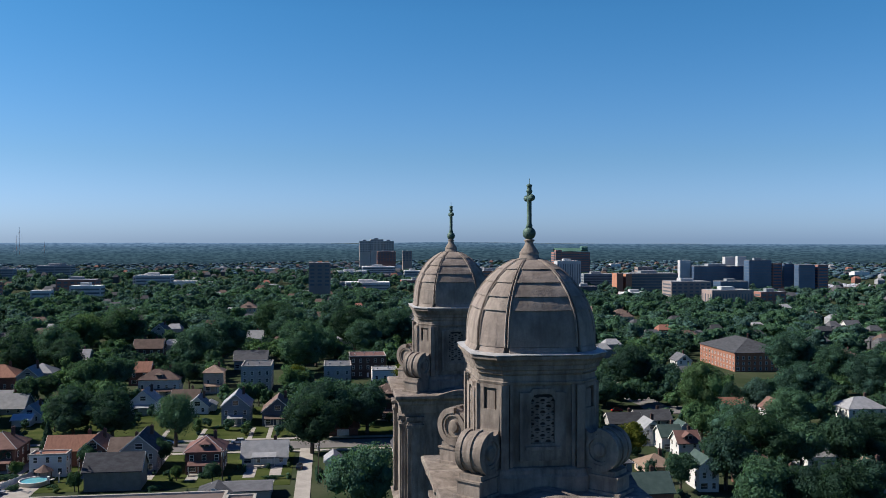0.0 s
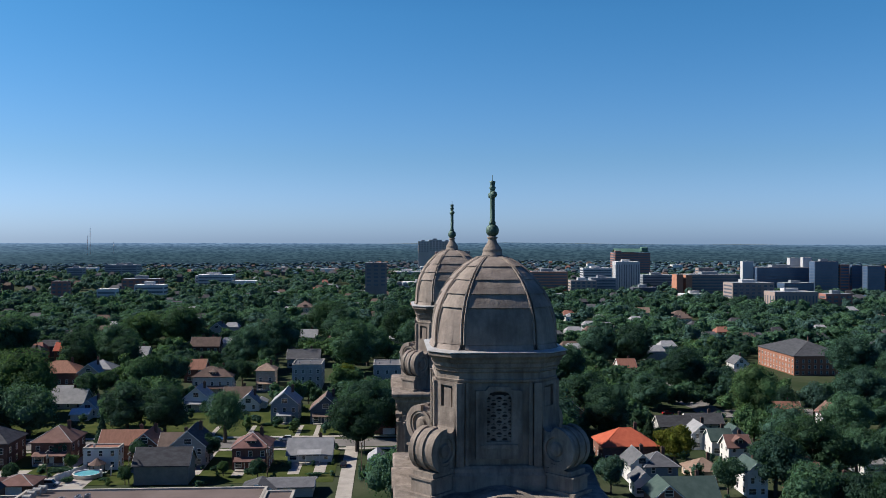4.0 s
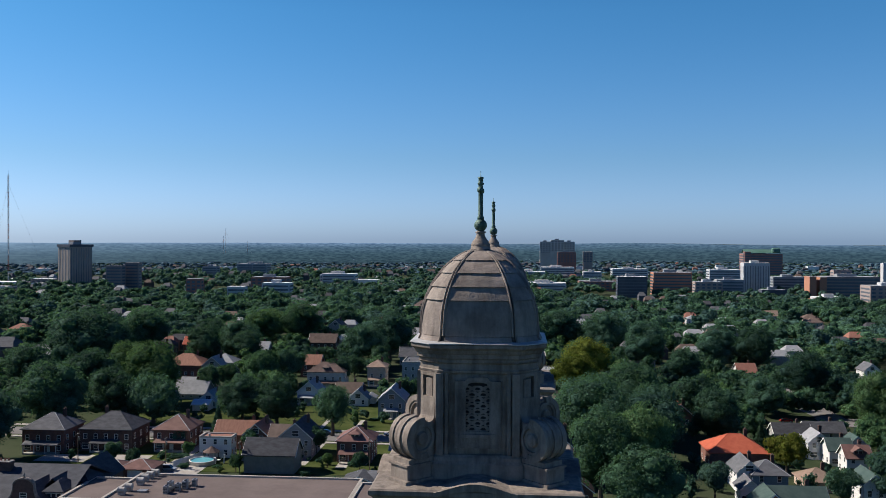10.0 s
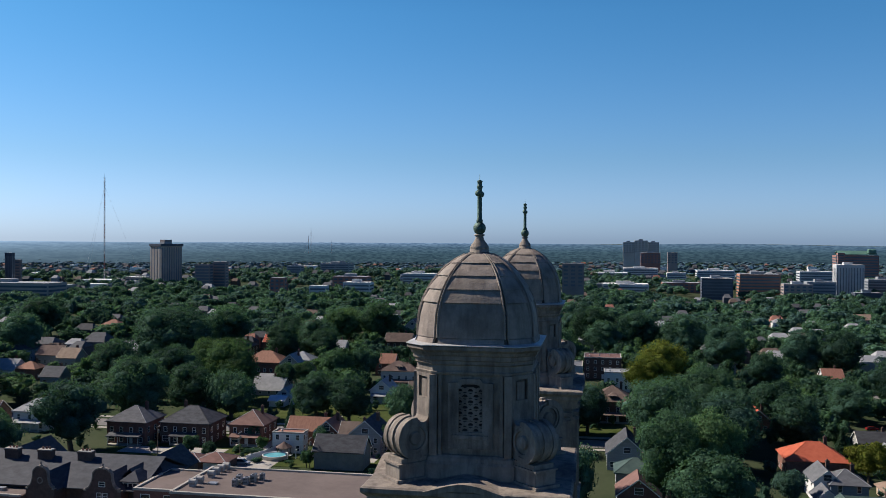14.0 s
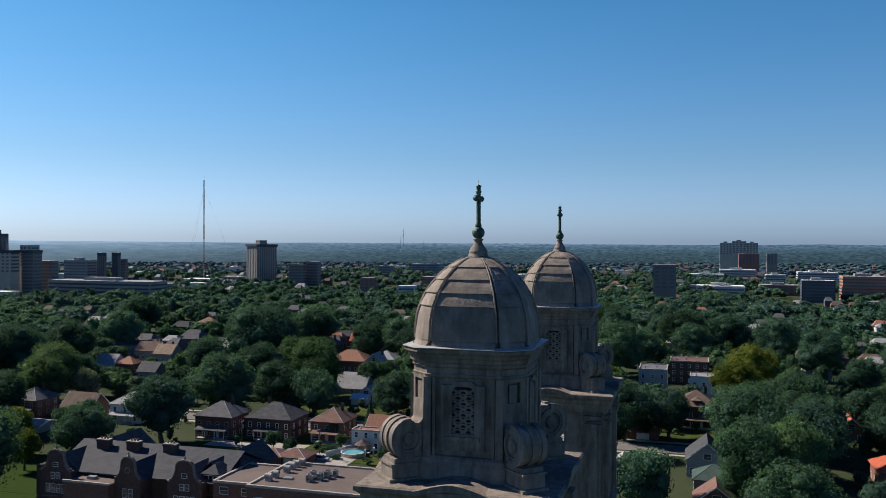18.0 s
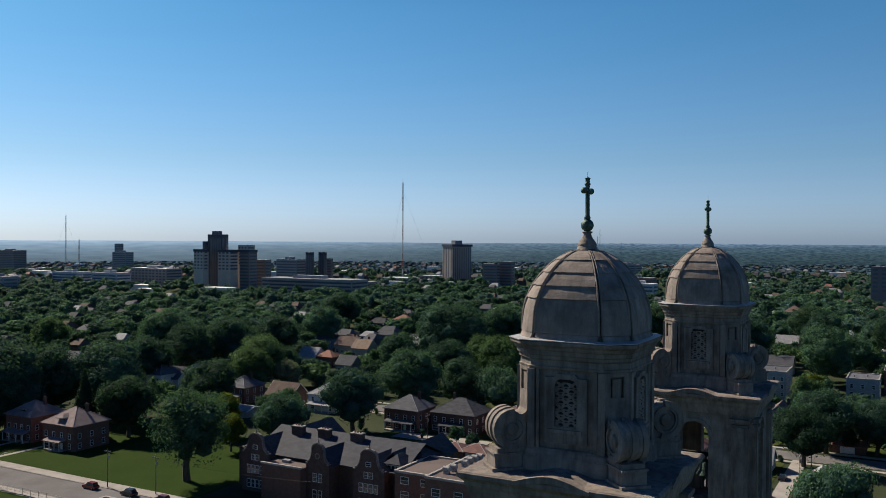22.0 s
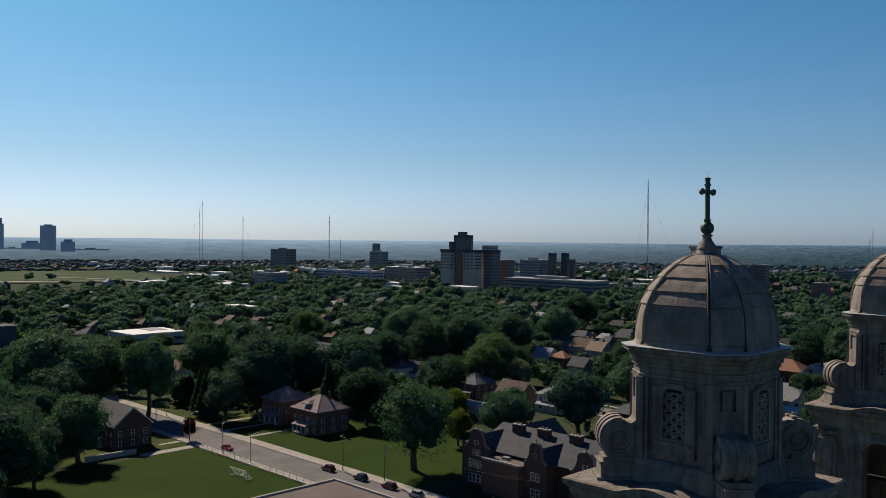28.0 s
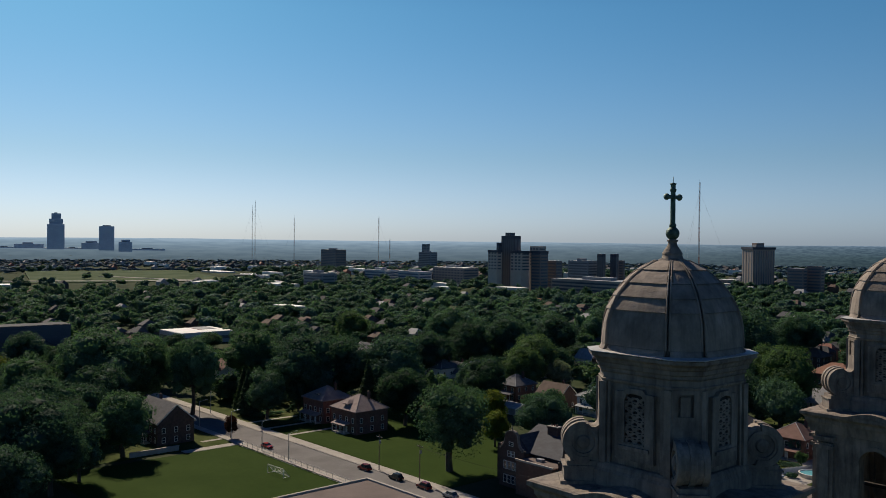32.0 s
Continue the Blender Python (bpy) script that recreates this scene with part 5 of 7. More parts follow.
tree(-251.3, 138.3, 13.4, 5.5, 'round2', 'dark', 297)
tree(-250.5, 60.4, 19.0, 8.2, 'round2', 'dark', 180)
tree(-253.1, 143.0, 29.7, 13.6, 'round1', 'dark', 214)
tree(-253.9, 160.4, 27.1, 12.3, 'round3', 'dark', 288)
tree(-237.5, 172.3, 28.4, 12.9, 'round2', 'dark', 239)
tree(-221.6, 148.1, 21.6, 5.1, 'conifer0', 'conifer', 72)
tree(-208.2, 153.7, 20.3, 8.9, 'round1', 'dark', 305)
tree(-227.9, 98.5, 7.3, 2.4, 'round3', 'red', 288)
tree(-393.0, 263.8, 25.0, 11.3, 'round3', 'light', 101)
tree(-325.9, 282.7, 31.8, 14.7, 'round1', 'mid', 311)
tree(-224.3, 230.9, 20.4, 8.9, 'round0', 'light', 179)
tree(-288.7, 275.7, 23.0, 10.3, 'round0', 'dark', 195)
tree(-227.5, 254.3, 18.4, 7.9, 'round0', 'dark', 166)
tree(-152.4, 163.0, 18.3, 7.9, 'round1', 'dark', 166)
tree(-182.7, 169.3, 13.8, 5.6, 'round3', 'yellow', 219)
tree(-274.7, 221.9, 22.9, 10.2, 'round3', 'dark', 115)
tree(-219.3, 196.8, 17.3, 7.4, 'round3', 'dark', 149)
tree(-394.0, 197.8, 21.0, 9.3, 'round3', 'mid', 194)
tree(-340.9, 192.4, 24.7, 11.1, 'round3', 'dark', 81)
tree(-112, 197, 6.2, 2.4, 'round3', 'mid', 10)
tree(-104, 192, 5.8, 2.2, 'round2', 'dark', 157)
tree(-99, 214, 7.4, 3.0, 'round3', 'dark', 146)
tree(-76, 212, 7.8, 3.2, 'round1', 'mid', 244)
tree(-57, 213, 8.2, 3.4, 'round0', 'dark', 62)
tree(-74, 190, 5.2, 1.9, 'round3', 'mid', 125)
tree(-46, 212, 6.6, 2.6, 'round2', 'mid', 20)
tree(-93, 205, 5.0, 1.8, 'round1', 'light', 200)
tree(-40, 192, 6.2, 2.4, 'round2', 'dark', 124)
tree(-50, 197, 4.6, 1.6, 'round1', 'light', 250)
tree(-257, 121, 17.5, 4.2, 'conifer0', 'conifer', 20)
tree(-266, 124, 16.5, 3.9, 'conifer0', 'conifer', 130)
tree(-154.5, 126.0, 25.0, 10.8, 'lacy0', 'mid', 120)
tree(-446, 180, 8.0, 7.0, 'wide0', 'dark', 10)
tree(-438, 198, 8.5, 7.0, 'wide0', 'mid', 60)
tree(-456, 166, 9.0, 7.5, 'wide0', 'dark', 140)
tree(-428, 212, 9.0, 6.5, 'wide0', 'mid', 200)
tree(-374.0, 66.6, 11.5, 8.5, 'wide0', 'yellow', 30)
tree(-369.0, 80.0, 10.0, 7.0, 'wide0', 'mid', 80)
tree(-369.0, 95.4, 18.0, 9.5, 'round1', 'dark', 130)
tree(-352.0, 107.6, 22.5, 11.0, 'round2', 'dark', 190)
tree(-336.0, 118.0, 23.0, 9.5, 'round3', 'dark', 250)


# ---- streets, lawns and paths ----
def slab(name, x0, y0, x1, y1, z0, z1, mat, label, category="", kind="structure"):
    return tagged(part(name, box(x0, y0, z0, x1, y1, z1), mat), label, category, kind=kind)


slab("road", -330, 99.0, 40, 110.5, -0.3, 0.02, ASPHALT, "worn pale asphalt street", "road")
slab("road", -330, 230.0, 25, 240.5, -0.3, 0.02, ASPHALT, "worn asphalt side street", "road")
slab("pavement", -330, 111.0, -90, 114.5, -0.2, 0.16, CONCRETE, "pale concrete pavement beside the street", "pavement")
slab("pavement", -300, 96.3, -135, 98.4, -0.2, 0.16, CONCRETE, "pale concrete pavement beside the field", "pavement")
slab("pavement", -330, 243.0, 20, 245.0, -0.2, 0.14, CONCRETE, "concrete pavement along the side street", "pavement")
slab("pavement", -330, 226.0, 20, 228.0, -0.2, 0.14, CONCRETE, "concrete pavement along the side street", "pavement")
for y in (98.45, 110.55):
    slab("kerb", -330, y, 40, y + 0.4, -0.2, 0.15, CONCRETE, "concrete kerb of the street", "kerb")
slab("alley", -18.5, 175, -14.5, 230, -0.3, 0.06, CONCRETE, "pale concrete alley between gardens", "road")
slab("sports_field", -218.4, 40, -118, 96, -0.3, 0.06, FIELD, "mown green sports field", "field")
slab("lawn", -236, 114.6, -142, 172, -0.3, 0.05, FIELD, "broad mown lawn beside the street", "lawn")
slab("lawn", -140, 190, -20, 225.8, -0.3, 0.03, GRASS, "patchy garden lawns behind the houses", "lawn")
slab("lawn", -140, 245.2, 20, 300, -0.3, 0.03, GRASS, "front lawns along the side street", "lawn")
slab("lawn", -300, 114.6, -236.2, 160, -0.3, 0.04, GRASS, "lawn beside the street", "lawn")
slab("lawn", -300, 40, -222.2, 96, -0.3, 0.04, GRASS, "shaded lawn under trees", "lawn")
for x, y0, y1 in ((-234, 114.5, 134), (-246, 114.5, 134), (-221, 114.5, 136), (-258, 89, 96), (-230, 89, 96)):
    slab("garden_path", x, y0, x + 1.6, y1, -0.2, 0.09, CONCRETE, "concrete garden path to a house", "path")
for x in (-96, -78, -60, -48, -33, -26, -2):
    slab("driveway", x, 196 + (x % 7), x + 3.2, 226, -0.2, 0.08, CONCRETE, "pale concrete driveway", "driveway")
for x in (-86, -64, -52, -36, -30, -14):
    slab("garden_path", x, 245, x + 1.5, 262, -0.2, 0.09, CONCRETE, "concrete garden path to a house", "path")
slab("yard", -136, 197, -121, 205, -0.2, 0.07, CONCRETE, "pale concrete yard behind brick houses", "yard")
slab("yard", -118, 198, -104, 206, -0.2, 0.075, CONCRETE, "pale concrete yard behind brick houses", "yard")
slab("car_park", -100, 186, -84, 199, -0.2, 0.07, CONCRETE, "concrete yard behind the houses", "yard")
slab("road", 118, 306, 130, 430, -8.0, -4.75, ASPHALT, "side street running away under trees", "road")
slab("road", 60, 291, 210, 306, -8.0, -4.7, ASPHALT, "cross street beside small houses", "road")
slab("garden_path", -222, 79, -218.6, 96, -0.2, 0.12, CONCRETE, "pale concrete path at the end of the field", "path")
slab("churchyard", -60, -60, 60, 90, -0.3, 0.03, GRASS, "lawn round the church", "lawn")


# ---- school with curved gables ----
SLATE = material("dark_slate", (0.036, 0.040, 0.050), (0.060, 0.065, 0.079), 0.5, 0.8, grain=4, stretch=(1, 1, 3), spec=0.2)


def dutch_gable(w, eave, peak):
    h = w / 2
    pts = [(-h, -0.5), (h, -0.5), (h, eave), (h * 0.86, eave), (h * 0.86, eave + 0.35)]
    for i in range(7):
        t = math.pi / 2 * i / 6
        pts.append((h * 0.86 - h * 0.36 * math.sin(t), eave + 0.35 + (peak - eave - 1.2) * (1 - math.cos(t)) * 0.9))
    for i in range(7):
        t = math.pi * (0.12 + 0.76 * i / 6)
        pts.append((h * 0.46 * math.cos(t), peak - 1.15 + 1.15 * math.sin(t)))
    for i in range(7):
        t = math.pi / 2 * (1 - i / 6)
        pts.append((-h * 0.86 + h * 0.36 * math.sin(t), eave + 0.35 + (peak - eave - 1.2) * (1 - math.cos(t)) * 0.9))
    pts += [(-h * 0.86, eave + 0.35), (-h * 0.86, eave), (-h, eave)]
    return pts


def build_school():
    sc = empty("school", pose(-113, 141, 0), "brown brick school with curved gables and slate roof", "school")
    part("wall", box(-28, -10, -0.5, 22, 12, 9.6), WALLS["dark_brick"], sc)
    roof = part("roof", gable_roof(44, 22, 9.5, 14.3, "x", 0.3), SLATE, sc, "grey slate roof")
    bmesh_w = gable_roof(8.6, 24, 9.5, 13.4, "y", 0.3)
    bmesh.ops.translate(bmesh_w, verts=bmesh_w.verts[:], vec=(18, 4, 0))
    part("wing_roof", bmesh_w, ROOFS["dark"], sc)
    bmesh_w = gable_roof(9, 30, 9.5, 13.2, "y", 0.2)
    bmesh.ops.translate(bmesh_w, verts=bmesh_w.verts[:], vec=(-19.6, 4, 0))
    part("wing_roof", bmesh_w, ROOFS["dark"], sc)
    part("wing_wall", box(13.8, -9.9, -0.5, 22.3, 16, 9.4), WALLS["dark_brick"], sc)
    for x, w, y in ((-19.6, 8.8, -13.5), (0.6, 6.8, -14.5), (14.6, 8.8, -13.5)):
        g = part("gable_front", prism(dutch_gable(w, 9.8, 14.6), Matrix.Translation((x, y, 0)), 0.7), WALLS["dark_brick"], sc, "curved brick gable")
        part("gable_coping", prism([(px * 1.02, pz + 0.16) for px, pz in dutch_gable(w, 9.8, 14.6)[2:]] + [(px * 0.97, pz - 0.12) for px, pz in dutch_gable(w, 9.8, 14.6)[2:]][::-1], Matrix.Translation((x, y - 0.1, 0)), 0.9), STONE, g)
        part("gable_finial", lathe([(0.3, 14.5), (0.3, 14.9), (0.12, 15.0), (0.22, 15.25), (0.05, 15.7)], 8, x, y + 0.35), STONE, g)
        part("gable_wing", box(x - w / 2 + 0.2, y + 0.7, -0.5, x + w / 2 - 0.2, -9.5, 9.5), WALLS["dark_brick"], sc)
        gr = gable_roof(w - 0.3, 14, 9.5, 12.9, "y", 0.1)
        bmesh.ops.translate(gr, verts=gr.verts[:], vec=(x, y + 7.9, 0))
        part("gable_roof", gr, SLATE, sc)
        for z in (2.0, 5.6, 8.6) if w > 7 else (2.4, 6.4):
            for u in (-2.1, -0.7, 0.7, 2.1) if w > 7 else (-0.8, 0.8):
                if z > 8 and abs(u) > 1:
                    continue
                add_window(sc, "s", pose(x + u, y, z) @ Matrix.Diagonal((1, 1, 1.25 if z < 8 else 0.9, 1)))
        if w > 7:
            add_window(sc, "l", pose(x, y, 11.2))
        else:
            bm = bmesh.new()
            rings(bm, [[(x + r * math.cos(2 * math.pi * i / 16), y - dy, 11.6 + r * math.sin(2 * math.pi * i / 16)) for i in range(16)] for r, dy in ((0.75, -0.1), (0.75, 0.08), (0.5, 0.08), (0.5, -0.05))])
            bmesh.ops.recalc_face_normals(bm, faces=bm.faces[:])
            part("round_window", bm, STONE, sc, "round stone-rimmed window")
    for x, y in ((-14.5, -2.5), (-6.2, -2.3), (3.7, -2.0)):
        bm = bmesh.new()
        add_box(bm, x - 1.7, y - 0.8, 11, x + 1.7, y + 0.8, 15.0)
        add_box(bm, x - 1.85, y - 0.95, 14.7, x + 1.85, y + 0.95, 15.05)
        stack = part("chimney", bm, WALLS["dark_brick"], sc, "broad brick chimney stack")
        part("chimney_cap", box(x - 1.75, y - 0.85, 15.05, x + 1.75, y + 0.85, 15.25, bevel=0.03), CONCRETE, stack, "pale concrete cap")
        for u in (-0.8, 0.1, 0.9):
            part("chimney_pot", lathe([(0.2, 15.2), (0.22, 15.3), (0.17, 15.7), (0.2, 15.75)], 8, x + u, y), WALLS["brick"], stack)
    for x, y in ((19.2, -10), (21.0, -2.5)):
        part("dormer", box(x - 1.9, y, 9.0, x + 1.9, y + 6, 11.2), WHITE_TRIM, sc, "hipped dormer")
        g = hip_roof(4.2, 6.6, 11.2, 13.0, 0.25)
        bmesh.ops.translate(g, verts=g.verts[:], vec=(x, y + 3, 0))
        part("dormer_roof", g, SLATE, sc)
        for u in (-1.1, 0, 1.1):
            linked("window", WIN_PANE["l"], sc, pose(x + u, y - 0.03, 10.2) @ Matrix.Diagonal((0.62, 1, 1, 1)))
    part("front_bay", box(-15.0, -16.5, -0.5, -2.9, -9.8, 8.4), WALLS["brick"], sc, "brown brick front bay with flat roof")
    part("bay_roof", box(-14.8, -16.3, 8.4, -3.1, -10, 8.46), ROOFS["gravel"], sc)
    for x, w in ((-9.8, 16.0),):
        bm = bmesh.new()
        add_box(bm, -15.2, -16.7, 8.4, -2.7, -16.2, 8.85)
        part("bay_parapet", bm, CONCRETE, sc)
    part("roof_vent", box(-11, -13.5, 8.45, -9, -12.2, 9.1), METAL, sc)
    FOOT.append((-113, 141, 26))


build_school()


def build_flat_hall(x0, y0, x1, y1, z, label, step=0.0):
    hall = empty("flat_roofed_hall", pose(0, 0, 0), label, "building")
    part("wall", box(x0, y0, -0.5, x1, y1, z - 0.5), WALLS["brick"], hall)
    part("roof", box(x0 + 0.3, y0 + 0.3, z - 0.5, x1 - 0.3, y1 - 0.3, z - 0.35), ROOFS["gravel"], hall, "brown gravel roof")
    for a in ((x0 - 0.15, y0 - 0.15, x1 + 0.15, y0 + 0.45), (x0 - 0.15, y1 - 0.45, x1 + 0.15, y1 + 0.15), (x0 - 0.15, y0 + 0.45, x0 + 0.45, y1 - 0.45), (x1 - 0.45, y0 + 0.45, x1 + 0.15, y1 - 0.45)):
        part("coping", box(a[0], a[1], z - 0.5, a[2], a[3], z), CONCRETE, hall, "pale stone coping")
    n = int((x1 - x0) / 5)
    for i in range(n):
        for zz in (2.5, 6.0, 9.3):
            if zz < z - 1.5:
                add_window(hall, "w", pose(x0 + (i + 0.5) * (x1 - x0) / n, y0, zz))
    FOOT.append(((x0 + x1) / 2, (y0 + y1) / 2, 28))
    return hall


hall_a = build_flat_hall(-79.5, 121.2, -30.5, 141.6, 12.6, "brick hall with brown gravel roof and pale coping")
hall_b = build_flat_hall(-30.3, 119.0, -24.5, 138.6, 12.6, "narrow brick stair block with flat gravel roof")
hall_c = build_flat_hall(-128.6, 34.0, -74, 78.2, 12.0, "large brick gymnasium with flat gravel roof")
hall_d = build_flat_hall(-90.2, 126.0, -79.7, 142.0, 11.4, "low brick link with flat roof")


def ac_unit(x, y, z, s, m_label):
    u = empty("rooftop_ac_unit", pose(x, y, z, 0, 0, 3) @ Matrix.Diagonal((0.55, 1.0, 1.12, 1)), m_label, "air conditioner", "rooftop units")
    part("casing", box(-0.9 * s, -0.7 * s, 0, 0.9 * s, 0.7 * s, 1.5 * s, bevel=0.04), METAL, u)
    part("fan_grille", lathe([(0.5 * s, 1.5 * s), (0.5 * s, 1.58 * s), (0.1, 1.6 * s)], 12), BLACK, u)
    for i in range(4):
        part("louvre", box(-0.8 * s, -0.72 * s - 0.02, (0.25 + 0.28 * i) * s, 0.8 * s, -0.7 * s, (0.35 + 0.28 * i) * s), BLACK, u)
    return u


for x, y, s in ((-68.5, 128.2, 0.95), (-68.7, 131.0, 1.0), (-66.7, 129.9, 0.95), (-65.9, 131.8, 1.0), (-64.6, 133.6, 0.9), (-66.6, 134.4, 0.7)):
    ac_unit(x, y, 12.25, s, "grey metal air conditioning unit on the roof")


def drum_fan(x, y, turn):
    """A pale sheet-metal exhaust drum lying on a curb."""
    v = empty("roof_fan", pose(x, y, 12.25, 0, 0, turn) @ Matrix.Scale(0.8, 4), "pale metal exhaust drum on a low curb", "ventilator", "rooftop units")
    bm = bmesh.new()
    rings(bm, [[(u, r * math.cos(2 * math.pi * i / 14), 1.25 + r * math.sin(2 * math.pi * i / 14)) for i in range(14)] for u, r in ((-0.95, 0.5), (-0.95, 0.78), (-0.7, 0.78), (-0.68, 0.72), (0.68, 0.72), (0.7, 0.78), (0.95, 0.78), (0.95, 0.5))])
    bmesh.ops.recalc_face_normals(bm, faces=bm.faces[:])
    part("drum", bm, FAN_PAINT, v)
    part("curb", box(-0.8, -0.6, -0.05, 0.8, 0.6, 0.6), METAL, v)
    for u in (-0.5, 0.5):
        part("saddle", box(u - 0.08, -0.55, 0.55, u + 0.08, 0.55, 0.85), METAL, v)


FAN_PAINT = material("chalky_fan_paint", (0.30, 0.285, 0.265), (0.42, 0.40, 0.37), 0.8, 0.6, grain=5)
for x, y, t in ((-77.0, 126.4, 0), (-76.7, 129.0, 0), (-76.2, 133.6, 0), (-76.4, 136.4, 0), (-76.2, 138.6, 0), (-75.8, 140.4, 0)):
    drum_fan(x, y, t)
hatch = empty("roof_hatch", pose(-73.6, 128.8, 12.25), "low pale roof hatch on the gravel", "hatch")
part("lid", box(-1.0, -0.7, 0.25, 1.0, 0.7, 0.38, bevel=0.03), METAL, hatch)
part("curb", box(-0.9, -0.6, -0.05, 0.9, 0.6, 0.25), METAL, hatch)
duct = empty("roof_duct", pose(-67.4, 131.6, 12.25, 0, 0, 60), "grey sheet-metal duct between roof units", "duct")
part("run", box(-3.0, -0.35, 0.4, 3.0, 0.35, 0.95, bevel=0.03), METAL, duct)
for u in (-2.2, 0, 2.2):
    part("stand", box(u - 0.08, -0.3, -0.05, u + 0.08, 0.3, 0.4), METAL, duct)


# ---- pool, goal, fences, poles, cars ----
WATER = material("pool_water", (0.11, 0.36, 0.42), (0.15, 0.44, 0.50), 0.5, 0.1)
pool = empty("swimming_pool", pose(-86.5, 198.5, 0.0), "round above-ground pool with turquoise water", "pool")
part("wall", lathe([(3.6, 0.0), (3.6, 1.05), (3.75, 1.1), (3.75, 1.18), (3.4, 1.18), (3.4, 0.9)], 24), WALLS["white"], pool, smooth=True)
part("water", lathe([(3.4, 0.9), (3.38, 0.95), (0.1, 0.952)], 24), WATER, pool, "turquoise water")
part("ladder", box(3.3, -0.4, 0, 3.9, 0.4, 1.9), WHITE_TRIM, pool)
SLIDE = empty("pool_slide", pose(-81.5, 199.5, 0.0), "small white pool slide", "slide")
part("chute", prism([(-1.5, 0.9), (-0.2, 1.0), (0.9, 2.6), (1.3, 2.6), (1.3, 2.4), (0.9, 2.4), (-0.2, 0.8), (-1.5, 0.7)], pose(0, -0.35, 0), 0.7), WHITE_TRIM, SLIDE)
part("support", box(0.9, -0.3, 0, 1.1, 0.3, 2.4), WHITE_TRIM, SLIDE)


def tube(bm, p, q, r, n=6):
    p, q = Vector(p), Vector(q)
    ax = (q - p).normalized()
    s = ax.orthogonal().normalized()
    u = ax.cross(s)
    rings(bm, [[c + (s * math.cos(2 * math.pi * i / n) + u * math.sin(2 * math.pi * i / n)) * r for i in range(n)] for c in (p, q)])


goal = empty("soccer_goal", pose(-180.8, 86.6, 0.06, 0, 0, 4), "white tubular soccer goal on the grass", "goal")
bm = bmesh.new()
for p, q in (((-3.6, 0, 0), (-3.6, 0, 2.4)), ((3.6, 0, 0), (3.6, 0, 2.4)), ((-3.6, 0, 2.4), (3.6, 0, 2.4))):
    tube(bm, p, q, 0.09)
part("front_frame", bm, WHITE_TRIM, goal)
bm = bmesh.new()
for p, q in (((-3.6, 0, 2.4), (-3.6, 2.0, 0.05)), ((3.6, 0, 2.4), (3.6, 2.0, 0.05)), ((-3.6, 2.0, 0.05), (3.6, 2.0, 0.05)), ((-3.6, 0, 0.05), (-3.6, 2.0, 0.05)), ((3.6, 0, 0.05), (3.6, 2.0, 0.05))):
    tube(bm, p, q, 0.06)
part("back_frame", bm, WHITE_TRIM, goal)
bm = bmesh.new()
for i in range(13):
    x = -3.6 + 0.6 * i
    tube(bm, (x, 0, 2.4), (x, 2.0, 0.05), 0.018, 3)
for i in range(1, 5):
    k = i / 5
    tube(bm, (-3.6, 2 * k, 2.4 - 2.35 * k), (3.6, 2 * k, 2.4 - 2.35 * k), 0.018, 3)
part("net", bm, WHITE_TRIM, goal, "white net")

fence = empty("chain_link_fence", pose(0, 0, 0), "grey chain-link fence round the field", "fence")
for i in range(34):
    part("post", lathe([(0.05, 0), (0.05, 2.1)], 6, -218 + i * 3.0, 95.6), METAL, fence)
for z in (0.15, 1.1, 2.05):
    part("rail", box(-218, 95.57, z, -122, 95.63, z + 0.05), METAL, fence)
wallf = empty("field_wall", pose(0, 0, 0), "low pale concrete wall at the end of the field", "wall")
part("wall", box(-224.0, 64, 0, -223.4, 79, 1.4), CONCRETE, wallf)
part("coping", box(-224.1, 63.9, 1.4, -223.3, 79.1, 1.52), CONCRETE, wallf)


def pole(x, y, h, lamp=True, turn=0, wires=0):
    base = land(x, y)
    p = empty("street_lamp" if lamp else "utility_pole", pose(x, y, base, 0, 0, turn), "grey metal street lamp beside the street" if lamp else "wooden utility pole with crossarm", "lamp" if lamp else "pole", "street poles")
    part("pole", lathe([(0.16, -0.3), (0.14, 0.5), (0.09, h)], 8), METAL if lamp else WOOD, p)
    if lamp:
        bm = bmesh.new()
        tube(bm, (0, 0, h - 0.2), (0, 2.2, h + 0.3), 0.05)
        part("arm", bm, METAL, p)
        part("lamp_head", box(-0.18, 2.0, h + 0.18, 0.18, 2.9, h + 0.38, bevel=0.05), METAL, p)
    else:
        part("crossarm", box(-1.3, -0.07, h - 0.9, 1.3, 0.07, h - 0.72), WOOD, p)
        for u in (-1.1, -0.4, 0.4, 1.1):
            part("insulator", lathe([(0.05, h - 0.72), (0.07, h - 0.6), (0.03, h - 0.52)], 6, u, 0), WHITE_TRIM, p)
        part("transformer", lathe([(0.28, h - 2.6), (0.3, h - 2.5), (0.3, h - 1.7), (0.1, h - 1.6)], 8, 0.35, 0), METAL, p)
    return p


for x, y, h, l, t in ((-226, 97.6, 9, 1, 0), (-207, 97.6, 9, 1, 0), (-192, 97.6, 8, 1, 0), (-167.5, 111.4, 10, 0, 0), (-152, 113, 10, 0, 0), (-268, 111.8, 9, 1, 180), (-248, 97.6, 9, 1, 0), (-38, 196, 9, 0, 90), (-12.6, 196, 10, 0, 90), (-12.6, 222, 10, 0, 90), (-95, 193, 9, 0, 90), (-122, 196, 9, 0, 90), (-73, 190, 9, 0, 90), (110, 214, 10, 0, 90), (-20, 242, 9, 1, 180)):
    pole(x, y, h, bool(l), t)
cable = empty("overhead_cable", pose(0, 0, 0), "thin black overhead cable between poles", "cable")
bm = bmesh.new()
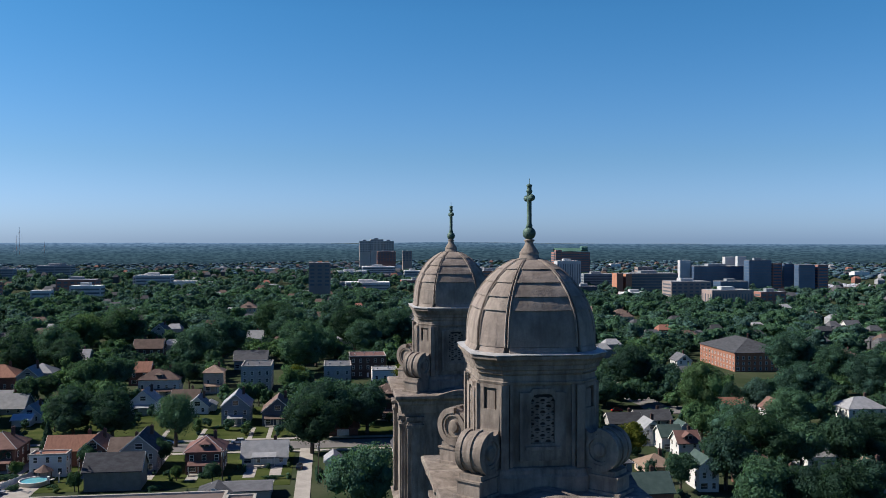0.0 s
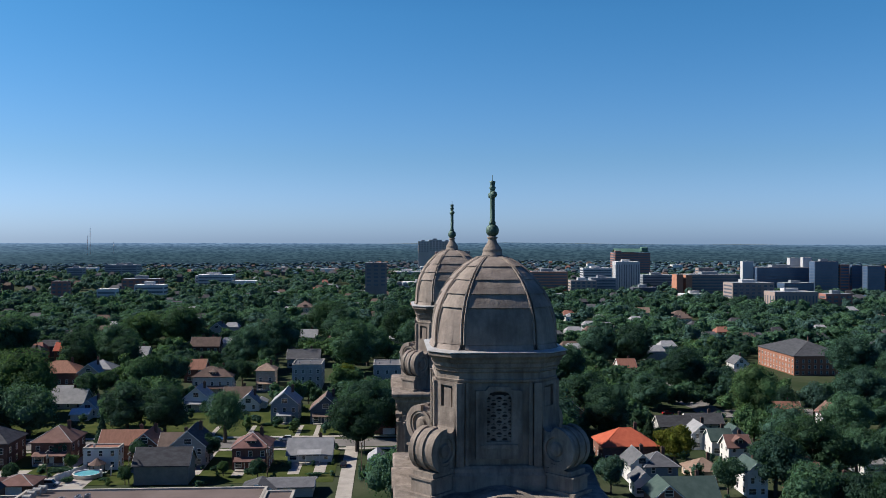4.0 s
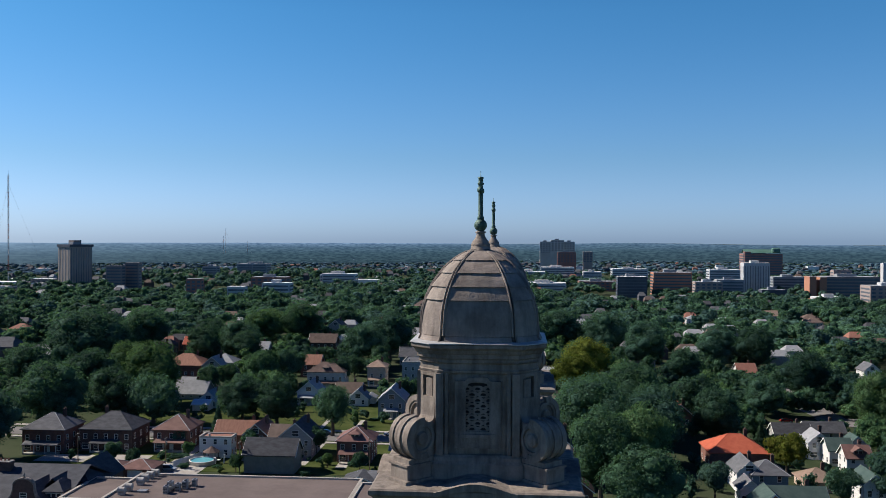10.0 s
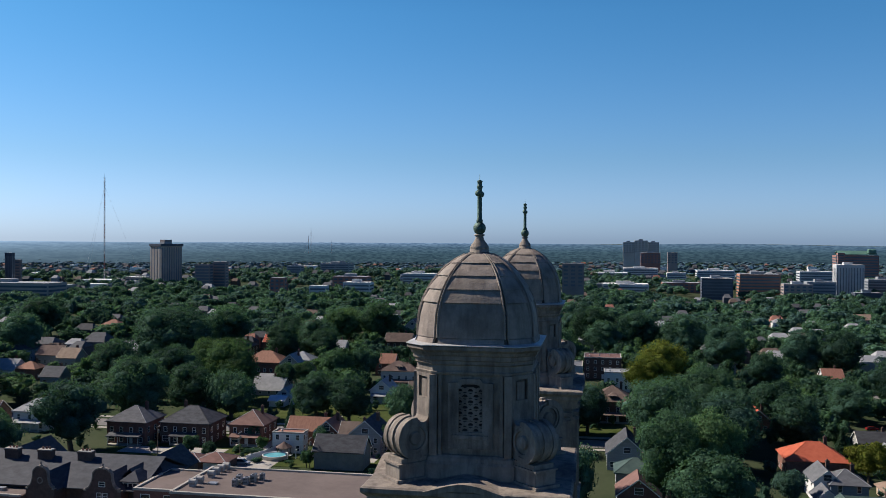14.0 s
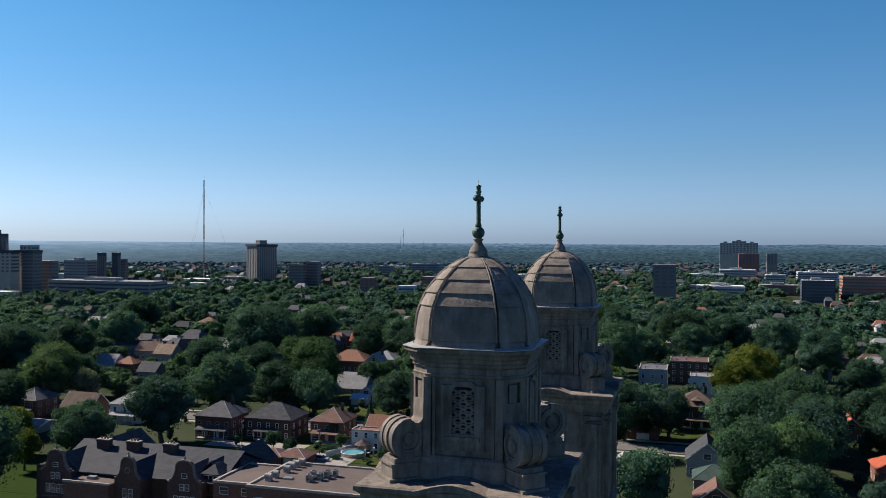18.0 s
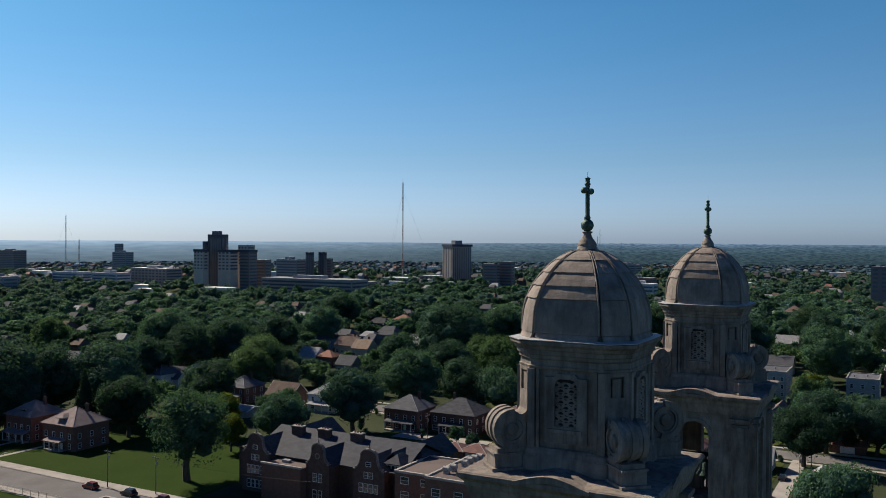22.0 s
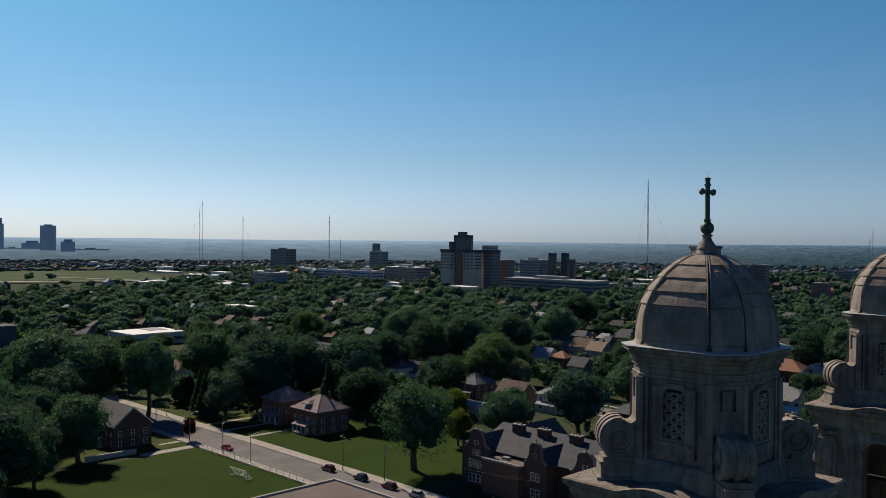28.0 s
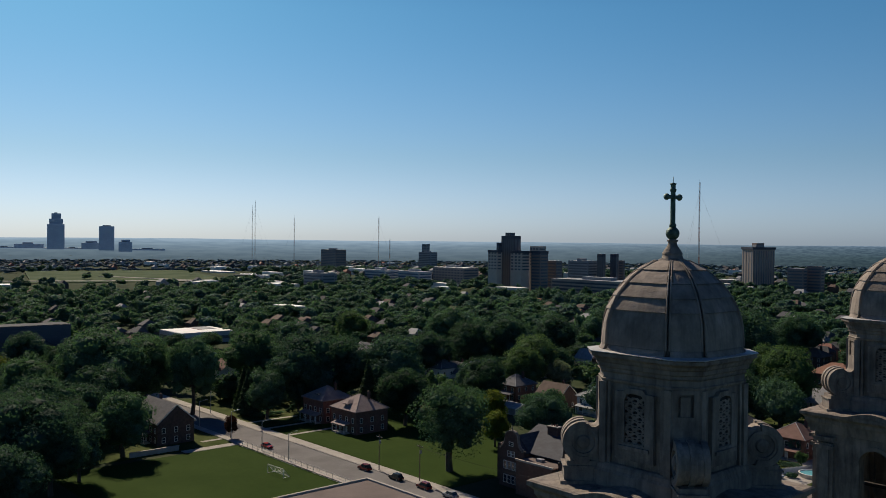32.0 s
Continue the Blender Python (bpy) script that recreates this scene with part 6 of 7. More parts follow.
f = lambda s: (-152 + 42 * s, 113 + 9 * s, 9.0 - 2.2 * s - 3.0 * s * (1 - s))
rings(bm, [[Vector(f(k / 12)) + Vector((0.0, 0.03 * math.cos(i * math.pi / 2), 0.03 * math.sin(i * math.pi / 2))) for i in range(4)] for k in range(13)])
part("cable", bm, BLACK, cable)

TYRE = material("tyre_rubber", (0.015, 0.015, 0.015), (0.03, 0.03, 0.03), 3, 0.9)
WHEEL_ME = {}


def paint(name, c):
    return material(name, tuple(v * 0.85 for v in c), c, 1.0, 0.25, 0.1, spec=0.7)


PAINTS = {"red": paint("red_car_paint", (0.45, 0.03, 0.03)), "dark red": paint("dark_red_car_paint", (0.20, 0.025, 0.02)), "black": paint("black_car_paint", (0.02, 0.02, 0.022)), "white": paint("white_car_paint", (0.7, 0.7, 0.7)), "silver": paint("silver_car_paint", (0.38, 0.39, 0.40)), "blue": paint("blue_car_paint", (0.05, 0.09, 0.18))}


def wheel_bm(r=0.33, w=0.22):
    bm = bmesh.new()
    rings(bm, [[(r2 * math.cos(2 * math.pi * i / 14), y, r2 * math.sin(2 * math.pi * i / 14)) for i in range(14)] for r2, y in ((r * 0.6, -w / 2), (r, -w / 2), (r, w / 2), (r * 0.6, w / 2))])
    return bm


WHEEL = shared("tyre", wheel_bm(), TYRE)
RIM = shared("rim", wheel_bm(0.2, 0.24), METAL)


def car(x, y, turn, colour, tall=0.0):
    c = empty("car", pose(x, y, land(x, y) + 0.03, 0, 0, turn), f"{colour} parked {'van-like car' if tall else 'saloon car'} on the street", "car", "cars")
    prof = [(-2.2, 0.3), (2.2, 0.3), (2.25, 0.55), (2.15, 0.82), (1.1, 0.95), (-1.5, 0.98), (-2.15, 0.9), (-2.25, 0.55)]
    part("body", prism(prof, pose(0, -0.88, 0), 1.76), PAINTS[colour], c)
    h = 1.42 + tall
    bm = bmesh.new()
    rings(bm, [[(-1.7 - tall * 0.8, -0.82, 0.95), (1.15, -0.82, 0.95), (1.15, 0.82, 0.95), (-1.7 - tall * 0.8, 0.82, 0.95)], [(-1.15 - tall * 1.8, -0.66, h), (0.45, -0.66, h), (0.45, 0.66, h), (-1.15 - tall * 1.8, 0.66, h)]])
    part("glasshouse", bm, GLASS, c, "dark car windows")
    part("car_roof", box(-1.15 - tall * 1.8, -0.68, h - 0.03, 0.45, 0.68, h + 0.05, bevel=0.03), PAINTS[colour], c)
    for wx in (-1.4, 1.4):
        for wy in (-0.82, 0.82):
            o = linked("wheel", WHEEL, c, pose(wx, wy, 0.33))
            linked("rim", RIM, o, pose(0, 0, 0))
    for wy in (-0.6, 0.6):
        part("headlight", box(2.12, wy - 0.2, 0.58, 2.24, wy + 0.2, 0.74), WHITE_TRIM, c)
        part("tail_light", box(-2.26, wy - 0.2, 0.62, -2.16, wy + 0.2, 0.8), PAINTS["dark red"], c)
    return c


for x, y, t, col, tall in ((-209.7, 100.9, 0, "red", 0), (-170.3, 108.6, 180, "dark red", 0.3), (-157.2, 109.2, 180, "black", 0.3), (-146, 109.4, 180, "dark red", 0.3), (-136, 109.4, 180, "silver", 0.2), (-75, 231.5, 0, "white", 0), (-66, 231.5, 0, "silver", 0), (-38, 239, 180, "white", 0.2), (-18, 206, 90, "black", 0), (-93, 190, 0, "silver", 0.2), (120, 338, 90, "silver", 0), (120, 346, 90, "white", 0), (128, 352, 90, "black", 0.2), (66, 196, 0, "black", 0), (104, 294, 0, "red", 0), (-60, 239, 180, "blue", 0)):
    car(x, y, t, col, tall)

gz = empty("gazebo", pose(-85.5, 203.4, 0), "small garden gazebo with grey-brown pointed roof by the pool", "gazebo")
for u, v in ((-1.5, -1.5), (1.5, -1.5), (1.5, 1.5), (-1.5, 1.5)):
    part("post", box(u - 0.08, v - 0.08, 0, u + 0.08, v + 0.08, 2.3), WOOD, gz)
part("roof", lathe([(2.5, 2.2), (2.5, 2.3), (1.2, 3.1), (0.1, 3.9)], 8), ROOFS["brown"], gz)
part("deck", box(-1.9, -1.9, -0.1, 1.9, 1.9, 0.2), WOOD, gz)

pf = empty("garden_fence", pose(0, 0, 0), "white panelled garden fence beside the pool", "fence")
for i in range(9):
    m = Matrix.Translation((-93.0 + i * 0.62, 194.5 + i * 1.7, 0)) @ Matrix.Rotation(radians(70), 4, "Z")
    part("fence_panel", square_box(m, -0.9, -0.04, 0.1, 0.86, 0.04, 1.7), WHITE_TRIM, pf)
    part("post", square_box(m, 0.86, -0.07, 0, 0.98, 0.07, 1.85), WHITE_TRIM, pf)
for x, y, sx, sy, sz in ((-108, 190, 3.5, 1.3, 1.3), (-118, 188, 2.2, 2.0, 1.8), (-101, 205, 1.4, 4.0, 1.5), (-72, 205, 2.2, 1.6, 1.5), (-60, 206, 1.6, 3.0, 1.3), (-54, 189, 2.6, 1.2, 1.1), (-44, 200, 1.5, 2.6, 1.2), (-90, 193, 2.4, 1.5, 1.4), (-80, 193, 1.8, 1.2, 1.2), (-236, 128, 1.5, 1.5, 1.2), (-228, 129, 1.2, 1.2, 1.0), (-215, 132, 1.6, 1.2, 1.0), (-251, 124, 2.2, 8, 1.7), (-95, 203, 5, 1.2, 1.6), (-77, 202, 1.4, 5, 1.4), (-47, 262, 3, 1.2, 1.0), (-38, 262, 2.5, 1.2, 0.9), (-13, 199, 1.4, 9, 1.2), (-25, 196, 4, 1.2, 1.0)):
    v, t, q = crown_arrays(int(abs(x) * 10), 9, 420, 0.09, 1.0, 0.9, 0.0, fine=False)
    h = empty("shrub", pose(x, y, 0) @ Matrix.Diagonal((sx, sy, sz, 1)), "clipped green shrub on the lawn", "shrub", "garden shrubs")
    o = new("foliage", mesh_from("foliage", v, t, q, LEAF["mid"]))
    o.parent = h


# ---- far buildings ----
# several wall and glass colours here are lightened to stand for haze
FAR = {
    "white": material("far_white_concrete", (0.406, 0.413, 0.421), (0.484, 0.491, 0.499), 0.03, 0.8, grain=0.2, spec=0.1),
    "gray": material("far_grey_concrete", (0.215, 0.234, 0.254), (0.282, 0.303, 0.322), 0.03, 0.8, grain=0.2, spec=0.1),
    "tan": material("far_tan_stone", (0.450, 0.388, 0.338), (0.550, 0.481, 0.425), 0.03, 0.8, grain=0.2, spec=0.1),
    "pink": material("far_pinkish_brick", (0.270, 0.215, 0.195), (0.340, 0.275, 0.250), 0.03, 0.8, grain=0.2, spec=0.1),
    "red": material("far_red_brick", (0.250, 0.125, 0.106), (0.325, 0.169, 0.138), 0.03, 0.85, grain=0.2, spec=0.1),
    "orange": material("far_orange_brick", (0.350, 0.165, 0.110), (0.420, 0.210, 0.145), 0.03, 0.85, grain=0.2, spec=0.1),
    "brown": material("far_brown_brick", (0.190, 0.160, 0.155), (0.250, 0.215, 0.205), 0.03, 0.85, grain=0.2, spec=0.1),
    "black": material("far_black_panels", (0.055, 0.064, 0.085), (0.085, 0.097, 0.125), 0.03, 0.5, grain=0.2, spec=0.1),
    "pale": material("far_pale_stone", (0.270, 0.235, 0.215), (0.340, 0.298, 0.270), 0.03, 0.8, grain=0.2, spec=0.1),
    "glass": material("far_blue_glass", (0.050, 0.090, 0.150), (0.090, 0.140, 0.220), 0.02, 0.25, 0.0, grain=0.1, spec=0.7),
    "dark_glass": material("far_dark_glass", (0.085, 0.100, 0.125), (0.125, 0.145, 0.175), 0.02, 0.25, 0.0, grain=0.1, spec=0.6),
    # downtown glass and panels: blue haze is put into their colour
    "blue_glass": material("hazed_glass", (0.220, 0.270, 0.350), (0.270, 0.325, 0.410), 0.02, 0.25, 0.0, grain=0.1, spec=0.6),
    "haze_blue": material("hazed_panels", (0.320, 0.380, 0.470), (0.390, 0.450, 0.540), 0.02, 0.7, grain=0.1, spec=0.1),
    "navy": material("far_navy_panels", (0.050, 0.070, 0.110), (0.075, 0.100, 0.150), 0.02, 0.5, grain=0.1, spec=0.3),
    "copper": material("far_green_copper_roof", (0.075, 0.160, 0.130), (0.110, 0.210, 0.170), 0.03, 0.7, grain=0.2, spec=0.1),
}
# wall, glazing, pattern, roof, words
# hotel, stone tower and farthest pinkish blocks get paler walls for haze
STYLES = {
    "red_tower": ("red", "dark_glass", "bands", "gray", "red brick"), "white_tower": ("white", "dark_glass", "stripes", "white", "white concrete"),
    "white_low": ("white", "dark_glass", "bands", "white", "low white-roofed"), "banded_gray": ("gray", "dark_glass", "bands", "gray", "grey banded"),
    "banded_light": ("white", "glass", "bands", "gray", "pale banded"), "black": ("black", "dark_glass", "plain", "gray", "low black"),
    "orange": ("orange", "dark_glass", "plain", "gray", "orange brick"), "orange_band": ("orange", "dark_glass", "bands", "gray", "orange banded"),
    "pink": ("pink", "dark_glass", "windows", "gray", "pinkish brick"), "hazed_pink": ("tan", "dark_glass", "windows", "gray", "haze-paled brick"), "pink_stripe": ("pink", "dark_glass", "stripes", "gray", "pinkish brick"),
    "white_plain": ("white", "dark_glass", "plain", "white", "plain white"), "blue_glass": ("navy", "glass", "glass", "gray", "blue glass"),
    "red_band": ("red", "glass", "bands", "gray", "red brick and glass"), "red_low": ("red", "dark_glass", "windows", "gray", "low red brick"),
    "dark_white": ("black", "dark_glass", "bands", "white", "dark glazed"), "brown_tower": ("brown", "dark_glass", "windows", "gray", "brown brick"),
    "gray_low": ("gray", "dark_glass", "bands", "gray", "low grey"), "hotel": ("pale", "dark_glass", "stripes", "gray", "brown concrete"), "brick_office": ("brown", "dark_glass", "bands", "gray", "brown banded brick"),
    "dark_band": ("brown", "dark_glass", "bands", "gray", "dark banded"), "tan_low": ("pale", "dark_glass", "windows", "white", "low tan stone"),
    # parking: black bands are painted shade between the open decks
    "dark_hall": ("black", "black", "bands", "gray", "dark brown brick"), "parking": ("pale", "black", "bands", "gray", "open-decked"), "stone_tower": ("tan", "dark_glass", "windows", "gray", "pale stone"),
    "dark_tower": ("black", "dark_glass", "stripes", "gray", "dark glass"), "brown_low": ("brown", "dark_glass", "bands", "gray", "brown"),
    # downtown styles, coloured with painted haze
    "haze_tower": ("haze_blue", "blue_glass", "stripes", "gray", "blue-grey"), "haze_low": ("haze_blue", "blue_glass", "bands", "gray", "blue-grey"),
}
BLOCK_AT = []


FAR_WIN = {}


def far_window(glz):
    if glz not in FAR_WIN:
        FAR_WIN[glz] = shared("window", box(-0.5, -0.5, 0, 0.5, 0.5, 1), FAR[glz])
    return FAR_WIN[glz]


def block(x, y, w, d, z0, z1, style, name, turn=0, crown=0):
    wall, glz, pattern, roof, words = STYLES[style]
    BLOCK_AT.append((x, y, w, d, z1 - z0))
    b = empty(name, pose(x, y, z0, 0, 0, turn), f"{words} {name.replace('_', ' ')} with flat roof in the distance", "building", "far buildings")
    h = z1 - z0
    part("wall", box(-w / 2, -d / 2, 0, w / 2, d / 2, h), FAR[wall], b)
    storey = 3.8 if h < 60 else 4.5
    n = max(1, int((h - 1.5) / storey))
    first = max(0, n - 14)
    if pattern in ("bands", "glass"):
        k = 0.48 if pattern == "bands" else 0.86
        for i in range(first, n):
            zz = h - 1.4 - (n - i) * storey + storey * 0.2
            part("window_band", box(-w / 2 - 0.15 if pattern == "glass" else -w / 2 + 1.2, -d / 2 - 0.2, zz, w / 2 - 1.2 if pattern == "bands" else w / 2 + 0.15, -d / 2 + 0.5, zz + storey * k), FAR[glz], b)
            part("window_band", box(-w / 2 - 0.2, -d / 2 + 1.2, zz, w / 2 + 0.2, d / 2 - 1.2, zz + storey * k), FAR[glz], b)
    elif pattern == "stripes":
        gw = 0.3 if wall == "black" else 0.14
        m = max(3, int(w / 3.2))
        for i in range(m):
            u = -w / 2 + (i + 0.5) * w / m
            part("window_strip", box(u - w / m * gw, -d / 2 - 0.2, 3, u + w / m * gw, -d / 2 + 0.5, h - 4), FAR[glz], b)
        m = max(2, int(d / 5.5))
        for i in range(m):
            v = -d / 2 + (i + 0.5) * d / m
            part("window_strip", box(-w / 2 - 0.2, v - d / m * gw, 3, w / 2 + 0.2, v + d / m * gw, h - 4), FAR[glz], b)
    elif pattern == "windows":
        m = max(3, int(w / 6.5))
        for i in range(max(first, n - 6), n):
            zz = h - 1.4 - (n - i) * storey + storey * 0.25
            for j in range(m):
                u = -w / 2 + (j + 0.5) * w / m
                linked("window", far_window(glz), b, pose(u, -d / 2 + 0.1, zz) @ Matrix.Diagonal((w / m * 0.56, 0.6, storey * 0.5, 1)))
            part("window_band", box(-w / 2 - 0.15, -d / 2 + 2, zz, w / 2 + 0.15, d / 2 - 2, zz + storey * 0.45), FAR[glz], b)
    part("roof", box(-w / 2 + 0.4, -d / 2 + 0.4, h - 0.2, w / 2 - 0.4, d / 2 - 0.4, h + 0.15), ROOFS["white" if roof == "white" else "dark" if style == "dark_hall" else "light"], b)
    if crown:
        part("roof_crown", box(-w / 2 - crown, -d / 2 - crown, h - 2.6, w / 2 + crown, d / 2 + crown, h + 0.4), FAR["black"], b, "dark overhanging crown")
    if w > 24 and h > 18:
        part("plant_room", box(-w * 0.2, -d * 0.2, h, w * 0.12, d * 0.2, h + 3.2), FAR["white" if wall in ("white", "pink") else "gray"], b)
    return b


def mast(x, y, z0, z1):
    m = empty("radio_mast", pose(x, y, z0), "thin red and white lattice radio mast in the distance", "mast", "radio masts")
    h = z1 - z0
    n = 7
    for i in range(n):
        bm = bmesh.new()
        a, b = h * i / n, h * (i + 1) / n
        for k in range(3):
            c, s = math.cos(k * 2.094), math.sin(k * 2.094)
            tube(bm, (c * 0.9, s * 0.9, a), (c * 0.9, s * 0.9, b), 0.22, 4)
            c2, s2 = math.cos((k + 1) * 2.094), math.sin((k + 1) * 2.094)
            for j in range(4):
                za, zb = a + (b - a) * j / 4, a + (b - a) * (j + 1) / 4
                tube(bm, (c * 0.9, s * 0.9, za), (c2 * 0.9, s2 * 0.9, zb), 0.1, 3)
        part("mast_section", bm, FAR["red"] if i % 2 else FAR["white"], m)
    part("antenna", lathe([(0.15, h), (0.1, h + 6)], 6), METAL, m)
    for k in range(3):
        bm = bmesh.new()
        c, s = math.cos(k * 2.094 + 0.5), math.sin(k * 2.094 + 0.5)
        tube(bm, (c * h * 0.35, s * h * 0.35, 0), (0, 0, h * 0.92), 0.07, 3)
        part("guy_wire", bm, METAL, m)


# hospital quarter
block(441, 1560, 67, 30, -20, 42, 'red_tower', 'brick_tower')
block(413, 1545, 11, 12, -20, 46, 'red_tower', 'office_building')
block(327, 1171, 34, 19, -20, 35, 'white_tower', 'office_building')
block(322, 1331, 46, 25, -20, 21, 'white_low', 'office_building')
block(271, 1082, 33, 18, -20, 16, 'banded_gray', 'office_building')
block(382, 1210, 46, 24, -20, 15, 'banded_gray', 'office_building')
block(307, 1020, 29, 16, -20, 7, 'black', 'office_building')
block(360, 1050, 8, 20, -20, 22, 'orange', 'office_building')
block(373, 1050, 8, 14, -20, 21, 'orange', 'office_building')
block(412, 1075, 68, 30, -20, 21, 'brick_office', 'office_building')
block(417, 1108, 22, 12, -20, 28, 'pink', 'office_building')
block(349, 955, 34, 19, -20, 3, 'white_low', 'office_building')
block(477, 1114, 15, 9, -20, 37, 'white_plain', 'office_building')
block(525, 1114, 80, 30, -20, 29, 'blue_glass', 'office_building')
block(552, 1135, 15, 9, -20, 41, 'white_plain', 'office_building')
block(562, 1119, 13, 7, -20, 42, 'white_plain', 'office_building')
block(560, 1067, 31, 16, -20, 38, 'blue_glass', 'office_building')
block(514, 1050, 38, 22, -20, 11, 'blue_glass', 'office_building')
block(584, 1063, 13, 8, -20, 34, 'red_band', 'office_building')
block(602, 1065, 14, 8, -20, 33, 'blue_glass', 'office_building')
block(606, 1030, 22, 12, -20, 33, 'blue_glass', 'office_building')
block(628, 1027, 14, 8, -20, 33, 'red_band', 'office_building')
block(386, 891, 46, 27, -20, 19, 'pink', 'office_building')
block(395, 809, 44, 25, -20, 14, 'pink_stripe', 'office_building')
block(439, 805, 27, 15, -20, 12, 'red_low', 'office_building')
block(203, 1101, 48, 26, -20, 24, 'orange_band', 'parking_garage')
block(151, 1086, 37, 20, -20, 19, 'dark_white', 'office_building')
block(240, 1060, 33, 18, -20, 14, 'pink', 'office_building')
block(119, 1214, 51, 27, -18, 7, 'red_low', 'office_building')
block(134, 1458, 31, 16, -18, 12, 'white_low', 'office_building')
block(196, 1458, 59, 30, -20, 17, 'white_low', 'office_building')
block(80, 2161, 27, 14, -17, 62, 'hazed_pink', 'office_building')
block(110, 2161, 32, 16, -19, 66, 'hazed_pink', 'office_building')
block(140, 2168, 26, 14, -19, 62, 'hazed_pink', 'office_building')
block(168, 1955, 21, 11, -19, 40, 'pink', 'office_building')
block(124, 2013, 43, 22, -19, 38, 'red_low', 'office_building')
block(-19, 863, 22, 11, -7, 41, 'brown_tower', 'apartment_tower')
block(47, 1116, 46, 23, -12, 8, 'white_low', 'office_building')
block(5, 1163, 30, 15, -8, 7, 'gray_low', 'office_building')
green_roof = part("green_roof", gable_roof(62, 24, 44, 50, "x", 0.5), FAR["copper"], bpy.data.objects["brick_tower"], "green copper roof")
green_roof.location.z = 20
part("roof_gable", box(16, -14, 64, 30, -6, 73, bevel=2.0), FAR["copper"], bpy.data.objects["brick_tower"], "green copper gable")
# middle distance
block(-545, 1011, 31, 24, -1, 57, 'hotel', 'hotel_tower', 62, 1.2)
block(-545.5, 1011, 11, 10, 57.45, 62.5, 'dark_band', 'plant_room', 62)
block(-488, 1001, 20, 11, -1, 32, 'dark_band', 'office_building')
block(-473, 1018, 17, 10, -1, 35, 'dark_band', 'office_building')
block(-286, 977, 42, 23, -1, 20, 'red_low', 'apartment_row')
block(-226, 1094, 43, 24, -1, 20, 'white_low', 'office_building')
block(-331, 849, 16, 9, -1, 23, 'red_low', 'brick_church')
block(-500, 1376, 25, 14, -1, 20, 'gray_low', 'office_building')
block(-464, 1501, 54, 30, -3, 21, 'gray_low', 'office_building')
block(-251, 879, 30, 17, -1, 18, 'white_low', 'office_building')
block(-562, 794, 44, 25, -1, 15, 'parking', 'parking_garage')
block(-275, 816, 18, 10, -1, 17, 'white_low', 'office_building')
block(-609, 1054, 28, 16, -1, 12, 'tan_low', 'office_building')
block(-650, 1036, 48, 28, -1, 9, 'white_low', 'office_building')
block(-425, 1406, 25, 14, -1, 24, 'gray_low', 'office_building')
block(-230, 1098, 43, 23, -1, 19, 'white_low', 'office_building')
block(81, 1570, 60, 30, -14, 16, 'white_low', 'office_building')
block(27, 1471, 57, 29, -10, 11, 'white_low', 'office_building')
block(41, 1121, 58, 29, -11, 9, 'white_low', 'office_building')
# office quarter
block(-742, 732, 15, 9, -1, 50.5, 'stone_tower', 'office_building', 0, 0.4)
block(-736, 754, 22, 12, -1, 68.5, 'dark_tower', 'office_tower')
block(-738.5, 755, 9, 8, 68.7, 72.5, 'dark_tower', 'plant_room')
block(-749, 749, 5, 10, -1, 60, 'dark_tower', 'office_tower')
block(-716, 750, 18, 16, -1, 50, 'stone_tower', 'office_building', 0, 0.4)
block(-707, 772, 14, 14, -1, 56, 'stone_tower', 'office_building')
block(-697, 764, 15, 14, -1, 50, 'dark_band', 'office_building', 0, 0.4)
block(-704, 796, 21, 12, -1, 38, 'brown_low', 'office_building')
block(-773, 939, 36, 20, -1, 35, 'banded_gray', 'office_building')
block(-742, 942, 10, 6, -1, 45, 'dark_tower', 'office_building')
block(-734, 961, 10, 6, -1, 45, 'dark_tower', 'office_building')
block(-731, 974, 8, 4, -1, 36, 'brown_low', 'office_building')
block(-568, 723, 121, 30, -1, 21, 'parking', 'parking_garage')
block(-975, 735, 48, 24, -1, 19, 'banded_light', 'office_building')
block(-906, 740, 45, 23, -1, 19, 'banded_light', 'office_building')
block(-908, 818, 65, 30, -1, 23, 'tan_low', 'office_building')
block(-940, 609, 43, 20, -1, 17, 'gray_low', 'office_building')
block(-1424, 1209, 39, 20, -8, 35, 'banded_gray', 'office_building')
block(-1956, 1658, 22, 12, -17, 48, 'gray_low', 'office_building')
block(-1800, 1220, 65, 30, -12, 27, 'dark_band', 'office_building')
block(-725, 636, 24, 13, -1, 9, 'white_low', 'office_building')
block(-640, 655, 33, 18, -1, 12, 'white_low', 'office_building')
block(-577, 336, 30, 13, -1, 10, 'white_low', 'office_building')
block(-860, 552, 40, 18, -1, 22, 'gray_low', 'office_building')
block(-1720, 1165, 62, 30, -11, 36, 'dark_band', 'office_building')
block(-1500, 750, 78, 30, -4, -1, 'white_low', 'office_building')
block(-1554, 859, 64, 28, -6, -2, 'gray_low', 'office_building')
block(-477, 208, 30, 34, -1, 6.8, 'white_low', 'school_annex')
block(-484, 215, 16, 12, -1, 7, 'red_low', 'school_annex')
block(-475, 92, 15, 75, -1, 16, 'dark_hall', 'brick_hall', -5.7)
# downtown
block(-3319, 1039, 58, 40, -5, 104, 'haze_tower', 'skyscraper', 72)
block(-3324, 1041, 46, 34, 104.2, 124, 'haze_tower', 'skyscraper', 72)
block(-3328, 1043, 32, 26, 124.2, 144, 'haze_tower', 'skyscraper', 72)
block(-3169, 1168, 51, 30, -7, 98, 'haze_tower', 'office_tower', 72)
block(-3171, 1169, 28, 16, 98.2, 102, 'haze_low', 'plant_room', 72)
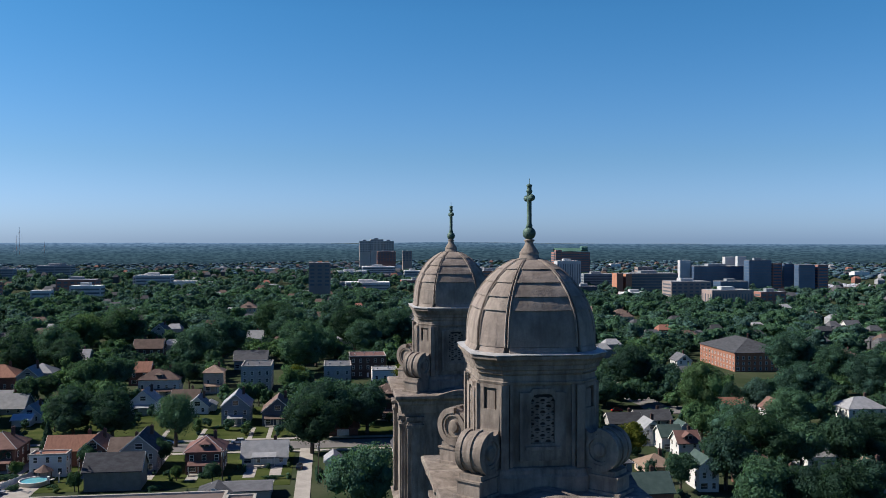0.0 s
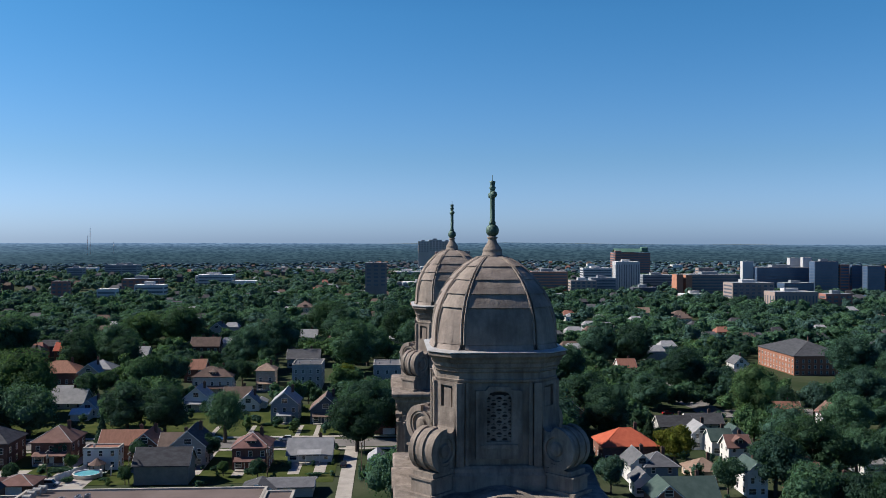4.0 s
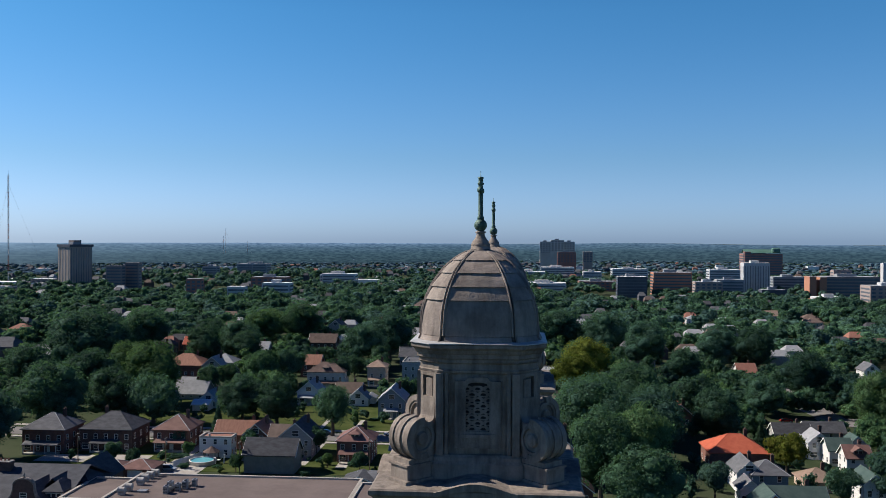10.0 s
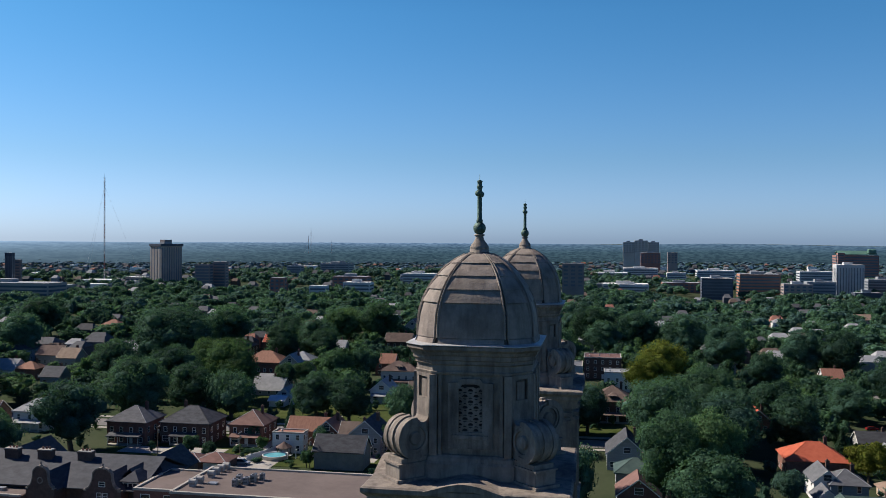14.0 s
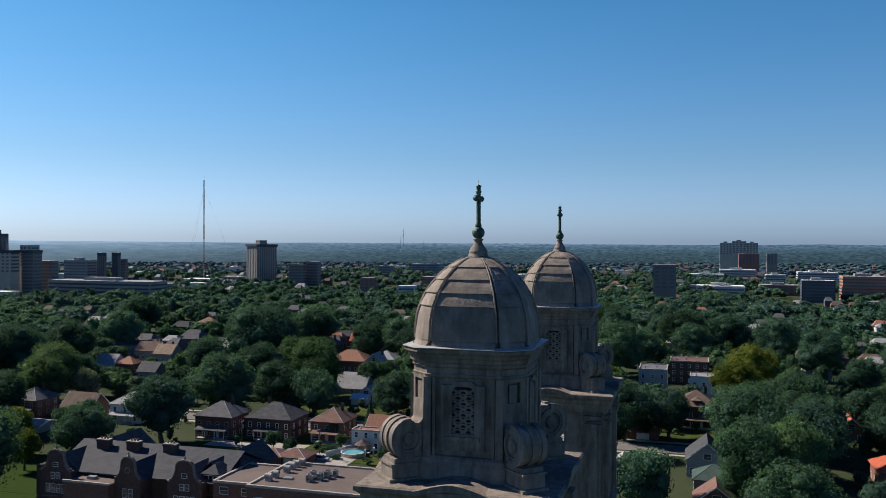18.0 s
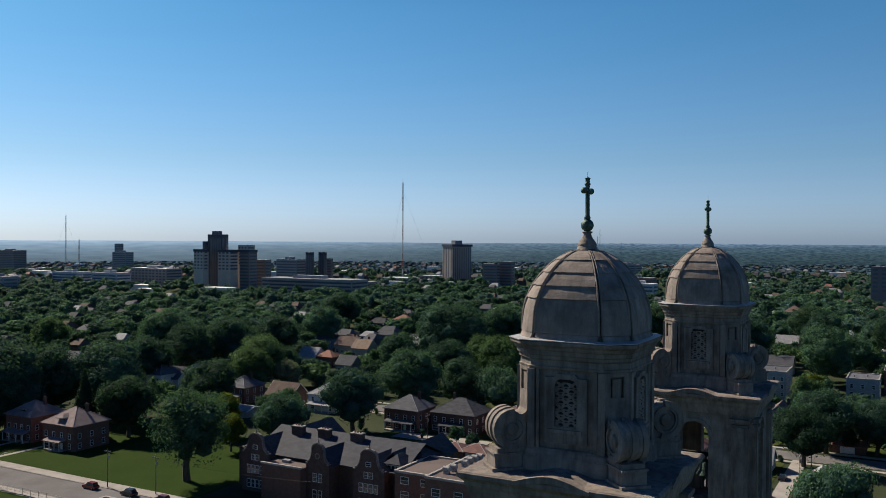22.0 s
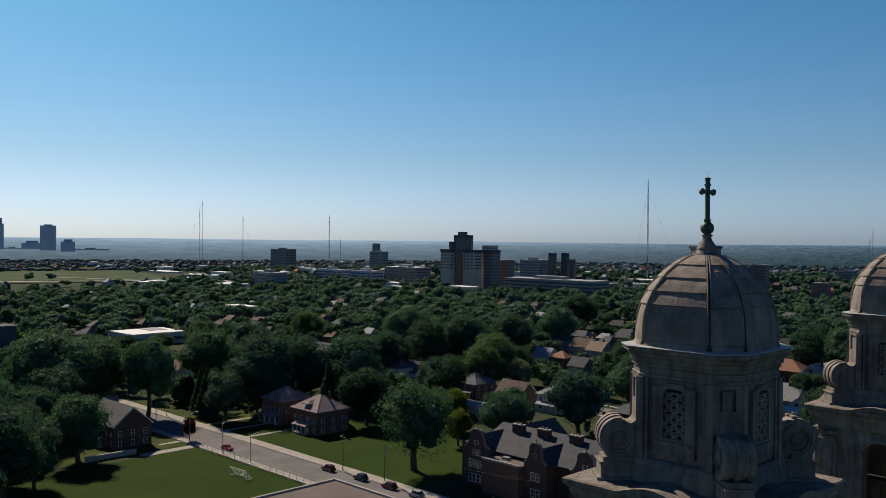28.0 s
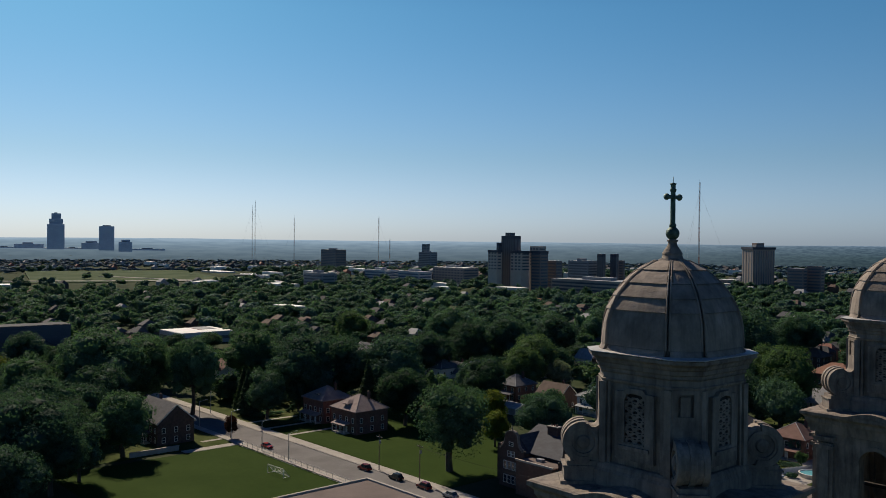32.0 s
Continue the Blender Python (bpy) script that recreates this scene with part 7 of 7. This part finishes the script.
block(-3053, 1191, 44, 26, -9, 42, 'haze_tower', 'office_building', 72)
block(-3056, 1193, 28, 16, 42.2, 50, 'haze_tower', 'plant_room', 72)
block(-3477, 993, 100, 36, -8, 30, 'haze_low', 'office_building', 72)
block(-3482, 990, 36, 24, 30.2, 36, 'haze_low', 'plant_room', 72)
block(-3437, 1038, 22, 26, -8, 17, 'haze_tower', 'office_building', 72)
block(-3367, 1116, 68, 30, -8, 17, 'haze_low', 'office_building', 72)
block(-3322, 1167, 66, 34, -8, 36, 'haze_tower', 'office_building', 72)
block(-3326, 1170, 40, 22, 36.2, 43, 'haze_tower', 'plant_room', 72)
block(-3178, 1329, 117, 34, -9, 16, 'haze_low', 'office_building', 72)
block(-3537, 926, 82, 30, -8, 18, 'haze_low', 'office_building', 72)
mast(-2242, 1240, -16, 152)
mast(-1926, 1184, -13, 116)
mast(-1484, 1120, -7, 108)
mast(-1469, 1139, -7, 60)
mast(-665, 1065, 0, 148)
mast(-2328, 1298, -15, 171)
mast(-1121, 3272, -11, 78)
mast(-1034, 3300, -12, 57)
mast(-1111, 3272, -11, 108)


# ---- woods, far roofs and the horizon ----
def blocked(x, y, r):
    """Whether a tree here would stand in or right before a building."""
    eye = (6.0, -41.0)
    for hx, hy, hr in FOOT:
        dx, dy = hx - x, hy - y
        if abs(dx) > 70 or abs(dy) > 70:
            continue
        ux, uy = hx - eye[0], hy - eye[1]
        n = math.hypot(ux, uy)
        along, across = (dx * ux + dy * uy) / n, abs(dx * uy - dy * ux) / n
        if across < hr * 0.9 + r * 0.6 and -hr - r * 0.5 < along < hr + 32:
            return True
    for bx, by, w, d, h in BLOCK_AT:
        dx, dy = bx - x, by - y
        if abs(dx) > 200 or abs(dy) > 200:
            continue
        n = math.hypot(bx, by)
        along, across = (dx * bx + dy * by) / n, abs(dx * by - dy * bx) / n
        if across < w / 2 + 4 and -d < along < d / 2 + 5:
            return True
    for tx, ty, tr in TREE_AT:
        if abs(tx - x) < 14 and math.hypot(tx - x, ty - y) < (tr + r) * 0.75:
            return True
    if y < 300:
        for x0, y0, x1, y1 in ((-340, 94, 50, 116), (-340, 224, 30, 248), (-240, 38, -110, 100), (-238, 112, -138, 176), (-145, 170, -10, 262), (114, 285, 134, 430), (90, 287, 190, 311), (100, 258, 134, 300), (-140, 20, -20, 165)):
            if x0 - r < x < x1 + r and y0 - r < y < y1 + r:
                return True
    return False


FOOT += [(-454, 198, 24), (-431, 188, 22), (-408, 178, 18)]
CLEAR = [(-760, 980, 130), (-560, 1150, 90), (-1100, 900, 160), (-420, 1000, 70), (-1500, 620, 150), (-900, 1350, 150), (750, 1250, 160), (-1900, 800, 200), (200, 1700, 160), (-200, 1500, 120), (-1500, 1200, 180)]


# ---- open ground, lots and roads farther off ----
MEADOW = material("dry_meadow_grass", (0.048, 0.076, 0.036), (0.084, 0.108, 0.060), 0.02, 1.0, grain=0.2, spec=0.03)
CAR_MIX = material("mixed_car_paint", (0.25, 0.25, 0.27), (0.45, 0.45, 0.47), 0.2, 0.3, per_island=1.6, spec=0.6)


def far_strip(name, p, q, width, mat, label, category):
    """A flat strip of road from p to q, laid on the land."""
    p, q = Vector((*p, 0)), Vector((*q, 0))
    side = (q - p).cross(Vector((0, 0, 1))).normalized() * width / 2
    bm = bmesh.new()
    loops = []
    n = 8
    for i in range(n + 1):
        c = p + (q - p) * i / n
        z = land(c.x, c.y)
        loops.append([(c - side) + Vector((0, 0, z - 1)), (c + side) + Vector((0, 0, z - 1)), (c + side) + Vector((0, 0, z + 0.9)), (c - side) + Vector((0, 0, z + 0.9))])
    rings(bm, loops)
    bmesh.ops.recalc_face_normals(bm, faces=bm.faces[:])
    return tagged(part(name, bm, mat), label, category, kind="structure")


far_strip("meadow", (-1400, 380), (-1330, 640), 420, MEADOW, "dry grassy slope beside the highway", "meadow")
far_strip("highway", (-1290, 240), (-1200, 420), 16, CONCRETE, "pale concrete highway curving over the slope", "road").location.z = 0.35
far_strip("highway", (-1200, 420), (-1090, 660), 14, CONCRETE, "pale concrete highway curving over the slope", "road").location.z = 0.35
far_strip("highway", (-1340, 470), (-1130, 545), 10, CONCRETE, "pale highway ramp on the slope", "road").location.z = 0.4
LOTS = [(-1279, 708, 90, 40), (-569, 830, 70, 30), (-604, 900, 60, 34), (773, 1238, 150, 90), (-478, 760, 60, 20), (-760, 960, 100, 40), (-880, 760, 80, 36)]
for lx, ly, lw, ld in LOTS:
    far_strip("car_park", (lx - lw / 2, ly), (lx + lw / 2, ly), ld, ASPHALT, "pale asphalt car park with rows of cars", "car park")
    CLEAR.append((lx, ly, max(lw, ld) * 0.62))
CLEAR += [(-1225, 430, 190), (-1350, 420, 190), (-1500, 480, 190), (-1400, 620, 170), (-1180, 560, 120), (-1080, 420, 110)]


def parked_cars():
    rng = np.random.default_rng(3)
    V, Q, off = [], [], 0
    for lx, ly, lw, ld in LOTS:
        for i in range(int(lw / 3.2)):
            for k in range(int(ld / 8)):
                if rng.random() < 0.35:
                    continue
                x, y = lx - lw / 2 + 1.6 + i * 3.2, ly - ld / 2 + 4 + k * 8
                z = land(x, y) + 0.9
                a, b, h = 0.9, 2.2, rng.uniform(1.3, 1.9)
                V.append(np.array([(-a, -b, 0), (a, -b, 0), (a, b, 0), (-a, b, 0), (-a, -b, h * 0.6), (a, -b, h * 0.6), (a, b, h * 0.6), (-a, b, h * 0.6), (-a * 0.8, -b * 0.5, h), (a * 0.8, -b * 0.5, h), (a * 0.8, b * 0.6, h), (-a * 0.8, b * 0.6, h)]) + np.array([x, y, z]))
                Q.append(np.array([(0, 1, 5, 4), (1, 2, 6, 5), (2, 3, 7, 6), (3, 0, 4, 7), (4, 5, 9, 8), (5, 6, 10, 9), (6, 7, 11, 10), (7, 4, 8, 11), (8, 9, 10, 11)]) + off)
                off += 12
    ob = new("parked_cars", mesh_from("parked_cars", np.concatenate(V), np.zeros((0, 3), int), np.concatenate(Q), CAR_MIX))
    ob.data.shade_flat()
    tagged(ob, "rows of small parked cars in far car parks", "cars", kind="stuff")


parked_cars()


def place_far_roofs():
    """Places of the small houses that show between the far crowns."""
    rng = np.random.default_rng(5)
    lo, hi = math.radians(-38), math.radians(82)
    sets = {"light": [], "gray": [], "brown": [], "white": [], "tile": [], "dark": []}
    for i in range(1250):
        a = rng.uniform(lo, hi)
        r = 470 + 2100 * rng.random() ** 1.6
        x, y = -math.sin(a) * r, math.cos(a) * r
        k = ("gray", "gray", "brown", "dark", "gray", "dark", "light", "dark", "gray", "brown", "gray", "light", "brown", "gray", "tile", "white")[rng.integers(16)]
        w, d, h = rng.uniform(8, 14), rng.uniform(8, 12), rng.uniform(8.0, 10.5)
        if k == "white":
            w, d, h = rng.uniform(12, 38), rng.uniform(10, 20), rng.uniform(6, 10)
        if a > 0.62 and 900 < r < 1900 and rng.random() < 0.3:
            k, w, d, h = "white", rng.uniform(16, 46), rng.uniform(10, 22), rng.uniform(6, 9)
        if r > 1000:
            h += 1.5
        if r < 950 and k == "white":
            k, w, d, h = "light", 11, 10, 9
        if any((x - cx) ** 2 + (y - cy) ** 2 < 190 ** 2 for cx, cy in ((-1225, 430), (-1350, 420), (-1500, 480), (-1400, 620))):
            continue
        if r < 1200 and any(abs(x - bx) < bw and abs(y - by) < bw for bx, by, bw, bd, bh in BLOCK_AT):
            continue
        if blocked(x, y, 6.0) or (r < 1000 and rng.random() < 0.4):
            continue
        sets[k].append((x, y, land(x, y), w, d, h))
    return sets


def hides_roof(sets, x, y, r):
    """Whether a crown here would cover one of the far houses."""
    if not ROOF_GRID:
        for rows in sets.values():
            for row in rows:
                ROOF_GRID.setdefault((int(row[0] // 40), int(row[1] // 40)), []).append(row)
    n = math.hypot(x, y)
    for i in (-1, 0, 1):
        for j in (-1, 0, 1):
            for hx, hy, hz, w, d, h in ROOF_GRID.get((int(x // 40) + i, int(y // 40) + j), ()):
                dx, dy = hx - x, hy - y
                along, across = (dx * x + dy * y) / n, abs(dx * y - dy * x) / n
                if across < w * 0.45 + r * 0.5 and -8 < along < 30:
                    return True
    return False


ROOF_GRID = {}


def woods():
    rng = np.random.default_rng(77)
    lo, hi = math.radians(-40), math.radians(84)
    tiers = [(262, 520, 11.5, "near"), (520, 980, 17.5, "next"), (980, 1700, 21.0, "mid"), (1700, 2950, 27.0, "dim")]
    # leaf colours turn bluer and paler tier by tier to stand for haze
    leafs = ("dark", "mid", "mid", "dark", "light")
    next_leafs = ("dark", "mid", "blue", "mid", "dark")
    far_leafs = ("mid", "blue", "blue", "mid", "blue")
    hazed_leafs = ("pale", "blue", "pale", "pale", "pale")
    far_roof_at = place_far_roofs()
    bins = {}
    temp = {
        "near": [crown_arrays(200 + i, 12, 480, 0.40, fine=False, core=0.78) for i in range(6)],
        "next": [crown_arrays(250 + i, 9, 260, 0.48, fine=False, core=0.82) for i in range(6)],
        "mid": [crown_arrays(300 + i, 5, 60, 0.75, fine=False, core=0.95) for i in range(5)],
        "dim": [crown_arrays(350 + i, 3, 0, 0.9, fine=False, core=1.15) for i in range(5)],
    }
    for r0, r1, step, kind in tiers:
        r = r0
        while r < r1:
            n = int((hi - lo) * r / step)
            for i in range(n):
                a = lo + (hi - lo) * (i + rng.uniform(-0.45, 0.45)) / n
                rr = r + rng.uniform(-0.45, 0.45) * step
                x, y = -math.sin(a) * rr, math.cos(a) * rr
                size = rng.uniform(0.62, 1.42) * {"near": 1.12 * step / 11.5, "next": 1.12 * step / 11.5, "mid": 1.65, "dim": 2.5}[kind]
                if any((x - cx) ** 2 + (y - cy) ** 2 < cr * cr and rng.random() < 0.9 for cx, cy, cr in CLEAR):
                    continue
                if 900 < rr < 1900 and noise.noise((x * 0.005, y * 0.005, 0)) > 0.14 and rng.random() < 0.8:
                    continue
                if rr < 1700 and blocked(x, y, 5 * size):
                    continue
                if 400 < rr < 2000 and hides_roof(far_roof_at, x, y, 4 * size):
                    continue
                leaf = {"near": leafs, "next": next_leafs, "mid": far_leafs}.get(kind, hazed_leafs)[rng.integers(5)]
                v, t, q = temp[kind][rng.integers(len(temp[kind]))]
                c, s = math.cos(i * 1.7), math.sin(i * 1.7)
                hs = rng.uniform(0.8, 1.3) * {"near": 1.0, "next": 1.25, "mid": 1.3, "dim": 0.62}[kind]
                w = np.empty_like(v)
                w[:, 0] = (v[:, 0] * c - v[:, 1] * s) * size + x
                w[:, 1] = (v[:, 0] * s + v[:, 1] * c) * size + y
                w[:, 2] = v[:, 2] * hs + land(x, y) - 1.2
                b = bins.setdefault((kind, leaf), [[], [], [], 0])
                b[0].append(w)
                b[1].append(t + b[3])
                b[2].append(q + b[3])
                b[3] += len(v)
            r += step * (0.86 if kind in ("near", "next") else 1.0)
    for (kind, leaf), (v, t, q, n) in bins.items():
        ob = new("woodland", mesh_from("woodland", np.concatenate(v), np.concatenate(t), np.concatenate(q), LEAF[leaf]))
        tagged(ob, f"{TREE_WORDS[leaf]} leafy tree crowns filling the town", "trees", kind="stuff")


woods()


def undergrowth():
    """Bushes and small trees that fill the gardens between the houses."""
    rng = np.random.default_rng(31)
    temp = [crown_arrays(500 + i, 7, 210, 0.42, 9.0, 5.0, 0.3, fine=False, core=0.8) for i in range(5)]
    bins = {}
    for x0, y0, x1, y1, count, big in ((18, 150, 180, 285, 420, 0.62), (-145, 183, -20, 226, 70, 0.30), (-140, 246, 15, 330, 130, 0.55), (-330, 118, -145, 262, 130, 0.6)):
        for i in range(count):
            x, y = rng.uniform(x0, x1), rng.uniform(y0, y1)
            size = rng.uniform(0.35, 1.0) * big
            if any(math.hypot(x - hx, y - hy) < hr + 5 * size for hx, hy, hr in FOOT if abs(hx - x) < 40):
                continue
            if 226 < y < 247 or 94 < y < 116 or (-238 < x < -138 and y < 176) or (112 < x and 284 < y) or (-20 < x < -13 and y < 232):
                continue
            v, t, q = temp[rng.integers(5)]
            c, s = math.cos(i * 1.7), math.sin(i * 1.7)
            w = np.empty_like(v)
            w[:, 0] = (v[:, 0] * c - v[:, 1] * s) * size + x
            w[:, 1] = (v[:, 0] * s + v[:, 1] * c) * size + y
            w[:, 2] = v[:, 2] * size * rng.uniform(0.8, 1.3) + land(x, y) - 0.3
            b = bins.setdefault(("dark", "mid", "mid", "light", "dark")[rng.integers(5)], [[], [], 0])
            b[0].append(w)
            b[1].append(t + b[2])
            b[2] += len(v)
    for leaf, (v, t, n) in bins.items():
        ob = new("undergrowth", mesh_from("undergrowth", np.concatenate(v), np.concatenate(t), np.zeros((0, 4), int), LEAF[leaf]))
        tagged(ob, f"{TREE_WORDS[leaf]} bushes filling gardens between houses", "bushes", kind="stuff")


undergrowth()


def far_roofs():
    """Small house roofs that show between the far crowns."""
    sets = place_far_roofs()
    for k, rows in sets.items():
        V, T, Q, off = [], [], [], 0
        for x, y, z, w, d, h in rows:
            e = h * 0.66
            if k == "white":
                e = h - 0.1
            V.append(np.array([(-w / 2, -d / 2, -2), (w / 2, -d / 2, -2), (w / 2, d / 2, -2), (-w / 2, d / 2, -2), (-w / 2, -d / 2, e), (w / 2, -d / 2, e), (w / 2, d / 2, e), (-w / 2, d / 2, e), (-w / 2 * 0.6, 0, h), (w / 2 * 0.6, 0, h)]) + np.array([x, y, z]))
            Q.append(np.array([(0, 1, 5, 4), (1, 2, 6, 5), (2, 3, 7, 6), (3, 0, 4, 7), (4, 5, 9, 8), (6, 7, 8, 9)]) + off)
            T.append(np.array([(5, 6, 9), (7, 4, 8)]) + off)
            off += 10
        ob = new("far_houses", mesh_from("far_houses", np.concatenate(V), np.concatenate(T), np.concatenate(Q), ROOFS[k]))
        ob.data.shade_flat()
        tagged(ob, f"small far houses with {ROOF_WORDS[k]} roofs among trees", "houses", kind="stuff")


far_roofs()


def horizon():
    """The far plain as a glowing backdrop with painted haze, from the last woods up to the camera's horizon line."""
    mat = bpy.data.materials.new("hazed_distant_land")
    mat.use_nodes = True
    nt = mat.node_tree
    co = nt.nodes.new("ShaderNodeTexCoord")
    flat = nt.nodes.new("ShaderNodeVectorMath")
    flat.operation = "MULTIPLY"
    flat.inputs[1].default_value = (1, 1, 0)
    nt.links.new(co.outputs["Object"], flat.inputs[0])
    dist = nt.nodes.new("ShaderNodeVectorMath")
    dist.operation = "LENGTH"
    nt.links.new(flat.outputs[0], dist.inputs[0])
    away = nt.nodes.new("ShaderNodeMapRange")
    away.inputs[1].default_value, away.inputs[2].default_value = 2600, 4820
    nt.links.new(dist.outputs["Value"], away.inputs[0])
    # painted haze: the emission turns paler and bluer with distance
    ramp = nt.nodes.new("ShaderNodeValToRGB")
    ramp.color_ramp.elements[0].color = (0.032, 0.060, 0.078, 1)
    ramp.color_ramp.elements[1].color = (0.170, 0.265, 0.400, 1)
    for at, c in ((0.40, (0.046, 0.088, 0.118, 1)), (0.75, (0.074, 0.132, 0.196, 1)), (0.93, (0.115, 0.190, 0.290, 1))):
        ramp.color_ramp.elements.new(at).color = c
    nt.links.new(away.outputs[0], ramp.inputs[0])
    # clumps of far trees: bearing and distance from the church
    sep = nt.nodes.new("ShaderNodeSeparateXYZ")
    nt.links.new(co.outputs["Object"], sep.inputs[0])
    turn = nt.nodes.new("ShaderNodeMath")
    turn.operation = "ARCTAN2"
    nt.links.new(sep.outputs[1], turn.inputs[0])
    nt.links.new(sep.outputs[0], turn.inputs[1])
    dark = ramp.outputs[0]
    for across, deep_by, lo, hi, amount in ((170.0, 0.011, 0.44, 0.58, 0.78), (40.0, 0.004, 0.40, 0.62, 0.45)):
        pos = nt.nodes.new("ShaderNodeCombineXYZ")
        for k, (socket, by) in enumerate(((turn.outputs[0], across), (dist.outputs["Value"], deep_by))):
            m = nt.nodes.new("ShaderNodeMath")
            m.operation = "MULTIPLY"
            m.inputs[1].default_value = by
            nt.links.new(socket, m.inputs[0])
            nt.links.new(m.outputs[0], pos.inputs[k])
        tx = nt.nodes.new("ShaderNodeTexNoise")
        tx.inputs["Scale"].default_value = 1.0
        tx.inputs["Detail"].default_value = 4.0
        nt.links.new(pos.outputs[0], tx.inputs["Vector"])
        mr = nt.nodes.new("ShaderNodeMapRange")
        mr.inputs[1].default_value, mr.inputs[2].default_value = lo, hi
        nt.links.new(tx.outputs[0], mr.inputs[0])
        dark = mul(nt, dark, mr.outputs[0], amount, (0.42, 0.50, 0.58))
    # a brighter haze colour is painted in towards the sun
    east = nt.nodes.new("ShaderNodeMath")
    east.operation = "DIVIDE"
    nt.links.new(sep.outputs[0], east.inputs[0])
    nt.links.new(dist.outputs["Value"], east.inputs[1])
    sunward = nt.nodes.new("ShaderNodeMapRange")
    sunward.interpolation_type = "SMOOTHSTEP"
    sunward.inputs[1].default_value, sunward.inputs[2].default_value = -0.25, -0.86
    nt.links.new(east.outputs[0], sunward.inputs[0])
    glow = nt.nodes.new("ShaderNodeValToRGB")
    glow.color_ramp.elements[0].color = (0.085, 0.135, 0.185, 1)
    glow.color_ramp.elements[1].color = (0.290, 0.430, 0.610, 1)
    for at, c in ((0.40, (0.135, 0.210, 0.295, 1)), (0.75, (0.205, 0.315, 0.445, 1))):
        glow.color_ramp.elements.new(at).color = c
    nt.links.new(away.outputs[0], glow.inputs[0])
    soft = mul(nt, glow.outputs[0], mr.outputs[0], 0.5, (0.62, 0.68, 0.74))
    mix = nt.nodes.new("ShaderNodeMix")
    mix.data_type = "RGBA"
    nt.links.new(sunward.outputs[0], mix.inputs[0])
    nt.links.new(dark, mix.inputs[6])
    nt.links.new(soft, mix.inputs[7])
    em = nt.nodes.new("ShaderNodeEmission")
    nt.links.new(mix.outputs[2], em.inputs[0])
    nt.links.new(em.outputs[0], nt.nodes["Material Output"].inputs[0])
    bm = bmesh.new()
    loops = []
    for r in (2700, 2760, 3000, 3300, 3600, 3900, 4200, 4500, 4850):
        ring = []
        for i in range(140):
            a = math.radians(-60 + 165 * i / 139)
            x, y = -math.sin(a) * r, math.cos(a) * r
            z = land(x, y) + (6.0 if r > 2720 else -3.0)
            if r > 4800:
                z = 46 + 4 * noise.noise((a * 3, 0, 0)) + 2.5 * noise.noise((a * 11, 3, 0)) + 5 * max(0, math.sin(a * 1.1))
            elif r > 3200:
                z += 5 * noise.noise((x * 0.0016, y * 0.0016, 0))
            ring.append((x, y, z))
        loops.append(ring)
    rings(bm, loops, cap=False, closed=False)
    tagged(part("backdrop", bm, mat), "glowing backdrop with painted blue haze, standing for the far plain", "distance", kind="structure")


horizon()
